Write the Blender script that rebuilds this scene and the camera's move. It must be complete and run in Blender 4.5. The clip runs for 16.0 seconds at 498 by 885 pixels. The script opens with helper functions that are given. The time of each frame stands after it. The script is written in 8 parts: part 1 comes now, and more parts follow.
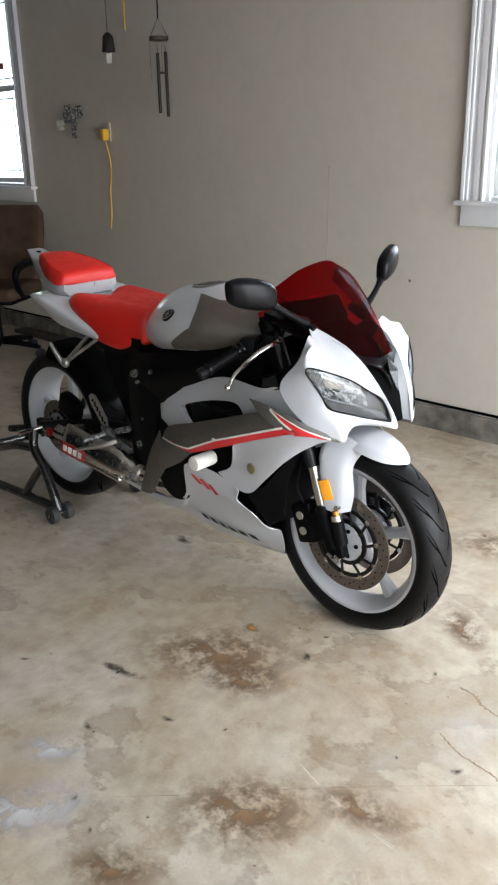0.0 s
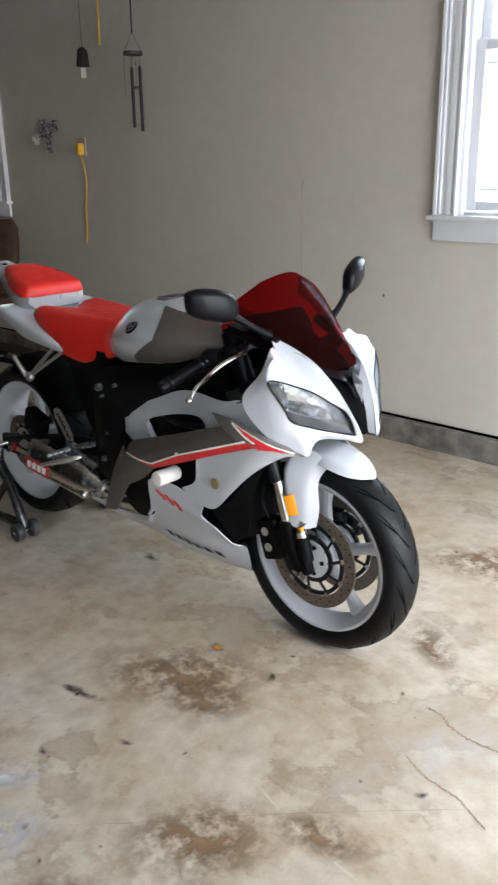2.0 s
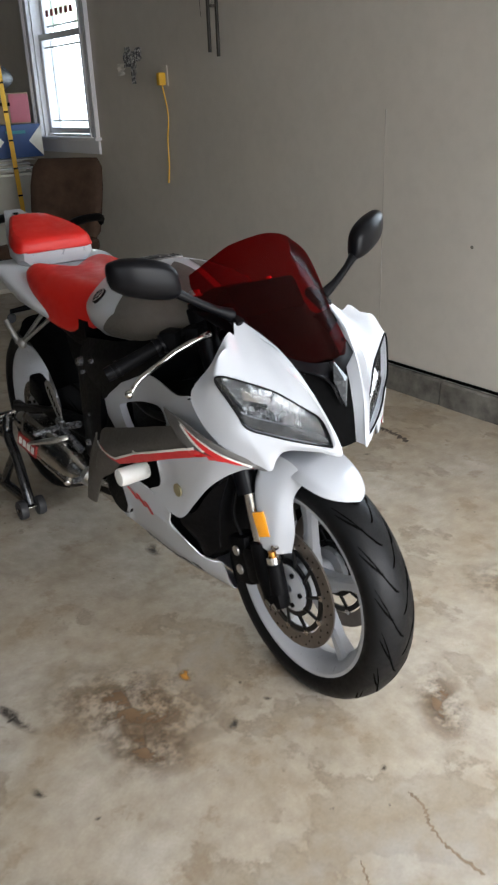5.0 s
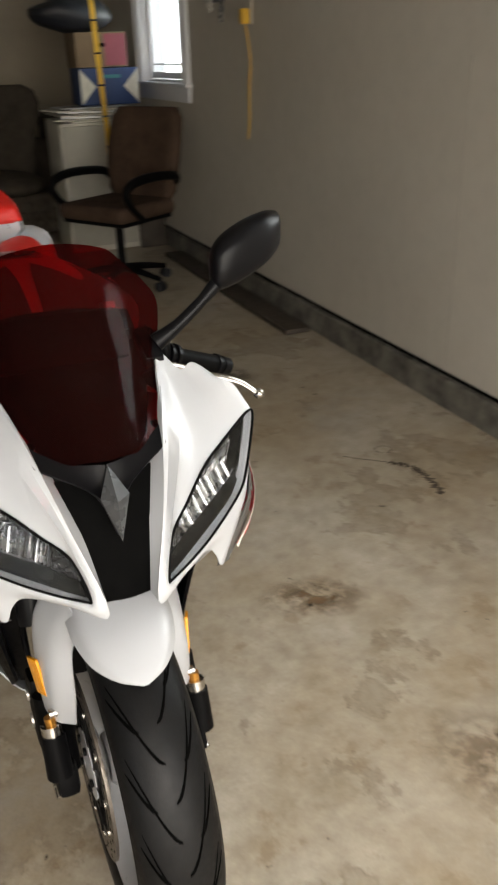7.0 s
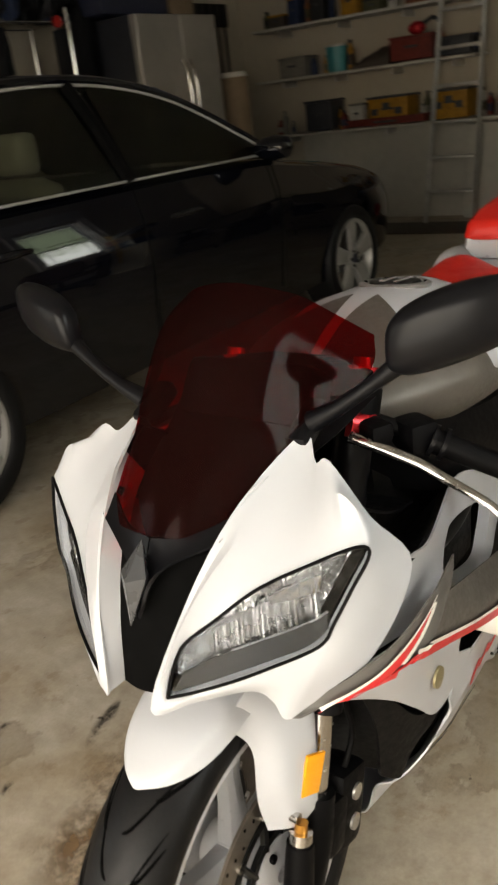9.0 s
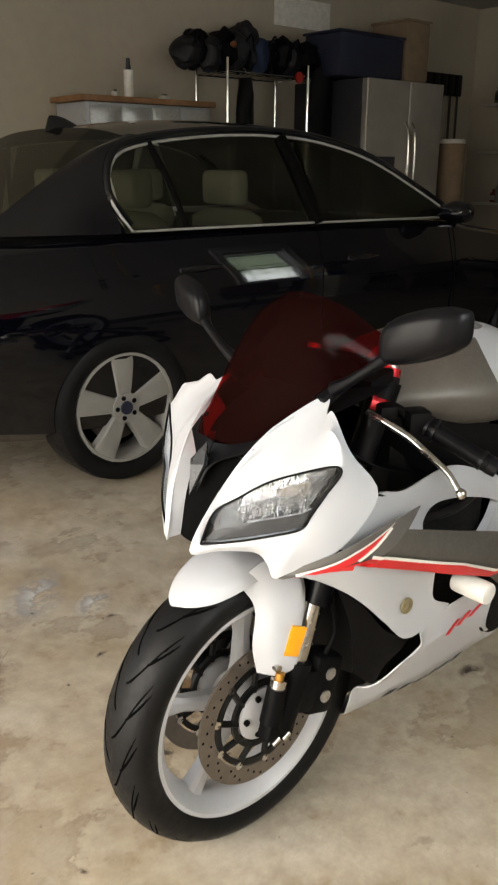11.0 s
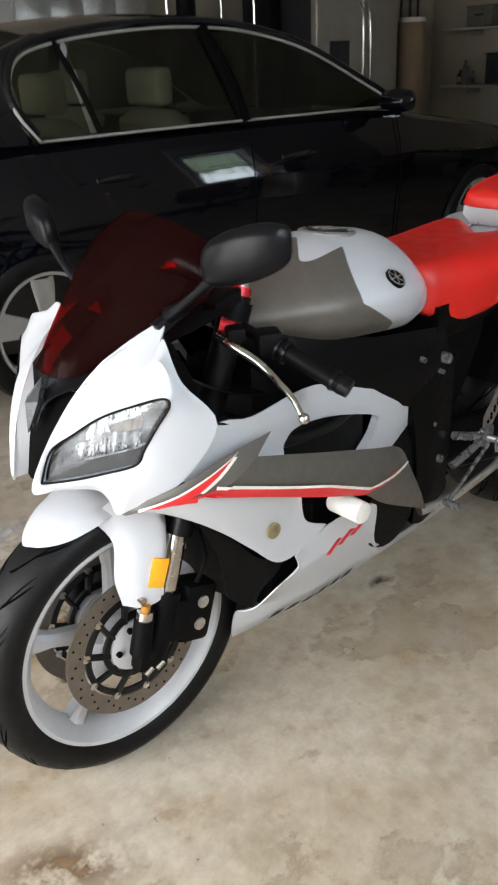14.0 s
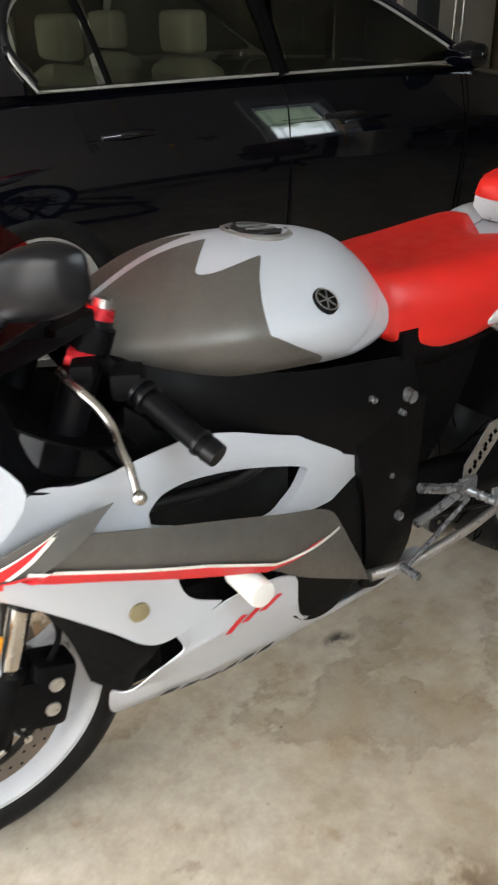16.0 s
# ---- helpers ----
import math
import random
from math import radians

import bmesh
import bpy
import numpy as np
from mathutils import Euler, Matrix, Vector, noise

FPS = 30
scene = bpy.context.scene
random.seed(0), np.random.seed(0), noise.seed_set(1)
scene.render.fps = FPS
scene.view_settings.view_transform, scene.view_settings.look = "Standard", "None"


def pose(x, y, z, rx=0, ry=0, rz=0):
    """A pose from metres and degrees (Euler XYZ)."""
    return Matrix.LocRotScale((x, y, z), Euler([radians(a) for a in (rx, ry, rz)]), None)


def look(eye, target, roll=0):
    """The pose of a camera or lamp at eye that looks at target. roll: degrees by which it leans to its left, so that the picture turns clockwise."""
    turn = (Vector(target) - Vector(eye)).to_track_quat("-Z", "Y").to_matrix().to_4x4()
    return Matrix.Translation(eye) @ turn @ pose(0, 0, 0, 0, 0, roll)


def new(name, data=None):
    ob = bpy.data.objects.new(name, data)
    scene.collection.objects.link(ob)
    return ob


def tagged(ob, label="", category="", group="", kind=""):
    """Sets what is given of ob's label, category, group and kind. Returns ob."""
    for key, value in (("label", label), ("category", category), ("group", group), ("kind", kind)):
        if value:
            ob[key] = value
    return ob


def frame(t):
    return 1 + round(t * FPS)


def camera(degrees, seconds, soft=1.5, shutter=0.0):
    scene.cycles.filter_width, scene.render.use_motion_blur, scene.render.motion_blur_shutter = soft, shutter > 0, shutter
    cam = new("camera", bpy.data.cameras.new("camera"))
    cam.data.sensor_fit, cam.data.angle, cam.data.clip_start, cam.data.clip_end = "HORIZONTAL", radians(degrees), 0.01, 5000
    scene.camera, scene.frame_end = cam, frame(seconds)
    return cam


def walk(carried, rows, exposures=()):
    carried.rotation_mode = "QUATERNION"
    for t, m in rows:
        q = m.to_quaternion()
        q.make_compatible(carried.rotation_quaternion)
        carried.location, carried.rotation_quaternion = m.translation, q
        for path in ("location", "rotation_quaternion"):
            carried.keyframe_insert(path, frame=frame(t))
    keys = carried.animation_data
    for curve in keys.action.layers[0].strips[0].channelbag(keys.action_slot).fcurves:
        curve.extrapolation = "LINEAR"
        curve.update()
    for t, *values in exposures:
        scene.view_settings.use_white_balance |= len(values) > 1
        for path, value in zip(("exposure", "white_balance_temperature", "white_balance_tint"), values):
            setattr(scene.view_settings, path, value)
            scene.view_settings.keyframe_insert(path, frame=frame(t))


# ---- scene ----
cam = camera(34.1, 16.0, soft=2.2, shutter=0.5)
# seconds, eye, point looked at, roll
PATH = [
    (0, (1.595, -1.806, 1.406), (0.284, -0.462, 0.72), -1.2),
    (0.5, (1.581, -1.826, 1.393), (0.282, -0.472, 0.703), -0.6),
    (1, (1.584, -1.828, 1.39), (0.243, -0.5, 0.73), -0.5),
    (1.5, (1.59, -1.812, 1.387), (0.262, -0.46, 0.748), -0.5),
    (2, (1.61, -1.732, 1.382), (0.315, -0.352, 0.734), -0.9),
    (2.5, (1.642, -1.561, 1.379), (0.286, -0.246, 0.722), -4.1),
    (3, (1.635, -1.459, 1.377), (0.259, -0.202, 0.651), -4.3),
    (5.5, (1.527, -0.929, 1.37), (0.017, 0.125, 0.589), -2.2),
    (6, (1.444, -0.734, 1.345), (-0.027, 0.352, 0.536), 0.3),
    (6.5, (1.33, -0.5, 1.338), (-0.213, 0.458, 0.501), 4.1),
    (7, (1.285, -0.193, 1.334), (-0.373, 0.509, 0.464), -1.6),
    (7.5, (1.177, 0.025, 1.32), (-0.587, 0.215, 0.397), -3.3),
    (8, (1.007, 0.23, 1.313), (-0.741, 0.059, 0.356), 0.8),
    (8.5, (0.945, 0.419, 1.318), (-0.737, -0.189, 0.422), -2.3),
    (9, (0.932, 0.59, 1.299), (-0.547, -0.514, 0.53), -7.1),
    (11.5, (1.207, 1.135, 1.334), (-0.005, -0.31, 0.668), 0.7),
    (12, (1.195, 1.184, 1.347), (-0.098, -0.115, 0.545), 2.2),
    (12.5, (1.068, 1.237, 1.343), (-0.269, -0.027, 0.558), -0.5),
    (13, (0.976, 1.275, 1.33), (-0.251, -0.065, 0.495), -4.3),
    (13.5, (0.961, 1.277, 1.333), (-0.186, -0.127, 0.488), -5.3),
    (14, (0.934, 1.19, 1.333), (-0.237, -0.181, 0.468), -2.7),
    (14.5, (0.901, 1.072, 1.314), (-0.263, -0.224, 0.331), 4.1),
    (15, (0.741, 1.081, 1.306), (-0.316, -0.264, 0.269), 0.4),
    (15.5, (0.575, 1.144, 1.338), (-0.402, -0.314, 0.379), -1.5),
    (16, (0.434, 1.109, 1.326), (-0.534, -0.355, 0.366), -1.5),
]
EXPOSE = [(0.0, 1.90, 5910, 10), (0.5, 2.08, 5860, 10), (1.0, 2.09, 5810, 10), (1.5, 1.96, 5810, 10), (2.0, 1.85, 5760, 10), (2.5, 1.65, 5760, 10), (3.0, 1.64, 5760, 10), (5.5, 1.45, 6060, 10), (6.0, 1.25, 6260, 10),
          (7.0, 1.22, 6860, 10), (8.0, 1.44, 7260, 10), (9.0, 1.40, 7360, 10), (11.5, 1.65, 6760, 10), (13.0, 1.83, 6250, 10), (14.0, 1.70, 6150, 10), (14.5, 1.88, 6310, 10), (15.0, 1.66, 6310, 10), (15.5, 1.74, 6290, 10), (16.0, 1.98, 6300, 10)]
walk(cam, [(t, look(eye, aim, roll)) for t, eye, aim, roll in PATH], EXPOSE)

# ---------------------------------------------------------------- light
world = bpy.data.worlds.new("world")
scene.world = world
world.use_nodes = True
wn, wl = world.node_tree.nodes, world.node_tree.links
sky = wn.new("ShaderNodeTexSky")
sky.sky_type, sky.sun_disc = "NISHITA", False
sky.sun_elevation, sky.sun_rotation = radians(42), radians(98)
sky.dust_density, sky.air_density = 2.5, 1.2
wn["Background"].inputs["Strength"].default_value = 0.115
wl.new(sky.outputs[0], wn["Background"].inputs[0])
sun = new("sun", bpy.data.lights.new("sun", "SUN"))
sun.data.energy, sun.data.angle, sun.data.color = 0.5, radians(40), (1.0, 0.98, 0.95)
sun.matrix_world = look((9.0, -1.3, 8.2), (0, 0, 0))


def portal(name, place, aim, sx, sy, watts, colour):
    """Daylight entering through an opening."""
    ob = new(name, bpy.data.lights.new(name, "AREA"))
    ob.data.shape, ob.data.size, ob.data.size_y = "RECTANGLE", sx, sy
    ob.data.energy, ob.data.color = watts, colour
    ob.matrix_world = look(place, aim)
    return ob


# ---------------------------------------------------------------- materials
def nodes(name):
    m = bpy.data.materials.new(name)
    m.use_nodes = True
    nt = m.node_tree
    return m, nt, nt.nodes["Principled BSDF"]


def noise_tex(nt, scale, detail=6.0, rough=0.6, coords="Object", stretch=None):
    tc = nt.nodes.new("ShaderNodeTexCoord")
    n = nt.nodes.new("ShaderNodeTexNoise")
    n.inputs["Scale"].default_value, n.inputs["Detail"].default_value, n.inputs["Roughness"].default_value = scale, detail, rough
    if stretch:
        mp = nt.nodes.new("ShaderNodeMapping")
        mp.inputs["Scale"].default_value = stretch
        nt.links.new(tc.outputs[coords], mp.inputs[0])
        nt.links.new(mp.outputs[0], n.inputs["Vector"])
    else:
        nt.links.new(tc.outputs[coords], n.inputs["Vector"])
    return n


def ramp(nt, src, stops):
    r = nt.nodes.new("ShaderNodeValToRGB")
    e = r.color_ramp.elements
    while len(e) < len(stops):
        e.new(0.5)
    for k, (p, c) in enumerate(stops):
        e[k].position = p
        e[k].color = (*c, 1) if len(c) == 3 else c
    nt.links.new(src, r.inputs[0])
    return r


def mix(nt, a, b, fac, mode="MIX"):
    m = nt.nodes.new("ShaderNodeMix")
    m.data_type, m.blend_type = "RGBA", mode
    for sock, v in ((0, fac), (6, a), (7, b)):
        if hasattr(v, "links"):
            nt.links.new(v, m.inputs[sock])
        elif sock == 0:
            m.inputs[sock].default_value = v
        else:
            m.inputs[sock].default_value = (*v, 1)
    return m.outputs[2]


def bump(nt, b, src, strength, dist):
    n = nt.nodes.new("ShaderNodeBump")
    n.inputs["Strength"].default_value, n.inputs["Distance"].default_value = strength, dist
    nt.links.new(src, n.inputs["Height"])
    nt.links.new(n.outputs[0], b.inputs["Normal"])


def surface(name, colour, rough=0.5, metal=0.0, coat=0.0, vary=0.12, scale=9.0, grain=0.0, grain_scale=180.0, rvary=0.1, spec=0.5):
    """A painted, moulded or metal surface with soft mottling and fine grain."""
    m, nt, b = nodes(name)
    big = noise_tex(nt, scale, 5)
    dark = tuple(c * (1 - vary) for c in colour)
    lite = tuple(min(1, c * (1 + vary * 0.6)) for c in colour)
    nt.links.new(ramp(nt, big.outputs[0], [(0.3, dark), (0.7, lite)]).outputs[0], b.inputs["Base Color"])
    fine = noise_tex(nt, scale * 4.3, 4)
    lo, hi = max(0, rough - rvary), min(1, rough + rvary)
    nt.links.new(ramp(nt, fine.outputs[0], [(0.3, (lo,) * 3), (0.7, (hi,) * 3)]).outputs[0], b.inputs["Roughness"])
    b.inputs["Metallic"].default_value, b.inputs["Coat Weight"].default_value = metal, coat
    b.inputs["Coat Roughness"].default_value = 0.06
    b.inputs["Specular IOR Level"].default_value = spec
    if grain:
        g = noise_tex(nt, grain_scale, 3)
        bump(nt, b, g.outputs[0], grain, 0.001)
    return m


def clear(name, tint, gloss=0.03, rough=0.0, edge=0.38, haze=0.0, dust=(0.5, 0.5, 0.5)):
    """A thin clear or tinted sheet: light passes with a tint, and the face mirrors a little."""
    m = bpy.data.materials.new(name)
    m.use_nodes = True
    nt = m.node_tree
    nt.nodes.remove(nt.nodes["Principled BSDF"])
    out = nt.nodes["Material Output"]
    tr = nt.nodes.new("ShaderNodeBsdfTransparent")
    tr.inputs[0].default_value = (*tint, 1)
    gl = nt.nodes.new("ShaderNodeBsdfGlossy")
    gl.inputs["Roughness"].default_value = rough
    lw = nt.nodes.new("ShaderNodeLayerWeight")
    lw.inputs[0].default_value = 0.5
    pw = nt.nodes.new("ShaderNodeMath")
    pw.operation = "POWER"
    pw.inputs[1].default_value = 4.0
    nt.links.new(lw.outputs["Facing"], pw.inputs[0])
    fr = nt.nodes.new("ShaderNodeMath")
    fr.operation, fr.use_clamp = "MULTIPLY_ADD", True
    fr.inputs[1].default_value, fr.inputs[2].default_value = edge, gloss
    nt.links.new(pw.outputs[0], fr.inputs[0])
    ms = nt.nodes.new("ShaderNodeMixShader")
    nt.links.new(fr.outputs[0], ms.inputs[0])
    nt.links.new(gl.outputs[0], ms.inputs[2])
    if haze:
        df = nt.nodes.new("ShaderNodeBsdfDiffuse")
        df.inputs[0].default_value = (*dust, 1)
        hz = nt.nodes.new("ShaderNodeMixShader")
        hz.inputs[0].default_value = haze
        nt.links.new(tr.outputs[0], hz.inputs[1])
        nt.links.new(df.outputs[0], hz.inputs[2])
        nt.links.new(hz.outputs[0], ms.inputs[1])
    else:
        nt.links.new(tr.outputs[0], ms.inputs[1])
    nt.links.new(ms.outputs[0], out.inputs[0])
    return m


WHITE = surface("pearl_white_paint", (0.505, 0.522, 0.552), 0.30, coat=0.35, vary=0.012, scale=3, rvary=0.0)
GREY = surface("gunmetal_paint", (0.115, 0.105, 0.092), 0.5, metal=0.3, coat=0.06, vary=0.10, scale=30)
GREYLINE = surface("grey_vinyl_line", (0.105, 0.10, 0.092), 0.4, vary=0.06)
RED = surface("red_stripe_vinyl", (0.62, 0.025, 0.028), 0.38, vary=0.06)
PALE = surface("pale_pinstripe", (0.75, 0.74, 0.68), 0.4, vary=0.05)
SEAT = surface("red_seat_vinyl", (0.60, 0.016, 0.010), 0.42, vary=0.08, scale=7, grain=0.35, grain_scale=420)
BLACK = surface("black_textured_plastic", (0.003, 0.003, 0.0035), 0.5, spec=0.08, vary=0.3, scale=20, grain=0.25, grain_scale=600)
SATIN = surface("satin_black_shell", (0.0045, 0.0045, 0.0055), 0.32, spec=0.16, vary=0.05, scale=12, rvary=0.02)
FRAME = surface("black_frame_alloy", (0.0025, 0.0025, 0.003), 0.42, spec=0.14, vary=0.3, scale=20, grain=0.2)
ENGINE = surface("dark_cast_engine", (0.005, 0.005, 0.005), 0.5, spec=0.15, vary=0.4, scale=25, grain=0.5, grain_scale=260)
STEEL = surface("polished_steel", (0.62, 0.60, 0.57), 0.2, metal=1.0, vary=0.08, scale=20)
ALLOY = surface("brushed_alloy", (0.55, 0.54, 0.52), 0.34, metal=0.9, vary=0.12, scale=40, grain=0.2)
CARRIER = surface("black_disc_carrier", (0.006, 0.006, 0.006), 0.4, spec=0.25)
DISC = surface("brake_disc_steel", (0.20, 0.175, 0.15), 0.38, metal=0.75, vary=0.15, scale=30, grain=0.3, grain_scale=300)
FLUTE = surface("fluted_reflector_metal", (0.50, 0.50, 0.50), 0.24, metal=1.0, vary=0.1)
REFLECT, _nt, _b = nodes("rippled_reflector")
_b.inputs["Base Color"].default_value, _b.inputs["Metallic"].default_value, _b.inputs["Roughness"].default_value = (0.74, 0.74, 0.74, 1), 1.0, 0.08
bump(_nt, _b, noise_tex(_nt, 75, 3, 0.55, stretch=(1.0, 1.0, 0.16)).outputs[0], 0.75, 0.012)
CHROME = surface("chrome", (0.8, 0.8, 0.8), 0.07, metal=1.0, vary=0.02)
RIMW = surface("white_wheel_enamel", (0.49, 0.50, 0.52), 0.36, coat=0.2, vary=0.07, scale=14)
RUBBER = surface("tyre_rubber", (0.0055, 0.0055, 0.006), 0.48, spec=0.2, vary=0.35, scale=14, grain=0.35, grain_scale=150)
GROOVE = surface("tyre_groove", (0.002, 0.002, 0.002), 0.9, vary=0.2, spec=0.02)
ORANGE = surface("amber_reflector", (0.9, 0.36, 0.01), 0.28, vary=0.05, scale=300, coat=0.5)
BRASS = surface("orange_adjuster", (0.55, 0.26, 0.05), 0.3, metal=0.8)
GOLD = surface("gold_badge", (0.42, 0.37, 0.22), 0.35, metal=0.7)
ENAMEL = surface("red_anodised", (0.55, 0.02, 0.03), 0.3, metal=0.5)
NYLON = surface("white_nylon", (0.82, 0.80, 0.75), 0.42, vary=0.06)
GLOSSB = surface("dark_gloss_bezel", (0.012, 0.0115, 0.0105), 0.24, spec=0.18, vary=0.1)
INK = surface("charcoal_vinyl_ink", (0.02, 0.02, 0.02), 0.5, spec=0.2)
SCUFF = surface("wall_scuff_grey", (0.37, 0.345, 0.305), 0.8)
PEWTER = surface("pewter_trim", (0.20, 0.205, 0.215), 0.28, metal=0.6, vary=0.06)
BADGE = surface("grey_smoked_trim", (0.055, 0.058, 0.062), 0.3, metal=0.2, coat=0.25, vary=0.1)
CAPRING = surface("dull_cap_alloy", (0.20, 0.195, 0.185), 0.45, metal=0.25, vary=0.1)
SILVER = surface("silver_panel_paint", (0.42, 0.43, 0.45), 0.35, metal=0.3, vary=0.05)
# Near-black: the shade inside holes and gaps, and a few black parts.
HOLE = surface("hole_shade_black", (0.002, 0.002, 0.002), 0.8, spec=0.05)
SCREEN = clear("red_tinted_acrylic", (0.62, 0.035, 0.05), 0.005, 0.0, 0.04, 0.022, (0.22, 0.085, 0.075))
LENS = clear("clear_lens", (0.93, 0.94, 0.95), 0.014, 0.0, 0.12)
PANE = clear("window_glass", (0.93, 0.95, 0.95))
CARGLASS = clear("tinted_car_glass", (0.50, 0.51, 0.44), 0.05)
CARPAINT = surface("midnight_car_paint", (0.0016, 0.002, 0.004), 0.04, coat=0.0, vary=0.1, rvary=0.015, spec=0.75)
CARTRIM = surface("car_black_trim", (0.004, 0.004, 0.0045), 0.4, spec=0.12)
LEATHER = surface("grey_green_leather", (0.46, 0.45, 0.38), 0.55, vary=0.1, grain=0.2)
CARWHEEL = surface("silver_alloy_wheel", (0.28, 0.275, 0.26), 0.42, metal=0.25, vary=0.12)
CARCHROME = surface("satin_window_chrome", (0.40, 0.40, 0.385), 0.34, metal=0.4, vary=0.05)
REDLAMP = surface("red_lamp_plastic", (0.35, 0.01, 0.01), 0.15, coat=0.6)
STAND = surface("black_enamel_tube", (0.014, 0.014, 0.015), 0.22, coat=0.6, vary=0.2)
CASTER = surface("grey_castor", (0.035, 0.035, 0.038), 0.5, vary=0.2)
TRIM = surface("white_trim_paint", (0.72, 0.73, 0.76), 0.42, vary=0.05, scale=5)
KERB = surface("bare_concrete_sill", (0.15, 0.14, 0.12), 0.85, vary=0.75, scale=7, grain=0.8, grain_scale=90)
BOARD = surface("dark_stained_board", (0.045, 0.034, 0.026), 0.6, vary=0.4, scale=8, grain=0.4)
IRON = surface("wrought_iron", (0.008, 0.0075, 0.007), 0.55, spec=0.2, vary=0.3)
BRONZE = surface("aged_bronze", (0.018, 0.015, 0.012), 0.5, spec=0.3, vary=0.3)
YELLOW = surface("yellow_plastic", (0.72, 0.42, 0.03), 0.45, vary=0.15)
UPHOL = surface("taupe_upholstery", (0.062, 0.052, 0.042), 0.9, vary=0.25, scale=12, grain=0.7, grain_scale=300, spec=0.2)
SUEDE = surface("brown_suede", (0.070, 0.043, 0.030), 0.85, vary=0.3, scale=9, grain=0.6, grain_scale=260, spec=0.2)
CARD = surface("cardboard", (0.22, 0.155, 0.095), 0.85, vary=0.15, scale=8, grain=0.3)
BLUEBOX = surface("printed_blue_carton", (0.02, 0.05, 0.16), 0.5, vary=0.15)
PINKBOX = surface("printed_maroon_carton", (0.30, 0.07, 0.10), 0.55, vary=0.15)
PAPER = surface("paper", (0.68, 0.66, 0.60), 0.8, vary=0.15, scale=20)
PAINTMETAL = surface("cream_cabinet_enamel", (0.56, 0.54, 0.48), 0.45, vary=0.1)
INOX = surface("brushed_stainless", (0.42, 0.40, 0.36), 0.40, metal=0.6, vary=0.12, scale=3, grain=0.15)
WOOD = surface("oiled_wood", (0.24, 0.12, 0.05), 0.55, vary=0.3, scale=14, grain=0.3)
DARKBIN = surface("dark_plastic", (0.018, 0.02, 0.026), 0.45, vary=0.2)
BLUEBIN = surface("navy_plastic_bin", (0.012, 0.016, 0.036), 0.45, vary=0.15)
TEAL = surface("teal_plastic", (0.03, 0.20, 0.22), 0.4, vary=0.1)
REDPL = surface("red_plastic", (0.36, 0.03, 0.025), 0.4, vary=0.15)
SHELFW = surface("white_melamine_shelf", (0.40, 0.385, 0.34), 0.5, vary=0.08)
ALULAD = surface("worn_aluminium", (0.40, 0.39, 0.37), 0.45, metal=0.8, vary=0.2)


def wall_paint(name="taupe_wall_paint", lo=(0.50, 0.468, 0.415), hi=(0.57, 0.535, 0.475)):
    m, nt, b = nodes(name)
    a = noise_tex(nt, 0.7, 6, 0.6)
    c = noise_tex(nt, 14, 5, 0.6)
    base = ramp(nt, a.outputs[0], [(0.3, lo), (0.7, hi)])
    spot = ramp(nt, c.outputs[0], [(0.25, (0.88, 0.88, 0.88)), (0.6, (1, 1, 1))])
    nt.links.new(mix(nt, base.outputs[0], spot.outputs[0], 0.5, "MULTIPLY"), b.inputs["Base Color"])
    b.inputs["Roughness"].default_value = 0.62
    f = noise_tex(nt, 130, 4)
    bump(nt, b, f.outputs[0], 0.12, 0.002)
    return m


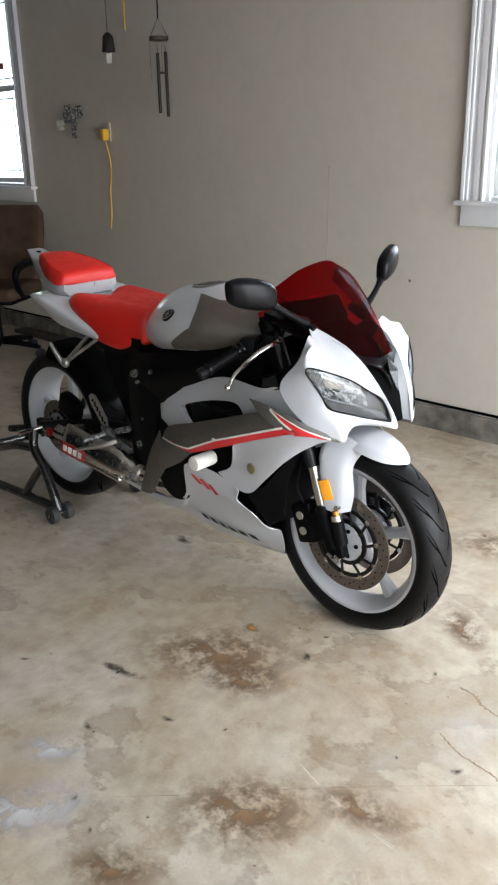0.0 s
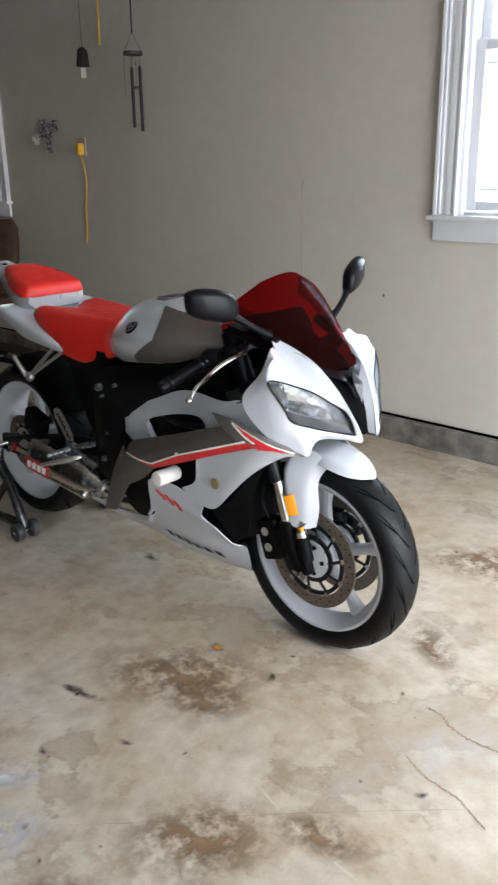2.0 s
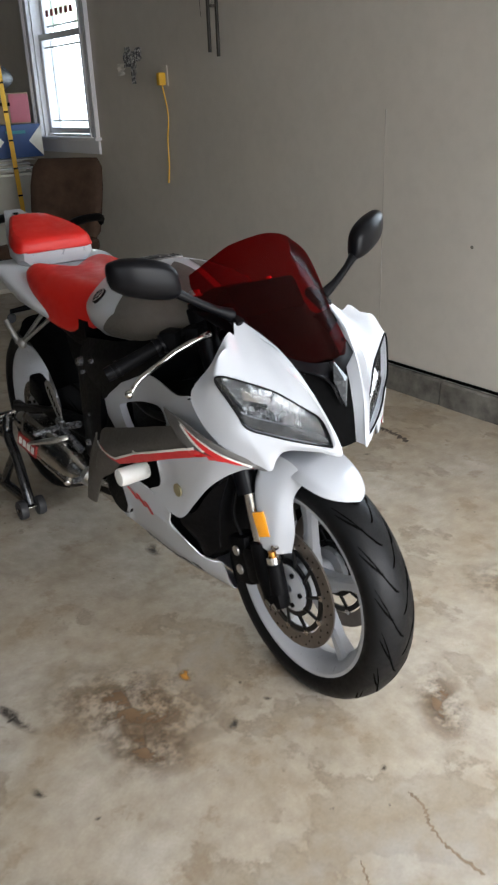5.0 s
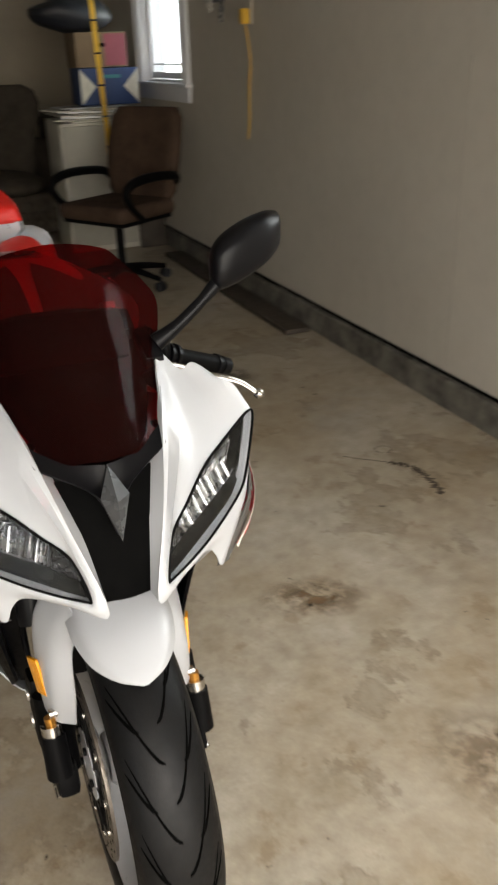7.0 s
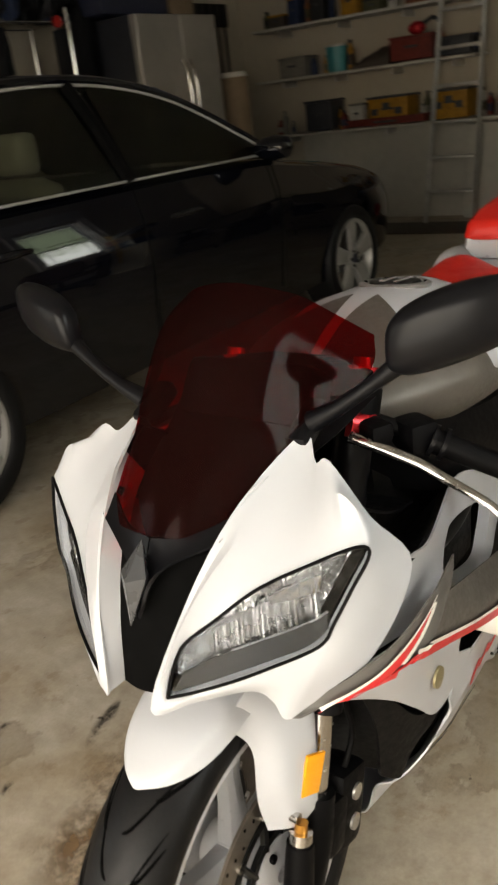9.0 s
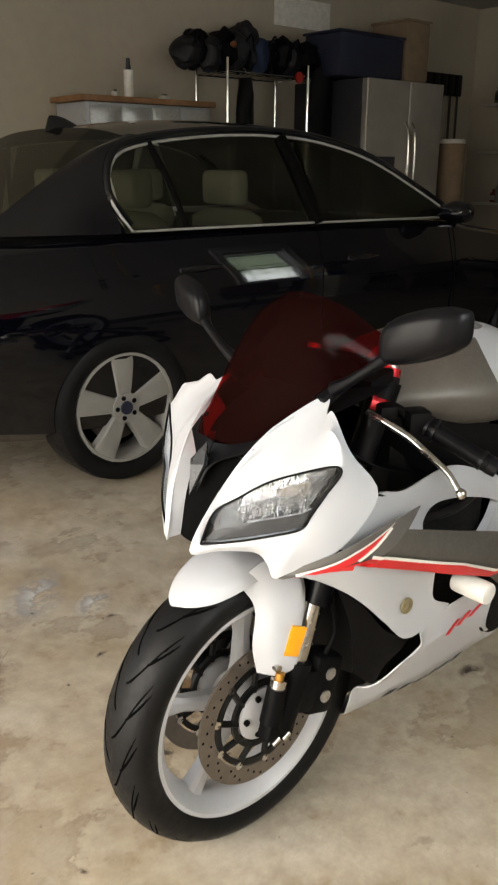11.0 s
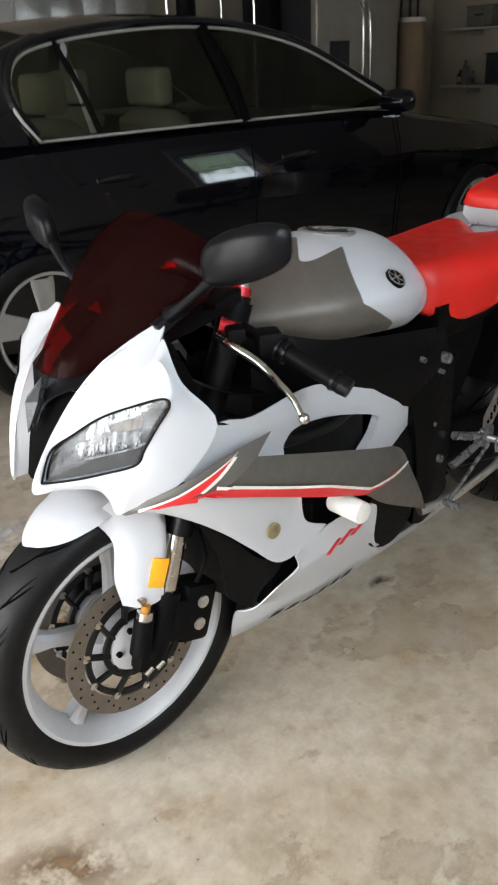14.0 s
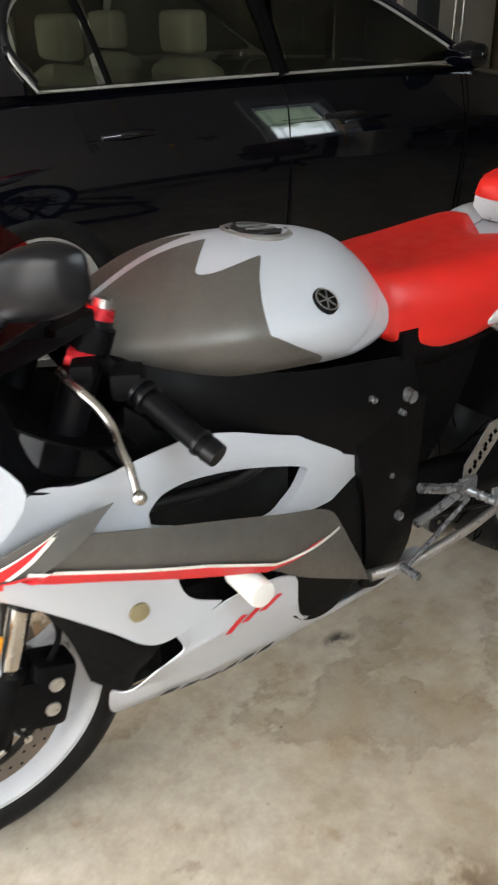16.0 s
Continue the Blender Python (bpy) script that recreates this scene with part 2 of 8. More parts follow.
def stained_concrete():
    """Old garage slab: cream concrete with cloudy brown staining, tide-marked edges, grey wear and grit."""
    m, nt, b = nodes("stained_concrete")
    cloud = noise_tex(nt, 1.7, 10, 0.64)
    mid = noise_tex(nt, 4.2, 10, 0.66)
    tide = noise_tex(nt, 1.9, 12, 0.64, stretch=(1, 1.25, 1))
    small = noise_tex(nt, 17, 9, 0.72)
    grit = noise_tex(nt, 120, 4, 0.65)
    base = ramp(nt, mid.outputs[0], [(0.28, (0.305, 0.261, 0.192)), (0.47, (0.449, 0.404, 0.33)), (0.72, (0.568, 0.534, 0.459))])
    warm = ramp(nt, cloud.outputs[0], [(0.40, (0, 0, 0)), (0.60, (0.62, 0.62, 0.62))])
    col = mix(nt, base.outputs[0], (0.356, 0.273, 0.17), warm.outputs[0])
    # tide marks: a brown film with a darker rim, broken up by finer noise
    film = ramp(nt, tide.outputs[0], [(0.545, (0, 0, 0)), (0.565, (0.62, 0.62, 0.62)), (0.60, (0.34, 0.34, 0.34)), (0.70, (0.55, 0.55, 0.55))])
    crumb = ramp(nt, small.outputs[0], [(0.38, (0.15, 0.15, 0.15)), (0.58, (1, 1, 1))])
    mul = nt.nodes.new("ShaderNodeMath")
    mul.operation = "MULTIPLY"
    nt.links.new(film.outputs[0], mul.inputs[0])
    nt.links.new(crumb.outputs[0], mul.inputs[1])
    col = mix(nt, col, (0.17, 0.126, 0.0801), mul.outputs[0])
    blotch = noise_tex(nt, 6.5, 9, 0.7)
    bm_ = ramp(nt, blotch.outputs[0], [(0.565, (0, 0, 0)), (0.63, (0.45, 0.45, 0.45)), (0.72, (0.30, 0.30, 0.30))])
    col = mix(nt, col, (0.254, 0.178, 0.102), bm_.outputs[0])
    pale = noise_tex(nt, 1.3, 8, 0.66, stretch=(1.3, 1, 1))
    pm = ramp(nt, pale.outputs[0], [(0.56, (0, 0, 0)), (0.70, (0.5, 0.5, 0.5))])
    col = mix(nt, col, (0.424, 0.418, 0.399), pm.outputs[0])
    sp = noise_tex(nt, 31, 2, 0.5)
    spm = ramp(nt, sp.outputs[0], [(0.745, (0, 0, 0)), (0.775, (0.7, 0.7, 0.7))])
    col = mix(nt, col, (0.07, 0.055, 0.04), spm.outputs[0])
    mot = ramp(nt, small.outputs[0], [(0.3, (0.74, 0.72, 0.69)), (0.62, (1, 1, 1))])
    col = mix(nt, col, mot.outputs[0], 0.7, "MULTIPLY")
    gr = ramp(nt, grit.outputs[0], [(0.3, (0.84, 0.84, 0.84)), (0.7, (1, 1, 1))])
    col = mix(nt, col, gr.outputs[0], 0.7, "MULTIPLY")
    nt.links.new(col, b.inputs["Base Color"])
    nt.links.new(ramp(nt, mid.outputs[0], [(0.3, (0.40,) * 3), (0.7, (0.62,) * 3)]).outputs[0], b.inputs["Roughness"])
    bump(nt, b, small.outputs[0], 0.10, 0.003)
    return m


def stain(name, colour, density, scale):
    """A translucent stain with a ragged edge, for thin marks on the slab."""
    m = bpy.data.materials.new(name)
    m.use_nodes = True
    nt = m.node_tree
    b, out = nt.nodes["Principled BSDF"], nt.nodes["Material Output"]
    b.inputs["Base Color"].default_value, b.inputs["Roughness"].default_value = (*colour, 1), 0.6
    tc = nt.nodes.new("ShaderNodeTexCoord")
    mp = nt.nodes.new("ShaderNodeMapping")
    mp.inputs["Location"].default_value = (-0.5, -0.5, 0)
    nt.links.new(tc.outputs["Generated"], mp.inputs[0])
    ln = nt.nodes.new("ShaderNodeVectorMath")
    ln.operation = "LENGTH"
    flat = nt.nodes.new("ShaderNodeVectorMath")
    flat.operation = "MULTIPLY"
    flat.inputs[1].default_value = (2, 2, 0)
    nt.links.new(mp.outputs[0], flat.inputs[0])
    nt.links.new(flat.outputs[0], ln.inputs[0])
    n = noise_tex(nt, scale, 9, 0.7)
    add = nt.nodes.new("ShaderNodeMath")
    add.operation = "MULTIPLY_ADD"
    add.inputs[1].default_value, add.inputs[2].default_value = -1.0, 1.05
    nt.links.new(ln.outputs["Value"], add.inputs[0])
    mul = nt.nodes.new("ShaderNodeMath")
    mul.operation = "MULTIPLY"
    nt.links.new(add.outputs[0], mul.inputs[0])
    nt.links.new(ramp(nt, n.outputs[0], [(0.42, (0, 0, 0)), (0.55, (1, 1, 1))]).outputs[0], mul.inputs[1])
    al = nt.nodes.new("ShaderNodeMath")
    al.operation, al.use_clamp = "MULTIPLY", True
    al.inputs[1].default_value = density
    nt.links.new(mul.outputs[0], al.inputs[0])
    nt.links.new(al.outputs[0], b.inputs["Alpha"])
    return m


WALL = wall_paint()
def printed_paper():
    m, nt, b = nodes("smudged_print_paper")
    n = noise_tex(nt, 60, 5, 0.7)
    nt.links.new(ramp(nt, n.outputs[0], [(0.44, (0.05, 0.05, 0.055)), (0.52, (0.20, 0.20, 0.20)), (0.60, (0.55, 0.54, 0.51))]).outputs[0], b.inputs["Base Color"])
    b.inputs["Roughness"].default_value = 0.85
    return m


PRINT = printed_paper()
CREAM = wall_paint("cream_wall_paint", (0.36, 0.315, 0.245), (0.43, 0.375, 0.295))
SLAB = stained_concrete()
DRIVE = surface("pale_driveway", (0.42, 0.40, 0.37), 0.9, vary=0.2, scale=1.5, grain=0.5)
CEIL = surface("white_ceiling_board", (0.36, 0.345, 0.31), 0.9, vary=0.05, scale=2)


def bright_outdoors():
    """Overexposed daylight with a band of leaves above, far outside the glass."""
    m = bpy.data.materials.new("bright_outdoors")
    m.use_nodes = True
    nt = m.node_tree
    nt.nodes.remove(nt.nodes["Principled BSDF"])
    em = nt.nodes.new("ShaderNodeEmission")
    tc = nt.nodes.new("ShaderNodeTexCoord")
    sep = nt.nodes.new("ShaderNodeSeparateXYZ")
    nt.links.new(tc.outputs["Object"], sep.inputs[0])
    n = noise_tex(nt, 2.6, 8, 0.7)
    add = nt.nodes.new("ShaderNodeMath")
    add.operation = "MULTIPLY_ADD"
    add.inputs[1].default_value = 0.9
    nt.links.new(n.outputs[0], add.inputs[0])
    half = nt.nodes.new("ShaderNodeMath")
    half.operation = "MULTIPLY_ADD"
    half.inputs[1].default_value, half.inputs[2].default_value = 0.32, -0.30
    nt.links.new(sep.outputs[2], half.inputs[0])
    nt.links.new(half.outputs[0], add.inputs[2])
    nt.links.new(ramp(nt, add.outputs[0], [(0.86, (0.92, 0.97, 1.0)), (0.95, (0.46, 0.52, 0.44)), (1.0, (0.16, 0.20, 0.14))]).outputs[0], em.inputs[0])
    em.inputs[1].default_value = 3.2
    nt.links.new(em.outputs[0], nt.nodes["Material Output"].inputs[0])
    return m


OUTDOORS = bright_outdoors()
OVERCAST = bpy.data.materials.new("bright_overcast_sky")
OVERCAST.use_nodes = True
_nt = OVERCAST.node_tree
_nt.nodes.remove(_nt.nodes["Principled BSDF"])
_em = _nt.nodes.new("ShaderNodeEmission")
_em.inputs[0].default_value, _em.inputs[1].default_value = (0.93, 0.97, 1.0, 1), 4.5
_nt.links.new(_em.outputs[0], _nt.nodes["Material Output"].inputs[0])
DULL = [surface("dull_" + n, c, 0.6, vary=0.3, scale=18, spec=0.3) for n, c in (("red", (0.13, 0.018, 0.012)), ("black", (0.012, 0.012, 0.014)), ("grey", (0.16, 0.15, 0.13)),
        ("navy", (0.015, 0.025, 0.06)), ("rust", (0.17, 0.06, 0.02)), ("white", (0.36, 0.35, 0.32)), ("olive", (0.06, 0.06, 0.03)), ("amber", (0.30, 0.15, 0.012)))]


# ---------------------------------------------------------------- builders
def thing(name, place=(0, 0, 0), label="", category="", group="", turn=0.0):
    ob = new(name)
    ob.matrix_world = pose(*place, 0, 0, turn)
    return tagged(ob, label, category, group)


def part(name, bm, mat, parent=None, label="", smooth=38):
    """One bmesh as one mesh object under a thing or part."""
    bmesh.ops.recalc_face_normals(bm, faces=bm.faces)
    me = bpy.data.meshes.new(name)
    bm.to_mesh(me)
    bm.free()
    for m in mat if isinstance(mat, (list, tuple)) else [mat]:
        me.materials.append(m)
    if smooth:
        me.shade_smooth()
        me.set_sharp_from_angle(angle=radians(smooth))
    ob = new(name, me)
    if parent is not None:
        ob.parent = parent
    if label:
        ob["label"] = label
    return ob


def structure(name, bm, mat, label, smooth=0):
    return tagged(part(name, bm, mat, None, label, smooth), kind="structure")


def box(bm, c, s, bevel=0.0, rot=None, segs=2):
    m = Matrix.Translation(c)
    if rot:
        m = m @ Euler([radians(a) for a in rot]).to_matrix().to_4x4()
    r = bmesh.ops.create_cube(bm, size=1, matrix=m @ Matrix.Diagonal((*s, 1)))
    if bevel:
        edges = list({e for v in r["verts"] for e in v.link_edges})
        bmesh.ops.bevel(bm, geom=edges, offset=bevel, segments=segs, affect="EDGES", profile=0.6)
    return bm


def B():
    return bmesh.new()


def cyl(bm, a, b, r, r2=None, n=16):
    a, b = Vector(a), Vector(b)
    d = b - a
    m = Matrix.Translation((a + b) / 2) @ d.to_track_quat("Z", "Y").to_matrix().to_4x4()
    bmesh.ops.create_cone(bm, cap_ends=True, segments=n, radius1=r, radius2=r if r2 is None else r2, depth=d.length, matrix=m)
    return bm


def ball(bm, c, r, sx=1, sy=1, sz=1, u=16, v=10):
    bmesh.ops.create_uvsphere(bm, u_segments=u, v_segments=v, radius=r, matrix=Matrix.Translation(c) @ Matrix.Diagonal((sx, sy, sz, 1)))
    return bm


def curve(pts, n=6, closed=False):
    """Smooth line through control points."""
    P = [Vector(p) for p in pts]
    k = len(P)
    if k < 3 and not closed:
        return [P[0].lerp(P[-1], i / n) for i in range(n + 1)]
    out = []
    for i in range(k if closed else k - 1):
        if closed:
            a, b, c, d = P[i - 1], P[i], P[(i + 1) % k], P[(i + 2) % k]
        else:
            b, c = P[i], P[i + 1]
            a = P[i - 1] if i else b * 2 - c
            d = P[i + 2] if i + 2 < k else c * 2 - b
        for j in range(n):
            t = j / n
            out.append(0.5 * ((2 * b) + (c - a) * t + (2 * a - 5 * b + 4 * c - d) * t * t + (3 * b - a - 3 * c + d) * t ** 3))
    if not closed:
        out.append(P[-1])
    return out


def skin(bm, rings, closed=True, cap=True, wrap=False):
    """Faces between successive rings of equal length."""
    V = [[bm.verts.new(p) for p in r] for r in rings]
    k = len(V[0])
    rows = list(zip(V, V[1:])) + ([(V[-1], V[0])] if wrap else [])
    for r, s in rows:
        for j in range(k if closed else k - 1):
            q = (j + 1) % k
            bm.faces.new((r[j], r[q], s[q], s[j]))
    if closed and cap and not wrap:
        bm.faces.new(V[0]), bm.faces.new(V[-1])
    return V


def tube(bm, pts, r, n=10, smooth=6, flat=1.0):
    """A round bar along a smooth line; r is one radius or one for each control point."""
    line = curve(pts, smooth) if smooth else [Vector(p) for p in pts]
    k = len(line)
    rr = [r] * k if not isinstance(r, (list, tuple)) else [float(np.interp(i / (k - 1) * (len(r) - 1), range(len(r)), r)) for i in range(k)]
    rings, up = [], None
    for i, p in enumerate(line):
        d = (line[min(i + 1, k - 1)] - line[max(i - 1, 0)]).normalized()
        if up is None:
            up = d.orthogonal().normalized()
        up = (up - d * up.dot(d)).normalized()
        side = d.cross(up)
        rings.append([p + (up * math.cos(a) * flat + side * math.sin(a)) * rr[i] for a in (2 * math.pi * j / n for j in range(n))])
    skin(bm, rings)
    return bm


def lathe(bm, prof, c=(0, 0, 0), n=48):
    """A closed outline of (radius, along y) turned round the y axis through c."""
    c = Vector(c)
    rings = []
    for i in range(n):
        a = 2 * math.pi * i / n
        rings.append([c + Vector((r * math.cos(a), y, r * math.sin(a))) for r, y in prof])
    skin(bm, rings, wrap=True)
    return bm


def thicken(bm, t):
    bmesh.ops.recalc_face_normals(bm, faces=bm.faces)
    bmesh.ops.solidify(bm, geom=list(bm.faces), thickness=t)
    return bm


def patch(bm, rows, nu=5, nv=5, thick=0.003, s=1):
    """A smooth shell over a net of control points; s = -1 mirrors it to the right-hand side."""
    rows = [[Vector((x, y * s, z)) for x, y, z in r] for r in rows]
    fine = [curve(r, nu) if len(r) > 1 else r for r in rows]
    cols = [curve(c, nv) for c in zip(*fine)]
    grid = [list(r) for r in zip(*cols)]
    tmp = B()
    skin(tmp, grid, closed=False, cap=False)
    thicken(tmp, thick)
    merge(bm, tmp)
    return bm


def loop_shell(bm, loops, n=4, thick=0.003, s=1, fill=False):
    """A shell between closed control loops, as round an opening."""
    L = [curve([(x, y * s, z) for x, y, z in l], n, closed=True) for l in loops]
    tmp = B()
    V = skin(tmp, L, closed=True, cap=False)
    if fill:
        c = tmp.verts.new(sum(L[-1], Vector()) / len(L[-1]))
        for j in range(len(V[-1])):
            tmp.faces.new((V[-1][j], V[-1][(j + 1) % len(V[-1])], c))
    thicken(tmp, thick)
    merge(bm, tmp)
    return bm


def merge(bm, other):
    me = bpy.data.meshes.new("tmp")
    other.to_mesh(me)
    other.free()
    bm.from_mesh(me)
    bpy.data.meshes.remove(me)


def soften(bm, offset=0.004, segs=2, angle=40):
    es = [e for e in bm.edges if len(e.link_faces) == 2 and e.calc_face_angle(0) > radians(angle)]
    bmesh.ops.bevel(bm, geom=es, offset=offset, segments=segs, affect="EDGES", profile=0.6)
    return bm


def slab_poly(bm, pts, depth, axis=1):
    """A flat plate from an outline, with depth along one axis."""
    d = Vector([0, 0, 0])
    d[axis] = depth
    lo = [bm.verts.new(Vector(p)) for p in pts]
    hi = [bm.verts.new(Vector(p) + d) for p in pts]
    k = len(pts)
    bm.faces.new(lo), bm.faces.new(hi)
    for i in range(k):
        bm.faces.new((lo[i], lo[(i + 1) % k], hi[(i + 1) % k], hi[i]))
    return bm


def decal(targets, outline, s=1, lift=0.0012, step=0.012):
    """A thin film cut to an outline in x and z and laid on the flank of the shells."""
    from mathutils.bvhtree import BVHTree
    tmp = B()
    tmp.faces.new([tmp.verts.new((x, 0, z)) for x, z in outline])
    lo_x, hi_x = min(x for x, z in outline), max(x for x, z in outline)
    lo_z, hi_z = min(z for x, z in outline), max(z for x, z in outline)
    for axis, lo, hi in ((0, lo_x, hi_x), (2, lo_z, hi_z)):
        co = lo + step
        no = (1, 0, 0) if axis == 0 else (0, 0, 1)
        while co < hi:
            bmesh.ops.bisect_plane(tmp, geom=tmp.verts[:] + tmp.edges[:] + tmp.faces[:], plane_co=(co, 0, 0) if axis == 0 else (0, 0, co), plane_no=no)
            co += step
    bmesh.ops.triangulate(tmp, faces=tmp.faces[:])
    trees = []
    for ob in targets:
        bb = B()
        bb.from_mesh(ob.data)
        trees.append(BVHTree.FromBMesh(bb))
        bb.free()
    last = 0.2
    for v in tmp.verts:
        best = None
        for dx, dz in ((0, 0), (0.008, 0), (-0.008, 0), (0, 0.008), (0, -0.008)):
            for t in trees:
                hit = t.ray_cast(Vector((v.co.x + dx, 0.6 * s, v.co.z + dz)), Vector((0, -s, 0)))
                if hit[0] is not None and (best is None or hit[0].y * s > best) and hit[0].y * s > 0.02:
                    best = hit[0].y * s
        last = best if best is not None else last
        v.co.y = (last + lift) * s
    thicken(tmp, 0.0004)
    return tmp


def cut_with(ob, cutters):
    """Subtract closed shapes from a mesh for good."""
    for bm in cutters:
        me = bpy.data.meshes.new("cut")
        bmesh.ops.recalc_face_normals(bm, faces=bm.faces)
        bm.to_mesh(me)
        bm.free()
        c = new("cut", me)
        md = ob.modifiers.new("cut", "BOOLEAN")
        md.operation, md.object, md.solver = "DIFFERENCE", c, "EXACT"
        bpy.context.view_layer.update()
        done = bpy.data.meshes.new_from_object(ob.evaluated_get(bpy.context.evaluated_depsgraph_get()))
        ob.modifiers.remove(md)
        ob.data = done
        bpy.data.objects.remove(c)
    ob.data.shade_smooth()
    ob.data.set_sharp_from_angle(angle=radians(38))
    return ob


# ---------------------------------------------------------------- garage shell
WY, BX, FY, DX, CZ = 1.757, -7.25, -4.95, 2.7, 2.95   # side wall, back wall, far wall, door wall, ceiling
WIN = ((-5.10, -4.225), (-0.325, 0.575))
SILL, HEAD = 1.145, 2.56
structure("floor", box(B(), ((BX + DX) / 2, (FY + WY) / 2, -0.05), (DX - BX + 0.2, WY - FY + 0.2, 0.1)), SLAB, "stained cream concrete garage slab with brown blotches")
structure("ground", box(B(), (0, 0, -0.35), (1600, 1600, 0.4)), DRIVE, "pale driveway and ground outside the garage")
structure("ceiling", box(B(), ((BX + DX) / 2, (FY + WY) / 2, CZ + 0.06), (DX - BX + 0.4, WY - FY + 0.4, 0.12)), CEIL, "plain off-white garage ceiling")


def side_wall():
    bm = B()
    t, y = 0.16, WY + 0.08
    xs = [BX - 0.15, WIN[0][0], WIN[0][1], WIN[1][0], WIN[1][1], DX + 0.15]
    for k in range(5):
        a, b = xs[k], xs[k + 1]
        if k in (1, 3):
            box(bm, ((a + b) / 2, y, SILL / 2), (b - a, t, SILL))
            box(bm, ((a + b) / 2, y, (HEAD + CZ) / 2), (b - a, t, CZ - HEAD))
        else:
            box(bm, ((a + b) / 2, y, CZ / 2), (b - a, t, CZ))
    return bm


structure("wall_side", side_wall(), WALL, "taupe painted drywall, faint tape seams")
structure("wall_back", box(B(), (BX - 0.08, (FY + WY) / 2, CZ / 2), (0.16, WY - FY - 0.002, CZ)), CREAM, "cream painted back wall")
structure("wall_far", box(B(), ((BX + DX) / 2, FY - 0.08, CZ / 2), (DX - BX + 0.3, 0.16, CZ)), CREAM, "cream painted wall behind the car")
bm = B()
DOOR = (-1.05, 1.50, 2.30)
box(bm, (DX + 0.08, (DOOR[1] + WY) / 2, CZ / 2), (0.16, WY - DOOR[1] - 0.002, CZ))
BAY = (-4.35, -1.65)
box(bm, (DX + 0.08, (DOOR[0] + BAY[1]) / 2, CZ / 2), (0.16, DOOR[0] - BAY[1], CZ))
box(bm, (DX + 0.08, (BAY[0] + FY) / 2, CZ / 2), (0.16, BAY[0] - FY - 0.002, CZ))
box(bm, (DX + 0.08, (BAY[0] + BAY[1]) / 2, (DOOR[2] + CZ) / 2), (0.16, BAY[1] - BAY[0], CZ - DOOR[2]))
box(bm, (DX + 0.08, (DOOR[0] + DOOR[1]) / 2, (DOOR[2] + CZ) / 2), (0.16, DOOR[1] - DOOR[0], CZ - DOOR[2]))
structure("wall_door", bm, WALL, "garage door wall with two wide open doorways")

# concrete sill that carries the side wall: runs of uneven cast concrete between joints, worn along the upper edge
x = BX
random.seed(3)
bm = B()
while x < DX - 0.2:
    w = min(random.uniform(1.0, 1.6), DX - x)
    n = max(2, int(w / 0.03))
    rings = []
    for k in range(n + 1):
        px = x + 0.004 + (w - 0.008) * k / n
        q = noise.noise((px * 6, 1, 0)) * 0.5 + noise.noise((px * 23, 4, 0)) * 0.5
        top = 0.118 + 0.008 * q
        d = 0.028 + 0.004 * noise.noise((px * 9, 7, 0))
        ch = 0.007 + 0.005 * abs(noise.noise((px * 15, 11, 0)))
        rings.append([(px, WY + 0.001, 0), (px, WY - d - 0.004, 0), (px, WY - d - 0.003, 0.03), (px, WY - d, top - ch), (px, WY - d + ch, top), (px, WY + 0.001, top)])
    skin(bm, rings)
    x += w
structure("baseboard", bm, KERB, "rough bare concrete sill along the wall foot")
# Near-black strip painting the shade of the open gap under the drywall.
bm = box(B(), ((BX + DX) / 2, WY - 0.002, 0.130), (DX - BX - 0.01, 0.010, 0.013))
structure("trim", bm, HOLE, "dark strip painting the shade of the gap under the bottom edge of the drywall")


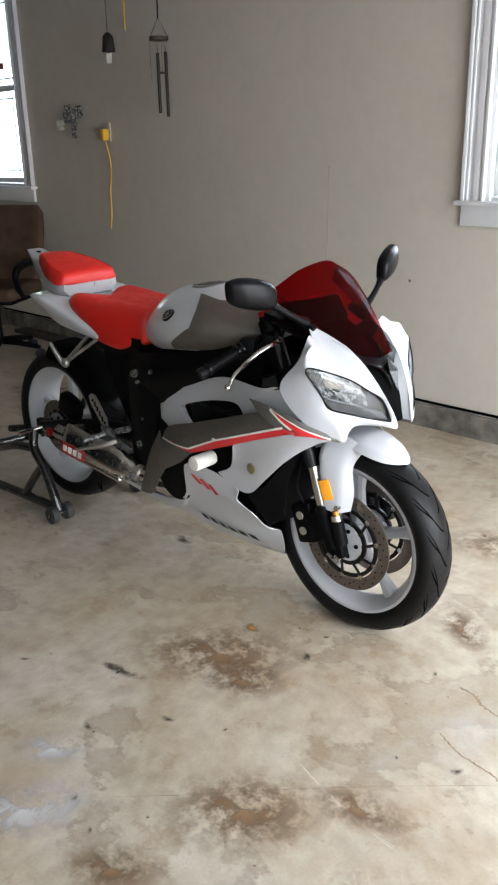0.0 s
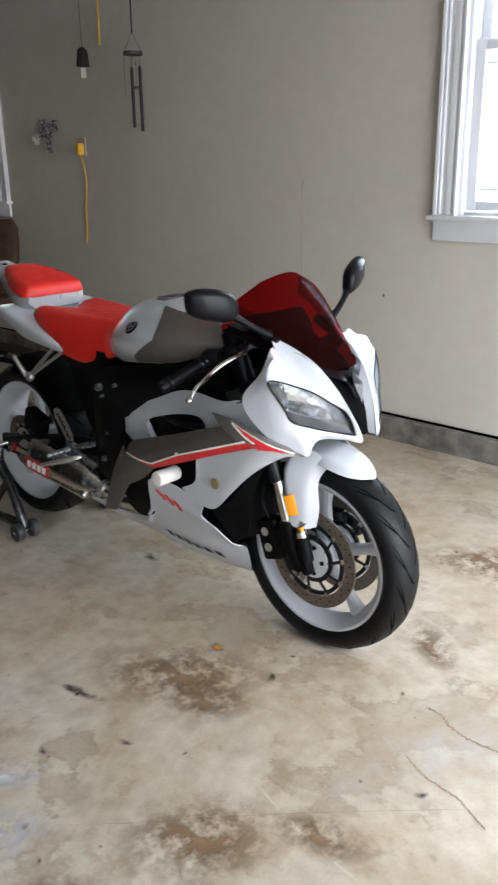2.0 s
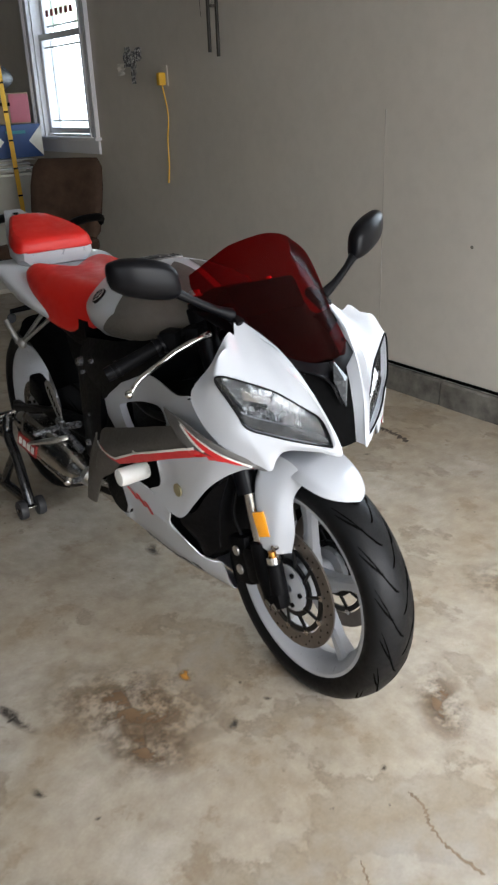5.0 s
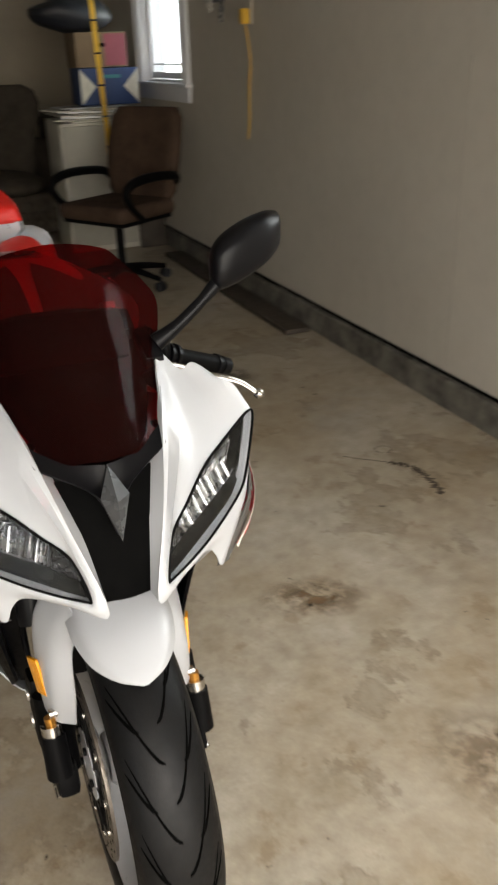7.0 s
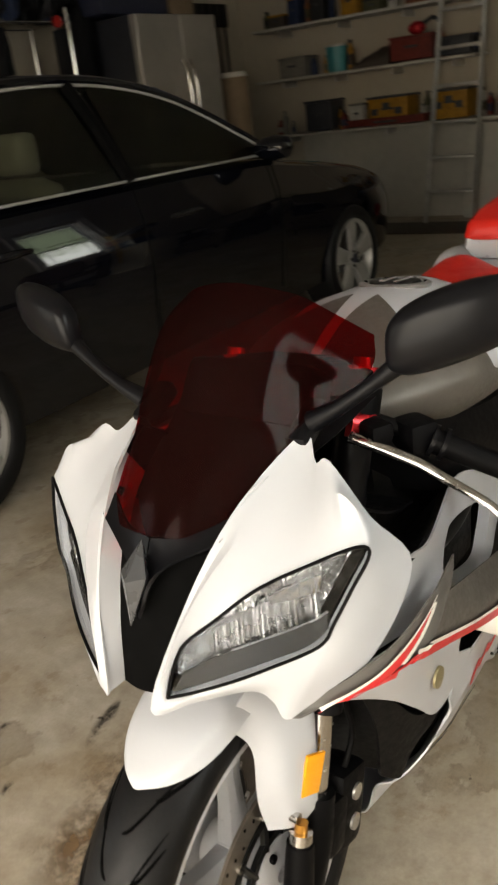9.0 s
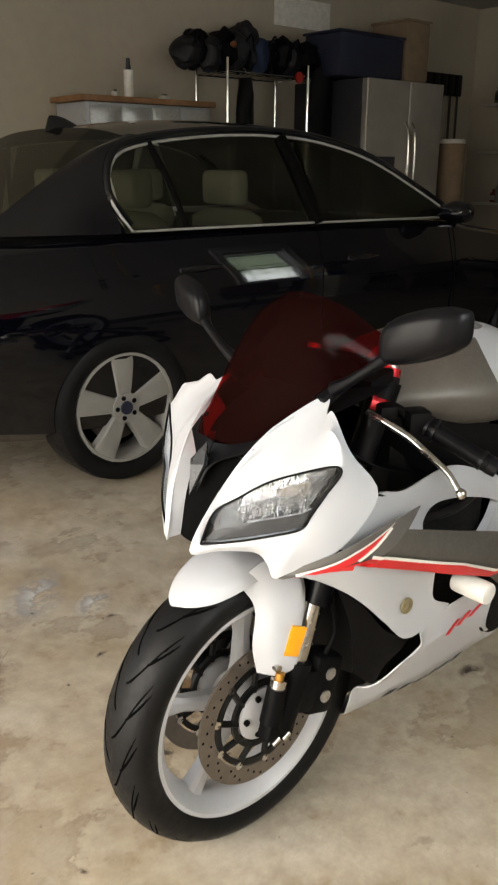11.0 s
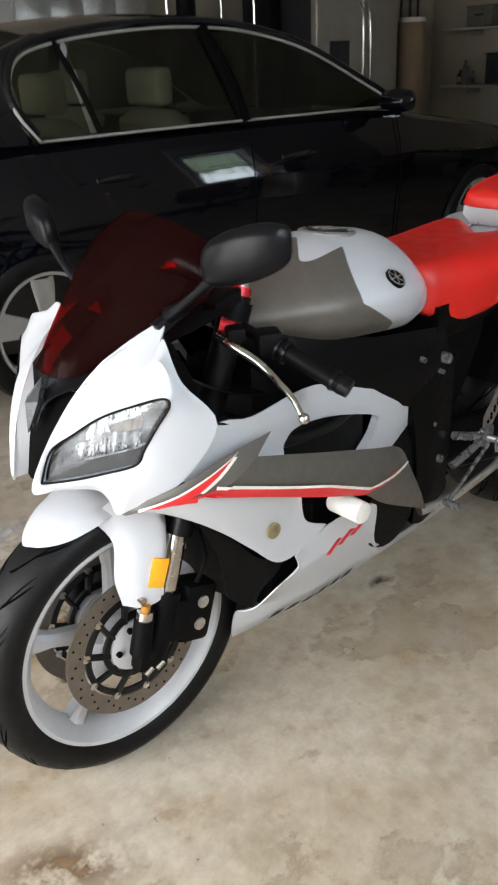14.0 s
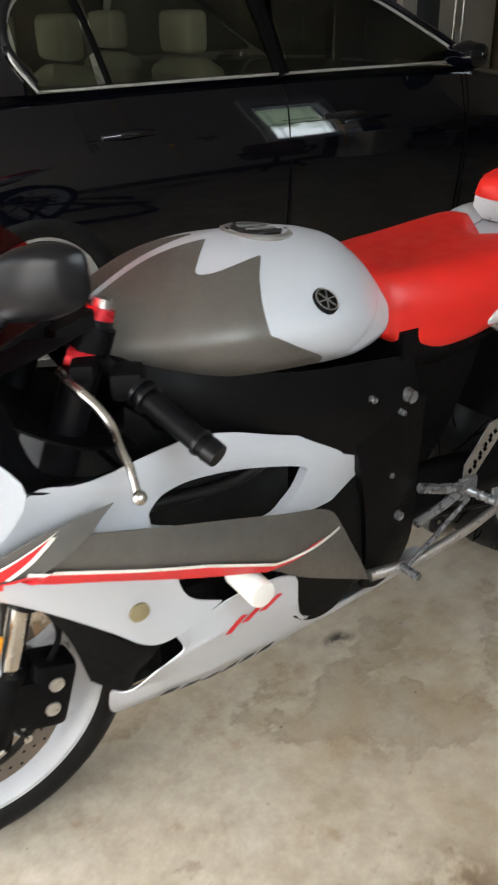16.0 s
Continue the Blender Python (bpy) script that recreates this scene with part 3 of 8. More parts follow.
def window(name, x0, x1, label, casing=0.115):
    """A white double-hung sash window in the side wall, with moulded casing, stool and apron."""
    w = tagged(new(name), label, kind="structure")
    zc = (SILL + HEAD) / 2
    meet = 1.86
    bm = B()
    for a, b in ((x0 - casing, x0), (x1, x1 + casing)):
        m = (a + b) / 2
        box(bm, (m, WY - 0.008, zc + 0.03), (casing, 0.016, HEAD - SILL + 0.06), 0.003)
        for off, wd, dp in ((0.42, 0.018, 0.034), (0.25, 0.010, 0.026), (-0.1, 0.03, 0.022), (-0.43, 0.014, 0.028)):
            sgn = -1 if a < x0 else 1
            box(bm, (m + sgn * off * casing, WY - dp / 2, zc + 0.03), (wd, dp, HEAD - SILL + 0.06), 0.003)
    box(bm, ((x0 + x1) / 2, WY - 0.012, HEAD + casing / 2 + 0.06), (x1 - x0 + 2 * casing, 0.024, casing), 0.004)
    part("casing", bm, TRIM, w)
    bm = B()
    box(bm, ((x0 + x1) / 2, WY - 0.012, SILL - 0.010), (x1 - x0 + 2 * casing + 0.045, 0.085, 0.022), 0.006)
    part("window_sill", bm, TRIM, w)
    bm = B()
    box(bm, ((x0 + x1) / 2, WY - 0.010, SILL - 0.068), (x1 - x0 + 2 * casing, 0.020, 0.092), 0.004)
    part("apron", bm, TRIM, w)
    bm = B()
    for xa in (x0 + 0.008, x1 - 0.008):
        box(bm, (xa, WY + 0.08, zc), (0.016, 0.158, HEAD - SILL))
    box(bm, ((x0 + x1) / 2, WY + 0.08, HEAD - 0.008), (x1 - x0, 0.158, 0.016))
    box(bm, ((x0 + x1) / 2, WY + 0.09, SILL + 0.008), (x1 - x0, 0.138, 0.016))
    part("jamb", bm, TRIM, w)
    for nm, z0, z1, y in (("lower_sash", SILL + 0.02, meet + 0.018, WY + 0.055), ("upper_sash", meet - 0.018, HEAD - 0.02, WY + 0.095)):
        bm = B()
        rail = 0.045
        for xa in (x0 + 0.018 + rail / 2, x1 - 0.018 - rail / 2):
            box(bm, (xa, y, (z0 + z1) / 2), (rail, 0.034, z1 - z0), 0.004)
        for za in (z0 + rail / 2, z1 - rail / 2):
            box(bm, ((x0 + x1) / 2, y, za), (x1 - x0 - 0.036 - 2 * rail, 0.034, rail * 0.9), 0.004)
        sash = part(nm, bm, TRIM, w)
        bm = B()
        gx0, gx1 = x0 + 0.018 + rail, x1 - 0.018 - rail
        for q in (0.16, 0.84):
            box(bm, (gx0 + (gx1 - gx0) * q, y + 0.01, (z0 + z1) / 2), (0.012, 0.008, z1 - z0 - 2 * rail))
        for q in (0.13, 0.87):
            box(bm, ((gx0 + gx1) / 2, y + 0.01, z0 + (z1 - z0) * q), (gx1 - gx0, 0.0075, 0.012))
        part("muntin", bm, TRIM, sash)
        p = part("pane", box(B(), ((gx0 + gx1) / 2, y, (z0 + z1) / 2), (gx1 - gx0 + 0.01, 0.004, z1 - z0 - 2 * rail + 0.01)), PANE, sash, smooth=0)
        p.visible_shadow = False
    return w


window("window_1", *WIN[0], "white double-hung window with bright daylight behind")
window("window_2", *WIN[1], "white double-hung window with moulded casing and stool")
portal("daylight_door", (DX + 0.05, 0.225, 1.16), (-3, 0.30, 0.7), 2.45, 2.2, 33, (1.0, 0.97, 0.92))
portal("daylight_bay", (DX + 0.05, -3.0, 1.16), (-3, -3.0, 0.9), 2.6, 2.2, 3, (1.0, 0.97, 0.92))
structure("backdrop", box(B(), (-11.0, WY + 3.0, 2.0), (18.0, 0.02, 5.0)), OUTDOORS, "bright hazy daylight and foliage outside the window")
structure("backdrop_sky", box(B(), (0.12, WY + 1.2, 3.0), (3.4, 0.02, 3.8)), OVERCAST, "plain bright overcast sky outside the near window")


# ---------------------------------------------------------------- motorcycle
bike = thing("motorcycle", label="white sport motorcycle, red seats, grey and red stripes, on rear stand", category="motorcycle")
FA, RA = Vector((0.292, 0, 0.30)), Vector((-1.17, 0, 0.34))


def skin_of(rings):
    bm = B()
    skin(bm, rings)
    return bm


def wheel(name, c, tyre_r, half, rim_r, label, spokes=5):
    bm = B()
    h = half * 0.84
    lathe(bm, [(rim_r, -h), (rim_r, -h + 0.006), (rim_r - 0.016, -h + 0.014), (rim_r - 0.022, 0), (rim_r - 0.016, h - 0.014), (rim_r, h - 0.006),
               (rim_r, h), (rim_r - 0.010, h), (rim_r - 0.026, h - 0.016), (rim_r - 0.040, 0), (rim_r - 0.026, -h + 0.016), (rim_r - 0.010, -h)], c, 96)
    lathe(bm, [(0.012, -h * 0.8), (0.038, -h * 0.8), (0.045, -h * 0.4), (0.045, h * 0.4), (0.038, h * 0.8), (0.012, h * 0.8)], c, 32)
    arms = []
    for k in range(spokes):
        a = 2 * math.pi * k / spokes + 0.35
        d, q = Vector((math.cos(a), 0, math.sin(a))), Vector((-math.sin(a), 0, math.cos(a)))
        rings = []
        for r, w, t in ((0.03, 0.026, 0.022), (0.09, 0.017, 0.018), (0.15, 0.014, 0.016), (rim_r - 0.03, 0.022, 0.022)):
            p = c + d * r
            rings.append([p + q * w * x + Vector((0, t * y, 0)) for x, y in ((-1, -0.6), (-0.5, -1), (0.5, -1), (1, -0.6), (1, 0.6), (0.5, 1), (-0.5, 1), (-1, 0.6))])
        arms.append(skin_of(rings))
    rim = part(name, bm, RIMW, bike, label)
    for bm in arms:
        part("spoke", bm, RIMW, rim)
    bm = B()
    s = half
    side = [(rim_r - 0.004, -s * 0.82), (rim_r + 0.012, -s * 0.97), (rim_r + (tyre_r - rim_r) * 0.45, -s), (rim_r + (tyre_r - rim_r) * 0.70, -s * 0.86),
            (rim_r + (tyre_r - rim_r) * 0.88, -s * 0.58), (tyre_r - 0.002, -s * 0.26), (tyre_r, 0)]
    prof = side + [(r, -y) for r, y in reversed(side[:-1])] + [(rim_r - 0.010, s * 0.7), (rim_r - 0.010, -s * 0.7)]
    lathe(bm, prof, c, 96)
    tyre = part("tyre", bm, RUBBER, rim, "black sport tyre with curved tread grooves", smooth=50)
    # sweeping tread grooves, alternately on both flanks
    bm = B()
    rr = [p[0] for p in side[2:]]
    yy = [p[1] for p in side[2:]]
    for k in range(18):
        for sg in (-1, 1):
            a0 = 2 * math.pi * (k + (0.5 if sg > 0 else 0)) / 18
            for off, lo, hi, sweep in ((0.0, 0.02, 0.80, 0.42), (0.16, 0.40, 0.86, 0.20)):
                line = []
                for i in range(11):
                    f = lo + (hi - lo) * i / 10
                    y = s * f
                    r = float(np.interp(-y, yy, rr)) + 0.0002
                    a = a0 + off + sweep * (i / 10) ** 1.6
                    line.append((r, a, y * sg))
                wv = 0.0044
                rings = []
                for i, (r, a, y) in enumerate(line):
                    w = wv * min(1, 0.3 + i * 0.4, 0.3 + (10 - i) * 0.4)
                    rad = Vector((math.cos(a), 0, math.sin(a)))
                    tg = Vector((-math.sin(a), 0, math.cos(a)))
                    p = c + rad * r + Vector((0, y, 0))
                    rings.append([p + tg * w + rad * 0.0004, p - tg * w + rad * 0.0004, p - tg * w - rad * 0.003, p + tg * w - rad * 0.003])
                skin(bm, rings)
    part("tread_groove", bm, GROOVE, tyre)
    return rim


def brake_disc(parent, c, y, r, name="brake_disc"):
    c = c + Vector((0, y, 0))
    sg = 1 if y > 0 else -1
    bm = B()
    lathe(bm, [(r, -0.0025), (r, 0.0025), (r - 0.036, 0.0025), (r - 0.036, -0.0025)], c, 72)
    disc = part(name, bm, DISC, parent, "drilled floating brake disc", smooth=30)
    bm = B()
    for k in range(48):
        a, q = 2 * math.pi * k / 48, r - (0.009, 0.018, 0.027)[k % 3]
        p = c + Vector((math.cos(a) * q, sg * 0.0027, math.sin(a) * q))
        cyl(bm, p - Vector((0, 0.0004, 0)), p + Vector((0, 0.0004, 0)), 0.0027, n=8)
    part("drilling", bm, HOLE, disc)
    bm = B()
    lathe(bm, [(0.072, -0.004), (0.072, 0.004), (0.060, 0.004), (0.060, -0.004)], c, 40)
    lathe(bm, [(r - 0.040, -0.003), (r - 0.040, 0.003), (r - 0.052, 0.003), (r - 0.052, -0.003)], c, 60)
    arms = []
    for k in range(10):
        a = 2 * math.pi * k / 10
        d = Vector((math.cos(a), 0, math.sin(a)))
        d2 = Vector((math.cos(a + 0.22), 0, math.sin(a + 0.22)))
        arms.append(tube(B(), [c + d * 0.058, c + d2 * (r - 0.042)], 0.0072, 6, 1, 0.6))
    carrier = part("disc_carrier", bm, CARRIER, disc)
    for bm in arms:
        part("carrier_arm", bm, CARRIER, carrier)
    for k in range(10):
        a = 2 * math.pi * k / 10 + 0.22
        d = Vector((math.cos(a), 0, math.sin(a)))
        part("bobbin", cyl(B(), c + d * (r - 0.040) - Vector((0, 0.005, 0)), c + d * (r - 0.040) + Vector((0, 0.005, 0)), 0.008, n=12), STEEL, disc)
    for k in range(5):
        a = 2 * math.pi * k / 5
        d = Vector((math.cos(a), 0, math.sin(a)))
        part("disc_bolt", cyl(B(), c + d * 0.042 - Vector((0, 0.012, 0)), c + d * 0.042 + Vector((0, 0.012, 0)), 0.0065, n=8), BLACK, disc)
    bm = B()
    lathe(bm, [(0.058, -0.012), (0.056, 0.010), (0.030, 0.016), (0.012, 0.018), (0.012, -0.016)], c - Vector((0, sg * 0.006, 0)), 32)
    part("hub_face", bm, RIMW, disc)
    return disc


front = wheel("front_wheel", FA, 0.30, 0.062, 0.234, "white five-spoke front wheel")
for y in (0.066, -0.066):
    brake_disc(front, FA, y, 0.152)
rear = wheel("rear_wheel", RA, 0.316, 0.09, 0.246, "white five-spoke rear wheel")
brake_disc(rear, RA, -0.085, 0.11)
bm = lathe(B(), [(0.105, -0.003), (0.105, 0.003), (0.08, 0.003), (0.08, -0.003)], RA + Vector((0, 0.098, 0)), 44)
sprocket = part("sprocket", bm, CARRIER, rear)

# --- front fairing
LENSLOOP = [(0.420, 0.052, 0.700), (0.404, 0.083, 0.708), (0.380, 0.122, 0.720), (0.353, 0.158, 0.733), (0.327, 0.189, 0.745), (0.318, 0.203, 0.758), (0.314, 0.211, 0.777),
            (0.296, 0.227, 0.816), (0.277, 0.240, 0.851), (0.284, 0.228, 0.860), (0.315, 0.182, 0.842), (0.344, 0.138, 0.820), (0.375, 0.100, 0.789), (0.402, 0.066, 0.757)]
COWLLOOP = [(0.432, 0.033, 0.683), (0.402, 0.078, 0.690), (0.364, 0.127, 0.694), (0.351, 0.145, 0.676), (0.346, 0.156, 0.651), (0.326, 0.175, 0.662), (0.262, 0.228, 0.705),
            (0.196, 0.250, 0.795), (0.241, 0.224, 0.874), (0.230, 0.172, 0.927), (0.224, 0.150, 0.919), (0.202, 0.123, 0.942), (0.312, 0.092, 0.886), (0.388, 0.062, 0.792)]


def between(a, b, f, push=(0, 0, 0)):
    return [tuple(p + (q - p) * f + d for p, q, d in zip(u, v, push)) for u, v in zip(a, b)]


shells = {1: [], -1: []}
for s in (1, -1):
    bm = B()
    fold = between(COWLLOOP, LENSLOOP, 0.42, (0.003, 0.003, 0.001))
    for k, h in ((8, 0.4), (9, 1.4), (10, 0.5), (11, 0.2), (12, 1.2), (13, 0.8)):
        fold[k] = (fold[k][0] + 0.006 * h, fold[k][1] + 0.003 * h, fold[k][2] + 0.006 * h)
    loop_shell(bm, [COWLLOOP, between(COWLLOOP, LENSLOOP, 0.22, (0.001, 0.001, 0.0)), fold, between(COWLLOOP, LENSLOOP, 0.75, (0.003, 0.003, 0.001)), LENSLOOP,
                    between(LENSLOOP, LENSLOOP, 0, (-0.012, -0.008, 0))], 5, 0.003, s)
    cowl = part("front_cowl", bm, WHITE, bike, "pearl white nose cowl", smooth=55)
    shells[s].append(cowl)
    bm = B()
    patch(bm, [[COWLLOOP[0], COWLLOOP[13], COWLLOOP[12], (0.262, 0.108, 0.914)],
               [(0.405, 0.030, 0.684), (0.372, 0.046, 0.775), (0.300, 0.072, 0.855), (0.25, 0.09, 0.88)]], 5, 4, 0.003, s)
    part("cowl_inner_wall", bm, WHITE, cowl)
    bm = B()
    loop_shell(bm, [between(LENSLOOP, LENSLOOP, 0, (-0.003, -0.003, 0)), between(LENSLOOP, [(0.350, 0.146, 0.775)] * 14, 0.5, (0.006, 0.004, 0))], 5, 0.002, s, True)
    lens = part("headlight", bm, LENS, bike, "clear polycarbonate headlight over chrome reflectors", smooth=60)
    lens.visible_shadow = False
    tube(bm := B(), [(x + 0.001, y * s, z) for x, y, z in LENSLOOP + LENSLOOP[:1]], 0.0021, 6, 5)
    part("lens_seal", bm, BLACK, lens)
    # bright reflector bowl above, dark bezel below
    C = (0.332, 0.140, 0.785)
    deep = between(LENSLOOP, [C] * 14, 0.10, (-0.022, -0.018, 0.0))
    deeper = between(LENSLOOP, [C] * 14, 0.45, (-0.052, -0.045, 0.004))
    bm = B()
    loop_shell(bm, [between(LENSLOOP, LENSLOOP, 0, (-0.012, -0.010, 0)), deep], 5, 0.0015, s)
    part("headlight_housing", bm, GLOSSB, lens)
    bm = B()
    loop_shell(bm, [deep, deeper], 5, 0.0015, s, True)
    part("reflector", bm, REFLECT, lens, "faceted chrome reflector", smooth=20)
    # fluted lower reflector: a rippled chrome strip
    rows = []
    for i in range(4):
        g = i / 3
        row = []
        for k in range(73):
            f = k / 72
            p = Vector((0.376, 0.092, 0.742)).lerp(Vector((0.306, 0.190, 0.776)), f) + Vector((-0.018, -0.012, 0.036)) * g * (0.6 + 0.4 * f)
            p += Vector((1, 0.8, 0)) * 0.0026 * math.sin(f * 22 * 2 * math.pi)
            row.append((p.x, p.y * s, p.z))
        rows.append(row)
    bm = B()
    skin(bm, rows, closed=False, cap=False)
    thicken(bm, 0.0012)
    part("flutes", bm, FLUTE, lens, "fluted chrome lower reflector", smooth=60)
    bm = B()
    patch(bm, [[(0.334, 0.144, 0.806), (0.318, 0.170, 0.818), (0.302, 0.194, 0.828)], [(0.328, 0.140, 0.790), (0.314, 0.164, 0.796), (0.300, 0.188, 0.804)]], 4, 3, 0.002, s)
    part("lamp_shield", bm, REFLECT, lens, "small bright lamp shield", smooth=20)
    bm = B()
    low = [(0.412, 0.054, 0.7025), (0.380, 0.100, 0.714), (0.348, 0.146, 0.730), (0.320, 0.183, 0.746), (0.308, 0.200, 0.765)]
    lip = [(0.398, 0.062, 0.724), (0.362, 0.106, 0.742), (0.330, 0.152, 0.758), (0.308, 0.184, 0.771), (0.300, 0.196, 0.780)]
    patch(bm, [low, lip], 5, 3, 0.002, s)
    tube(trim := B(), [(x + 0.001, y * s, z + 0.001) for x, y, z in lip[1:]], 0.0015, 6, 5)
    part("bezel_lip", trim, PEWTER, lens)
    part("bezel", bm, GLOSSB, lens, "dark gloss headlight bezel")

# --- centre of the nose
bm = B()
patch(bm, [[(0.405, -0.031, 0.684), (0.412, 0, 0.686), (0.405, 0.031, 0.684)], [(0.372, -0.047, 0.775), (0.375, 0, 0.78), (0.372, 0.047, 0.775)],
           [(0.33, -0.066, 0.835), (0.34, 0, 0.84), (0.33, 0.066, 0.835)]], 6, 6, 0.004)
# Flat panel; the deep intake's shade is put into its near-black colour.
nose = part("intake_mouth", bm, HOLE, bike, "black ram-air intake panel with the recess shade put into its colour")
bm = B()
for s in (1, -1):
    patch(bm, [[(0.395, 0.001, 0.774), (0.374, 0.020, 0.826), (0.335, 0.088, 0.862)], [(0.352, 0.001, 0.856), (0.340, 0.045, 0.862), (0.300, 0.100, 0.885)]], 5, 4, 0.004, s)
part("nose_trim", bm, SATIN, bike, "satin black trim below the screen")
bm = B()
rib = [(0.406, 0, 0.770), (0.388, 0.019, 0.828), (0.364, 0, 0.862), (0.388, -0.019, 0.828)]
v = [bm.verts.new(p) for p in rib] + [bm.verts.new((0.402, 0, 0.826)), bm.verts.new((0.36, 0, 0.81))]
for i in range(4):
    bm.faces.new((v[i], v[(i + 1) % 4], v[4]))
    bm.faces.new((v[i], v[(i + 1) % 4], v[5]))
part("nose_badge", bm, BADGE, bike, "silver diamond trim piece", smooth=0)

# --- windscreen
bm = B()
SCR = [((0.362, 0.866), (0.352, 0.045, 0.864), (0.300, 0.096, 0.880)),
       ((0.318, 0.936), (0.300, 0.060, 0.926), (0.248, 0.107, 0.912)),
       ((0.252, 1.020), (0.230, 0.080, 1.002), (0.168, 0.136, 0.946)),
       ((0.194, 1.074), (0.170, 0.091, 1.054), (0.095, 0.161, 0.988)),
       ((0.140, 1.100), (0.116, 0.086, 1.080), (0.056, 0.148, 1.018))]
rows = []
for (cx, cz), m, e in SCR:
    m, e, c = Vector(m), Vector(e), Vector((cx, 0, cz))
    half = [e, m.lerp(e, 0.5), m.lerp(e, 0.12), m.lerp(c, 0.10) + Vector((0.001, 0, 0.001)), m.lerp(c, 0.5) + Vector((0.005, 0, 0.004))]
    rows.append([(p.x, -p.y, p.z) for p in half] + [tuple(c)] + [tuple(p) for p in reversed(half)])
patch(bm, rows, 4, 6, 0.003)
screen = part("windscreen", bm, SCREEN, bike, "dark red tinted acrylic windscreen", smooth=60)
for s in (1, -1):
    for x, y, z in ((0.303, 0.084, 0.8785), (0.226, 0.112, 0.926)):
        n = Vector((0.55, 0.55 * s, 0.62)).normalized()
        p = Vector((x, y * s, z))
        part("screen_bolt", cyl(B(), p - n * 0.003, p + n * 0.0035, 0.0058, 0.0045, 14), BLACK, screen)
bm = B()
rows = []
for (cx, cz), m, e in SCR[:4]:
    k = len(rows)
    rows.append([(e[0] - 0.030, -e[1] * 0.93, e[2] - 0.010 - 0.012 * k), (m[0] - 0.035, -m[1] * 0.9, m[2] - 0.030 - 0.030 * k), (cx - 0.040, 0, cz - 0.035 - 0.036 * k), (m[0] - 0.035, m[1] * 0.9, m[2] - 0.030 - 0.030 * k), (e[0] - 0.030, e[1] * 0.93, e[2] - 0.010 - 0.012 * k)])
patch(bm, rows, 4, 4, 0.003)
part("dash_panel", bm, BLACK, bike, "black dash panel under the windscreen", smooth=60)

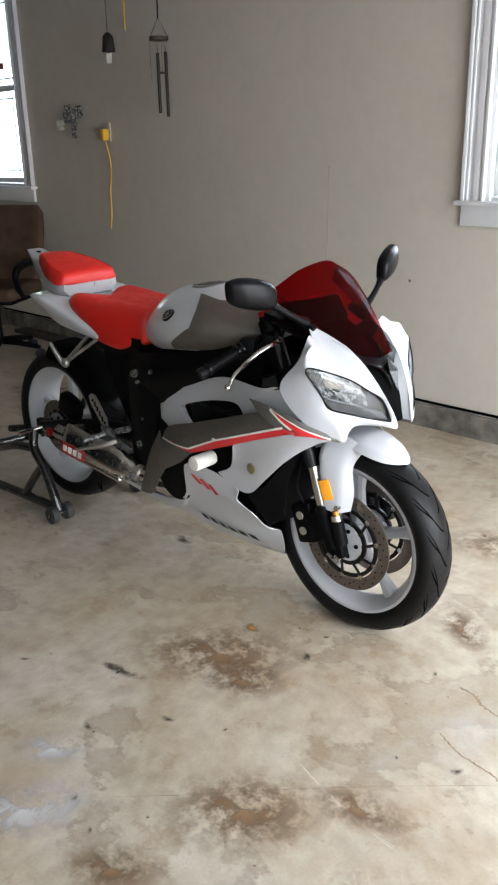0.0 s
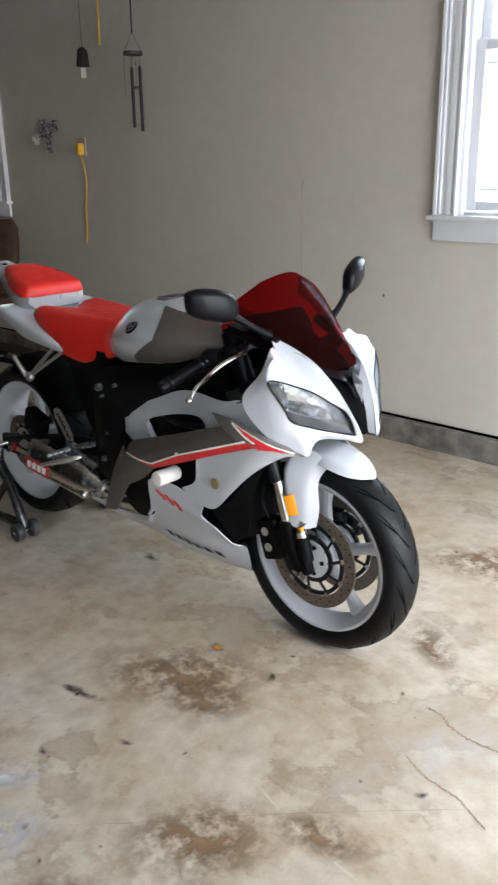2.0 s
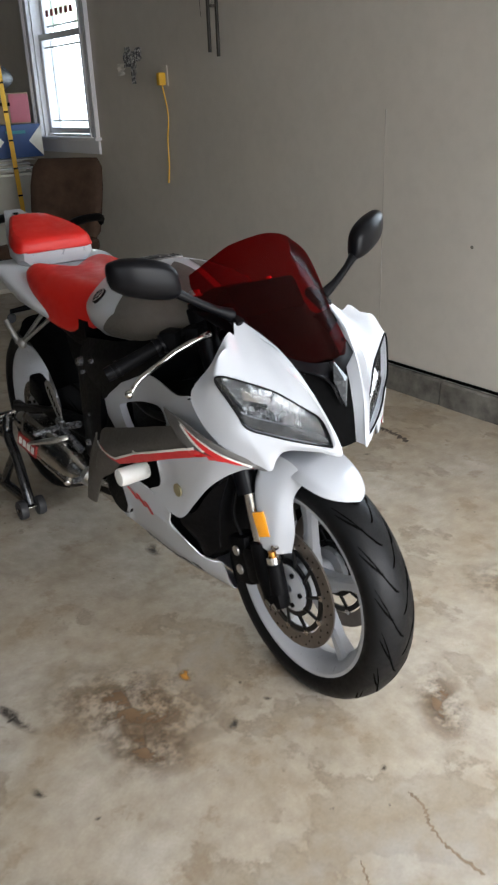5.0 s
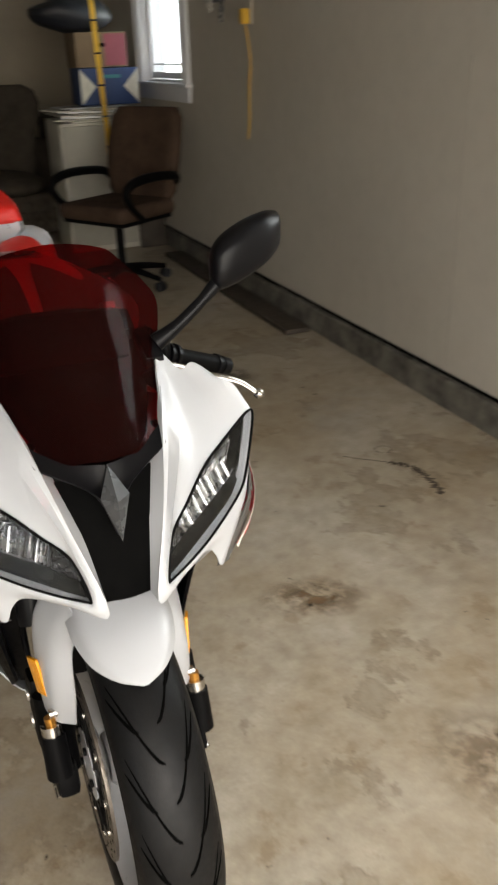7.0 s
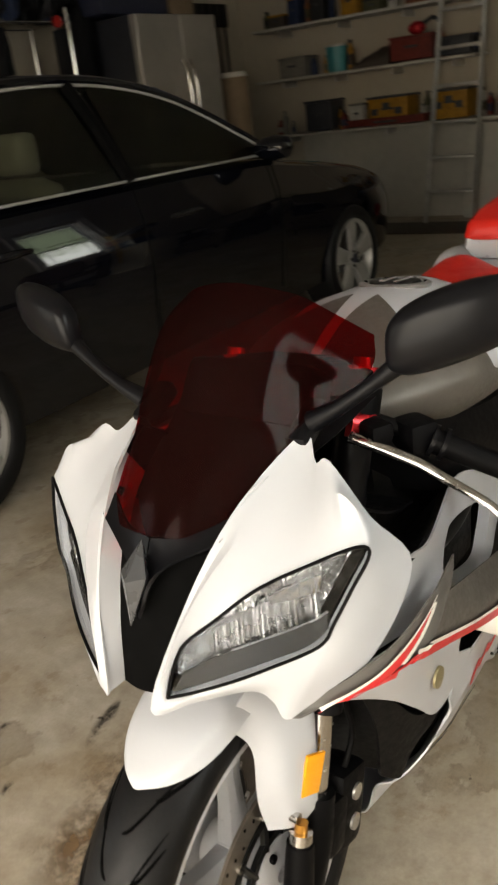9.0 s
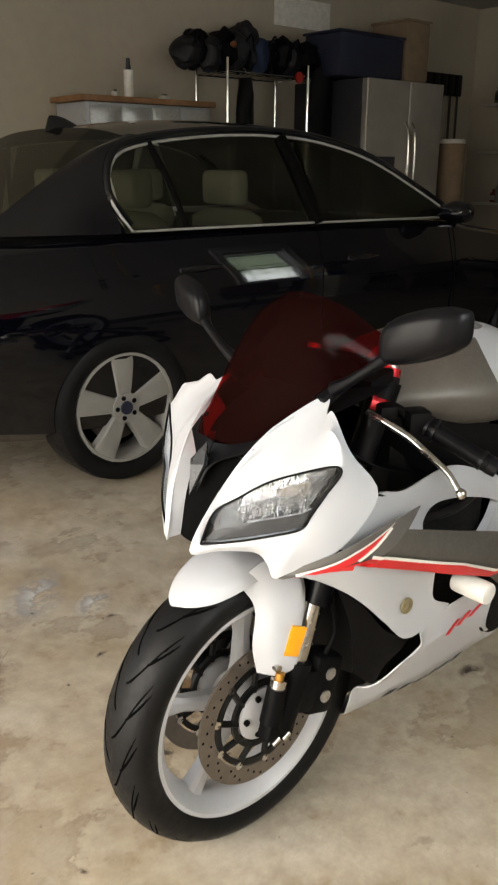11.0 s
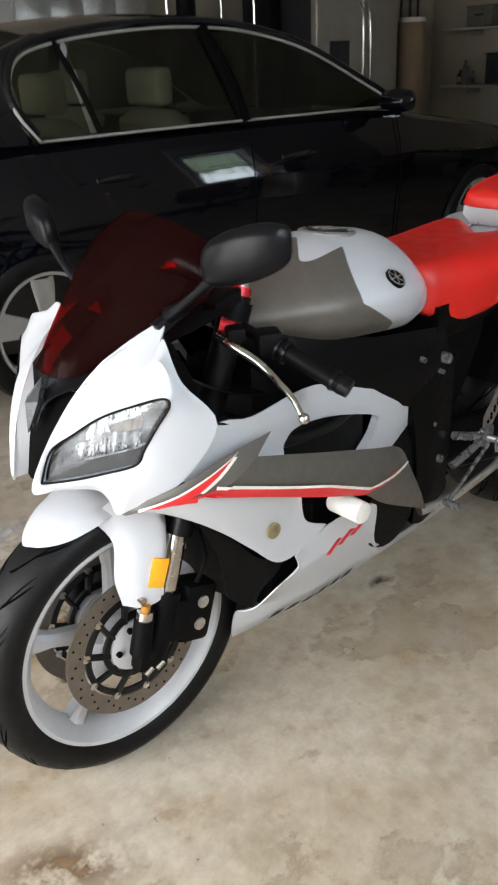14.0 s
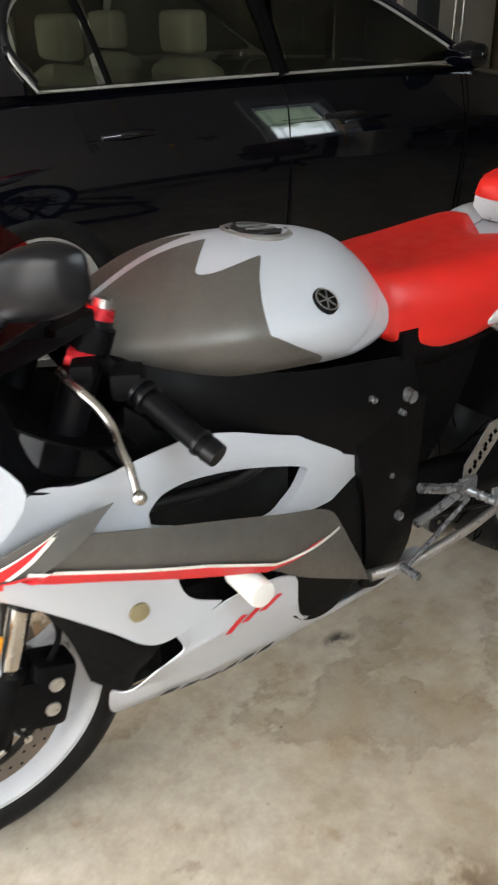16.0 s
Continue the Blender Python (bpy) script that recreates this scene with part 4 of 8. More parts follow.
# --- side fairings
for s in (1, -1):
    bm = B()
    arm = [(0.262, 0.218, 0.704), (0.190, 0.238, 0.786), (0.105, 0.234, 0.775), (-0.087, 0.192, 0.764), (-0.255, 0.172, 0.702),
           (-0.433, 0.154, 0.630), (-0.445, 0.150, 0.580), (-0.388, 0.152, 0.524), (-0.190, 0.205, 0.570), (0.030, 0.240, 0.655)]
    vent = [(0.018, 0.214, 0.672), (0.004, 0.209, 0.690), (-0.024, 0.201, 0.697), (-0.082, 0.185, 0.689), (-0.179, 0.176, 0.668),
            (-0.295, 0.170, 0.628), (-0.296, 0.172, 0.606), (-0.262, 0.178, 0.575), (-0.194, 0.190, 0.562), (-0.010, 0.212, 0.636)]
    loop_shell(bm, [arm, between(arm, vent, 0.5, (0, 0.008, 0.004)), between(arm, vent, 0.86, (0, 0.003, 0.001)), vent, between(vent, vent, 0, (0, -0.02, 0))], 5, 0.003, s)
    shells[s].append(part("upper_fairing", bm, WHITE, bike, "white upper side fairing with an open vent", smooth=55))
    bm = B()
    patch(bm, [[(0.342, 0.156, 0.653), (0.262, 0.225, 0.696), (0.190, 0.243, 0.685), (0.09, 0.247, 0.648), (0.03, 0.238, 0.618), (0.004, 0.236, 0.598), (-0.006, 0.233, 0.570)],
               [(0.318, 0.172, 0.650), (0.262, 0.216, 0.655), (0.200, 0.228, 0.630), (0.110, 0.222, 0.575), (0.045, 0.213, 0.530), (0.000, 0.211, 0.508), (-0.040, 0.212, 0.496)],
               [(0.290, 0.186, 0.645), (0.228, 0.200, 0.606), (0.166, 0.204, 0.556), (0.095, 0.200, 0.487), (0.030, 0.199, 0.425), (-0.030, 0.203, 0.425), (-0.100, 0.210, 0.460)]], 5, 6, 0.003, s)
    shells[s].append(part("lower_fairing", bm, WHITE, bike, "white lower side fairing", smooth=55))
    bm = B()
    patch(bm, [[(0.150, 0.262, 0.722), (0.05, 0.256, 0.690), (-0.04, 0.247, 0.658), (-0.20, 0.236, 0.605), (-0.305, 0.228, 0.568), (-0.345, 0.226, 0.510)],
               [(0.175, 0.262, 0.690), (0.05, 0.272, 0.645), (-0.06, 0.271, 0.610), (-0.18, 0.266, 0.564), (-0.28, 0.254, 0.505), (-0.375, 0.236, 0.440)],
               [(0.205, 0.248, 0.662), (0.10, 0.253, 0.624), (-0.02, 0.259, 0.578), (-0.156, 0.254, 0.525), (-0.245, 0.242, 0.462), (-0.404, 0.232, 0.378)]], 5, 5, 0.004, s)
    shells[s].append(part("grey_side_panel", bm, GREY, bike, "raised gunmetal grey side panel", smooth=55))
    bm = B()
    lobe = [(-0.016, 0.202, 0.420), (-0.027, 0.199, 0.388), (-0.008, 0.194, 0.366), (0.016, 0.188, 0.358), (0.034, 0.176, 0.337), (0.050, 0.156, 0.308), (0.067, 0.139, 0.296), (0.076, 0.115, 0.284), (0.076, 0.098, 0.228), (0.045, 0.060, 0.172), (0.020, 0.003, 0.152)]
    net = [[(-0.060, 0.201, 0.440), (-0.06, 0.196, 0.375), (-0.08, 0.145, 0.252), (-0.09, 0.080, 0.172), (-0.09, 0.003, 0.150)],
           [(-0.150, 0.211, 0.462), (-0.165, 0.198, 0.380), (-0.18, 0.150, 0.250), (-0.19, 0.095, 0.178), (-0.19, 0.003, 0.148)],
           [(-0.242, 0.220, 0.452), (-0.247, 0.200, 0.375), (-0.27, 0.150, 0.252), (-0.28, 0.105, 0.192), (-0.28, 0.003, 0.148)],
           [(-0.285, 0.188, 0.320), (-0.320, 0.168, 0.275), (-0.36, 0.132, 0.232), (-0.37, 0.095, 0.196), (-0.38, 0.003, 0.150)],
           [(-0.50, 0.125, 0.245), (-0.52, 0.118, 0.236), (-0.55, 0.105, 0.212), (-0.555, 0.08, 0.19), (-0.56, 0.003, 0.165)],
           [(-0.72, 0.100, 0.235), (-0.725, 0.095, 0.226), (-0.735, 0.090, 0.216), (-0.737, 0.07, 0.20), (-0.74, 0.03, 0.195)]]
    at = (0, 0.4, 0.6, 0.8, 1.0, 1.3, 1.55, 1.85, 2.4, 3.1, 4)
    patch(bm, [lobe] + [[tuple(np.interp(a, range(5), [p[k] for p in row]) for k in range(3)) for a in at] for row in net], 4, 5, 0.003, s)
    shells[s].append(part("belly_pan", bm, WHITE, bike, "white belly pan", smooth=55))

# the right-hand grey panel carries a tail down to the exhaust
bm = B()
patch(bm, [[(-0.350, 0.228, 0.545), (-0.398, 0.233, 0.460), (-0.440, 0.230, 0.370), (-0.474, 0.224, 0.296)],
           [(-0.325, 0.242, 0.520), (-0.375, 0.240, 0.430), (-0.412, 0.233, 0.355), (-0.440, 0.226, 0.298)],
           [(-0.270, 0.246, 0.480), (-0.330, 0.238, 0.410), (-0.378, 0.232, 0.345), (-0.410, 0.226, 0.304)]], 4, 4, 0.004, -1)
part("grey_panel_tail", bm, GREY, bike, "gunmetal grey tail of the side panel", smooth=55)

# --- stripes and marks on the flanks
for s in (1, -1):
    side = shells[s]
    bm = B()
    patch(bm, [[(0.345, 0.150, 0.651), (0.262, 0.2395, 0.709), (0.18, 0.2645, 0.742), (0.085, 0.256, 0.7475)],
               [(0.342, 0.156, 0.651), (0.265, 0.238, 0.692), (0.175, 0.2665, 0.722), (0.110, 0.264, 0.734)],
               [(0.338, 0.170, 0.6545), (0.268, 0.231, 0.671), (0.19, 0.2655, 0.688), (0.128, 0.2655, 0.716)]], 8, 5, 0.003, s)
    arrow = part("grey_arrow", bm, GREYLINE, bike, "light grey arrow panel of the stripe")
    side.append(arrow)
    part("red_stripe", decal(side, [(0.272, 0.677), (0.217, 0.687), (0.10, 0.645), (0.016, 0.614), (-0.042, 0.593), (-0.168, 0.534), (-0.250, 0.540), (-0.318, 0.530),
                                    (-0.250, 0.533), (-0.158, 0.524), (0.016, 0.592), (0.10, 0.626), (0.205, 0.664), (0.26, 0.670), (0.300, 0.668)], s, 0.0022), RED, bike)
    part("red_stripe", decal(side, [(0.328, 0.658), (0.300, 0.674), (0.25, 0.702), (0.180, 0.737), (0.212, 0.710), (0.243, 0.687), (0.268, 0.675), (0.300, 0.663)], s, 0.0022, 0.008), RED, bike)
    part("pinstripe", decal(side, [(0.325, 0.664), (0.25, 0.7065), (0.170, 0.743), (0.180, 0.737), (0.25, 0.702), (0.325, 0.660)], s, 0.003, 0.008), PALE, bike)
    part("pinstripe", decal(side, [(0.180, 0.737), (0.212, 0.710), (0.243, 0.688), (0.238, 0.685), (0.207, 0.706), (0.174, 0.735)], s, 0.003, 0.008), PALE, bike)
    part("pinstripe", decal(side, [(0.215, 0.693), (0.10, 0.651), (-0.042, 0.599), (-0.170, 0.540), (-0.322, 0.534), (-0.322, 0.530), (-0.168, 0.534), (-0.042, 0.593), (0.10, 0.645), (0.217, 0.687)], s, 0.003, 0.008), PALE, bike)
    bm = B()
    c = Vector((0.050, 0.2155 * s, 0.514))
    lathe(bm, [(0.0165, -0.002), (0.0165, 0.002), (0.001, 0.004), (0.001, -0.002)], c, 24)
    part("round_badge", bm, GOLD, bike, "small gold tuning-fork style roundel")
    # slanted red model mark and grey maker's lettering, as plain bars
    marks = B()
    for k in range(3):
        x0, z0 = -0.106 - 0.034 * k, 0.378 + 0.010 * k
        merge(marks, decal(side, [(x0, z0), (x0 - 0.014, z0 - 0.002), (x0 - 0.044, z0 + 0.026), (x0 - 0.034, z0 + 0.030)], s, 0.0014, 0.01))
    part("model_mark", marks, RED, bike)
    marks = B()
    for k in range(6):
        x0 = -0.012 - 0.038 * k
        z0 = 0.218 + 0.005 * k
        merge(marks, decal(side, [(x0, z0), (x0 - 0.026, z0 + 0.004), (x0 - 0.034, z0 + 0.024), (x0 - 0.012, z0 + 0.020)], s, 0.0012, 0.01))
    part("lettering_bar", marks, INK, bike)
    bm = cyl(B(), (-0.136, 0.195 * s, 0.498), (-0.136, 0.278 * s, 0.498), 0.0235, 0.0235, 24)
    soften(bm, 0.006)
    part("frame_slider", bm, NYLON, bike, "white nylon crash slider")

# --- tank: a body of cross sections along x; the second coordinate runs from the lower edge over the shoulder to the ridge
TANK = np.array([(-0.540, 0.880, 0.776, 0.098), (-0.528, 0.904, 0.776, 0.114), (-0.510, 0.928, 0.777, 0.128), (-0.48, 0.955, 0.779, 0.146), (-0.43, 0.977, 0.786, 0.176), (-0.37, 0.990, 0.796, 0.198),
                 (-0.30, 0.995, 0.806, 0.208), (-0.22, 0.998, 0.815, 0.208), (-0.16, 0.991, 0.822, 0.198), (-0.10, 0.975, 0.834, 0.172), (-0.05, 0.952, 0.848, 0.140), (0.0, 0.925, 0.862, 0.098), (0.03, 0.905, 0.872, 0.070)])
FORM = np.array([(0.0, 0.74, 0.0), (0.2, 0.94, 0.20), (0.4, 1.0, 0.47), (0.6, 0.80, 0.69), (0.8, 0.44, 0.905), (1.0, 0.0, 1.0), (1.2, -0.44, 0.905), (1.4, -0.80, 0.69)])


def glide(xs, ys, q):
    """A smooth value at q between knots."""
    m = np.gradient(ys, xs)
    i = min(max(int(np.searchsorted(xs, q)) - 1, 0), len(xs) - 2)
    h = xs[i + 1] - xs[i]
    t = (q - xs[i]) / h
    return float((2 * t ** 3 - 3 * t ** 2 + 1) * ys[i] + (t ** 3 - 2 * t ** 2 + t) * h * m[i] + (3 * t ** 2 - 2 * t ** 3) * ys[i + 1] + (t ** 3 - t ** 2) * h * m[i + 1])


def tank_at(x, a, lift=0.0):
    def raw(x, a):
        zt, zb, w = (glide(TANK[:, 0], TANK[:, k], x) for k in (1, 2, 3))
        sg, b = (1, a) if a <= 1 else (-1, 2 - a)
        y, z = w * glide(FORM[:, 0], FORM[:, 1], b), zb + (zt - zb) * glide(FORM[:, 0], FORM[:, 2], b)
        # behind a slanting ridge the flank falls away to a flatter facet
        f = min(max((-0.372 - (z - 0.807) * 1.26 - x) / 0.034, 0.0), 1.0) * (1.0 if z < 0.90 else max(0.0, 1 - (z - 0.90) / 0.03))
        y -= f * f * (3 - 2 * f) * max(0.0, y - (0.118 + 0.272 * (x + 0.526) - 0.048 * (z - 0.776))) * 0.8
        return Vector((x, sg * y, z))
    p = raw(x, a)
    if lift:
        n = (raw(min(x + 0.003, 0.03), a) - raw(max(x - 0.003, -0.540), a)).cross(raw(x, min(a + 0.01, 2)) - raw(x, max(a - 0.01, 0))).normalized()
        if n.dot(p - Vector((x, 0, 0.86))) < 0:
            n = -n
        p = p + n * lift
    return p


def tank_film(outline, lift, s=1, dx=0.012, da=0.03):
    """A thin panel that follows the tank inside an outline of (x, a)."""
    tmp = B()
    tmp.faces.new([tmp.verts.new((x, a, 0)) for x, a in outline])
    for axis, step in ((0, dx), (1, da)):
        lo, hi = min(p[axis] for p in outline), max(p[axis] for p in outline)
        q = lo + step
        while q < hi:
            bmesh.ops.bisect_plane(tmp, geom=tmp.verts[:] + tmp.edges[:] + tmp.faces[:], plane_co=(q, 0, 0) if axis == 0 else (0, q, 0), plane_no=(1, 0, 0) if axis == 0 else (0, 1, 0))
            q += step
    bmesh.ops.triangulate(tmp, faces=tmp.faces[:])
    for v in tmp.verts:
        p = tank_at(v.co.x, v.co.y, lift)
        v.co = (p.x, p.y * s, p.z)
    return thicken(tmp, 0.0008)


bm = B()
rings = []
for x in np.linspace(-0.540, 0.03, 80):
    rings.append([tank_at(float(x), a / 24) for a in range(49)] + [Vector((x, 0, tank_at(float(x), 0).z + 0.004))])
skin(bm, rings)
tank = part("fuel_tank", bm, WHITE, bike, "white fuel tank with grey knee panels", smooth=60)
KNEE = curve([(0.026, 0.965, 0), (-0.06, 0.97, 0), (-0.138, 0.97, 0), (-0.212, 0.955, 0)], 4) + curve([(-0.212, 0.95, 0), (-0.176, 0.86, 0), (-0.152, 0.785, 0), (-0.166, 0.757, 0), (-0.205, 0.762, 0), (-0.262, 0.79, 0)], 4) + \
    curve([(-0.264, 0.785, 0), (-0.230, 0.67, 0), (-0.208, 0.53, 0), (-0.203, 0.40, 0), (-0.216, 0.36, 0), (-0.25, 0.29, 0), (-0.314, 0.16, 0), (-0.334, 0.03, 0)], 4) + [Vector((0.026, 0.03, 0))]
for s in (1, -1):
    part("knee_panel", tank_film([(p.x, p.y) for p in KNEE], 0.0016, s), GREY, tank, "gunmetal grey knee panel", smooth=60)
    c = tank_at(-0.322, 0.52)
    n = (tank_at(-0.322, 0.52, 0.01) - c).normalized()
    flip = Matrix.Diagonal((1, s, 1, 1)) @ Matrix.Translation(c) @ n.to_track_quat("Y", "Z").to_matrix().to_4x4()
    bm = lathe(B(), [(0.0225, -0.006), (0.0225, 0.004), (0.021, 0.0055), (0.001, 0.0055), (0.001, -0.006)], (0, 0, 0), 32)
    bmesh.ops.transform(bm, matrix=flip, verts=bm.verts)
    roundel = part("tank_roundel", bm, BLACK, tank, "round dark badge")
    bm = B()
    lathe(bm, [(0.0205, 0.0050), (0.0205, 0.0064), (0.0180, 0.0064), (0.0180, 0.0050)], (0, 0, 0), 32)
    for a in (0, 60, 120):
        box(bm, (0, 0.0056, 0), (0.033, 0.0016, 0.0022), rot=(0, a, 0))
    bmesh.ops.transform(bm, matrix=flip, verts=bm.verts)
    part("badge_ring", bm, ALLOY, roundel)
seatz = tank_at(-0.324, 1.0).z
CAPPOSE = Matrix.Translation((-0.324, 0, seatz - 0.0062)) @ pose(0, 0, 0, 0, -6, 0) @ pose(0, 0, 0, 90, 0, 0)
bm = lathe(B(), [(0.062, -0.012), (0.061, 0.003), (0.054, 0.006), (0.047, 0.003), (0.001, 0.003), (0.001, -0.012)], (0, 0, 0), 44)
bmesh.ops.transform(bm, matrix=CAPPOSE, verts=bm.verts)
capp = part("filler_cap", bm, CAPRING, tank, "round alloy filler cap")
bm = lathe(B(), [(0.044, 0.0), (0.043, 0.0065), (0.001, 0.0075), (0.001, 0.0)], (0, 0, 0), 36)
bmesh.ops.transform(bm, matrix=CAPPOSE, verts=bm.verts)
lid = part("cap_lid", bm, CARRIER, capp, "dark cap lid")
for dz in (-0.013, 0.013):
    bm = box(B(), (0, 0.0085, dz), (0.056, 0.003, 0.007), 0.001)
    bmesh.ops.transform(bm, matrix=CAPPOSE, verts=bm.verts)
    part("lid_rib", bm, CAPRING, lid)
for k in range(6):
    a = math.pi * k / 3 + 0.3
    bm = cyl(B(), (0.0505 * math.cos(a), 0.003, 0.0505 * math.sin(a)), (0.0505 * math.cos(a), 0.0068, 0.0505 * math.sin(a)), 0.0035, n=8)
    bmesh.ops.transform(bm, matrix=CAPPOSE, verts=bm.verts)
    part("cap_bolt", bm, BLACK, capp)

# --- seats and tail
bm = B()
rings = []
for x, w, zs, zm, zb in ((-0.500, 0.080, 0.880, 0.890, 0.800), (-0.528, 0.124, 0.892, 0.897, 0.781), (-0.565, 0.142, 0.897, 0.900, 0.770), (-0.63, 0.160, 0.900, 0.903, 0.752), (-0.72, 0.172, 0.901, 0.906, 0.762),
                         (-0.82, 0.172, 0.908, 0.906, 0.796), (-0.90, 0.155, 0.916, 0.902, 0.836), (-0.945, 0.132, 0.908, 0.894, 0.852)):
    h = zs - zb
    half = [(w * 0.86, zb), (w * 0.97, zb + h * 0.3), (w * 0.97, zb + h * 0.72), (w * 0.76, zs), (w * 0.35, (zs + zm) / 2)]
    ring = [(x, -y, z) for y, z in half] + [(x, 0, zm)] + [(x, y, z) for y, z in reversed(half)]
    rings.append(curve(ring + [(x, 0, zb + 0.01)], 3, closed=True))
cols = [curve(c, 4) for c in zip(*rings)]
skin(bm, [list(r) for r in zip(*cols)])
for v in bm.verts:
    if v.co.x < -0.82:
        f = min(1, (-0.82 - v.co.x) / 0.11)
        q = max(0, 1 - abs(v.co.y) / 0.10)
        v.co.x += 0.065 * f * q
        v.co.z -= 0.004 * f * q
seat = part("rider_seat", bm, SEAT, bike, "bright red vinyl rider seat", smooth=60)
bm = B()
rings = []
for x, w, zt, th in ((-0.980, 0.098, 0.964, 0.026), (-0.992, 0.120, 0.978, 0.044), (-1.02, 0.129, 0.988, 0.056), (-1.07, 0.123, 1.001, 0.056), (-1.125, 0.106, 1.014, 0.054),
                     (-1.18, 0.082, 1.026, 0.048), (-1.222, 0.064, 1.031, 0.040), (-1.245, 0.046, 1.026, 0.026)):
    half = [(w * 0.96, zt - th), (w, zt - th * 0.55), (w * 0.9, zt - th * 0.12), (w * 0.5, zt)]
    ring = [(x, -y, z) for y, z in half] + [(x, 0, zt + 0.001)] + [(x, y, z) for y, z in reversed(half)] + [(x, 0, zt - th)]
    rings.append(curve(ring, 3, closed=True))
cols = [curve(c, 4) for c in zip(*rings)]
skin(bm, [list(r) for r in zip(*cols)])
pillion = part("pillion_seat", bm, SEAT, bike, "bright red vinyl pillion pad", smooth=60)
for s in (1, -1):
    tube(bm := B(), [(-1.000, 0.112 * s, 0.979), (-1.06, 0.111 * s, 0.993), (-1.13, 0.090 * s, 1.012), (-1.205, 0.058 * s, 1.028)], 0.0016, 5, 4)
    part("seam", bm, SEAT, pillion)
bm = B()
rings = []
for x, w, zt, zb in ((-0.985, 0.118, 0.938, 0.893), (-1.02, 0.134, 0.942, 0.880), (-1.09, 0.124, 0.952, 0.885), (-1.17, 0.098, 0.972, 0.92), (-1.25, 0.07, 0.996, 0.955), (-1.31, 0.046, 1.018, 0.994), (-1.355, 0.030, 1.034, 1.020)):
    rings.append([(x, -w, zt), (x, -w * 1.02, (zt + zb) / 2), (x, -w * 0.8, zb), (x, w * 0.8, zb), (x, w * 1.02, (zt + zb) / 2), (x, w, zt)])
skin(bm, rings)
soften(bm, 0.006)
deck = patch(B(), [[(-0.80, -0.15, 0.835), (-0.80, 0, 0.84), (-0.80, 0.15, 0.835)], [(-0.92, -0.165, 0.868), (-0.92, 0, 0.866), (-0.92, 0.165, 0.868)],
               [(-1.02, -0.165, 0.893), (-1.02, 0, 0.890), (-1.02, 0.165, 0.893)], [(-1.12, -0.13, 0.90), (-1.12, 0, 0.90), (-1.12, 0.13, 0.90)]], 5, 4, 0.004)
part("tail_deck", deck, WHITE, bike, "white tail deck between the seats", smooth=60)
part("seat_pan", bm, SILVER, bike, "silver grey tail unit under the pillion pad")
bm = cyl(B(), (-1.325, 0, 1.012), (-1.325, 0, 1.0265), 0.010, n=14)
part("tail_bolt", bm, BLACK, bike)
for s in (1, -1):
    bm = B()
    patch(bm, [[(-0.72, 0.09, 0.84), (-0.86, 0.09, 0.862), (-0.96, 0.09, 0.886), (-1.04, 0.085, 0.900), (-1.11, 0.07, 0.905)],
               [(-0.705, 0.150, 0.790), (-0.80, 0.176, 0.832), (-0.94, 0.185, 0.876), (-1.03, 0.188, 0.900), (-1.115, 0.172, 0.902)],
               [(-0.685, 0.152, 0.766), (-0.80, 0.184, 0.806), (-0.95, 0.198, 0.850), (-1.04, 0.196, 0.872), (-1.118, 0.178, 0.884)],
               [(-0.678, 0.134, 0.751), (-0.80, 0.165, 0.782), (-0.94, 0.172, 0.802), (-1.01, 0.170, 0.822), (-1.07, 0.160, 0.842)]], 5, 5, 0.003, s)
    part("tail_cowl", bm, WHITE, bike, "white tail cowl", smooth=55)
bm = B()
rings = []
for x, w, zt, zb in ((-0.54, 0.14, 0.80, 0.70), (-0.70, 0.145, 0.82, 0.70), (-0.90, 0.14, 0.82, 0.74), (-1.02, 0.12, 0.86, 0.79), (-1.12, 0.08, 0.90, 0.85)):
    rings.append([(x, -w, zt), (x, -w, (zt + zb) / 2), (x, -w * 0.7, zb), (x, w * 0.7, zb), (x, w, (zt + zb) / 2), (x, w, zt)])
skin(bm, rings)
soften(bm, 0.012)
part("undertail", bm, BLACK, bike, "black undertail tray")

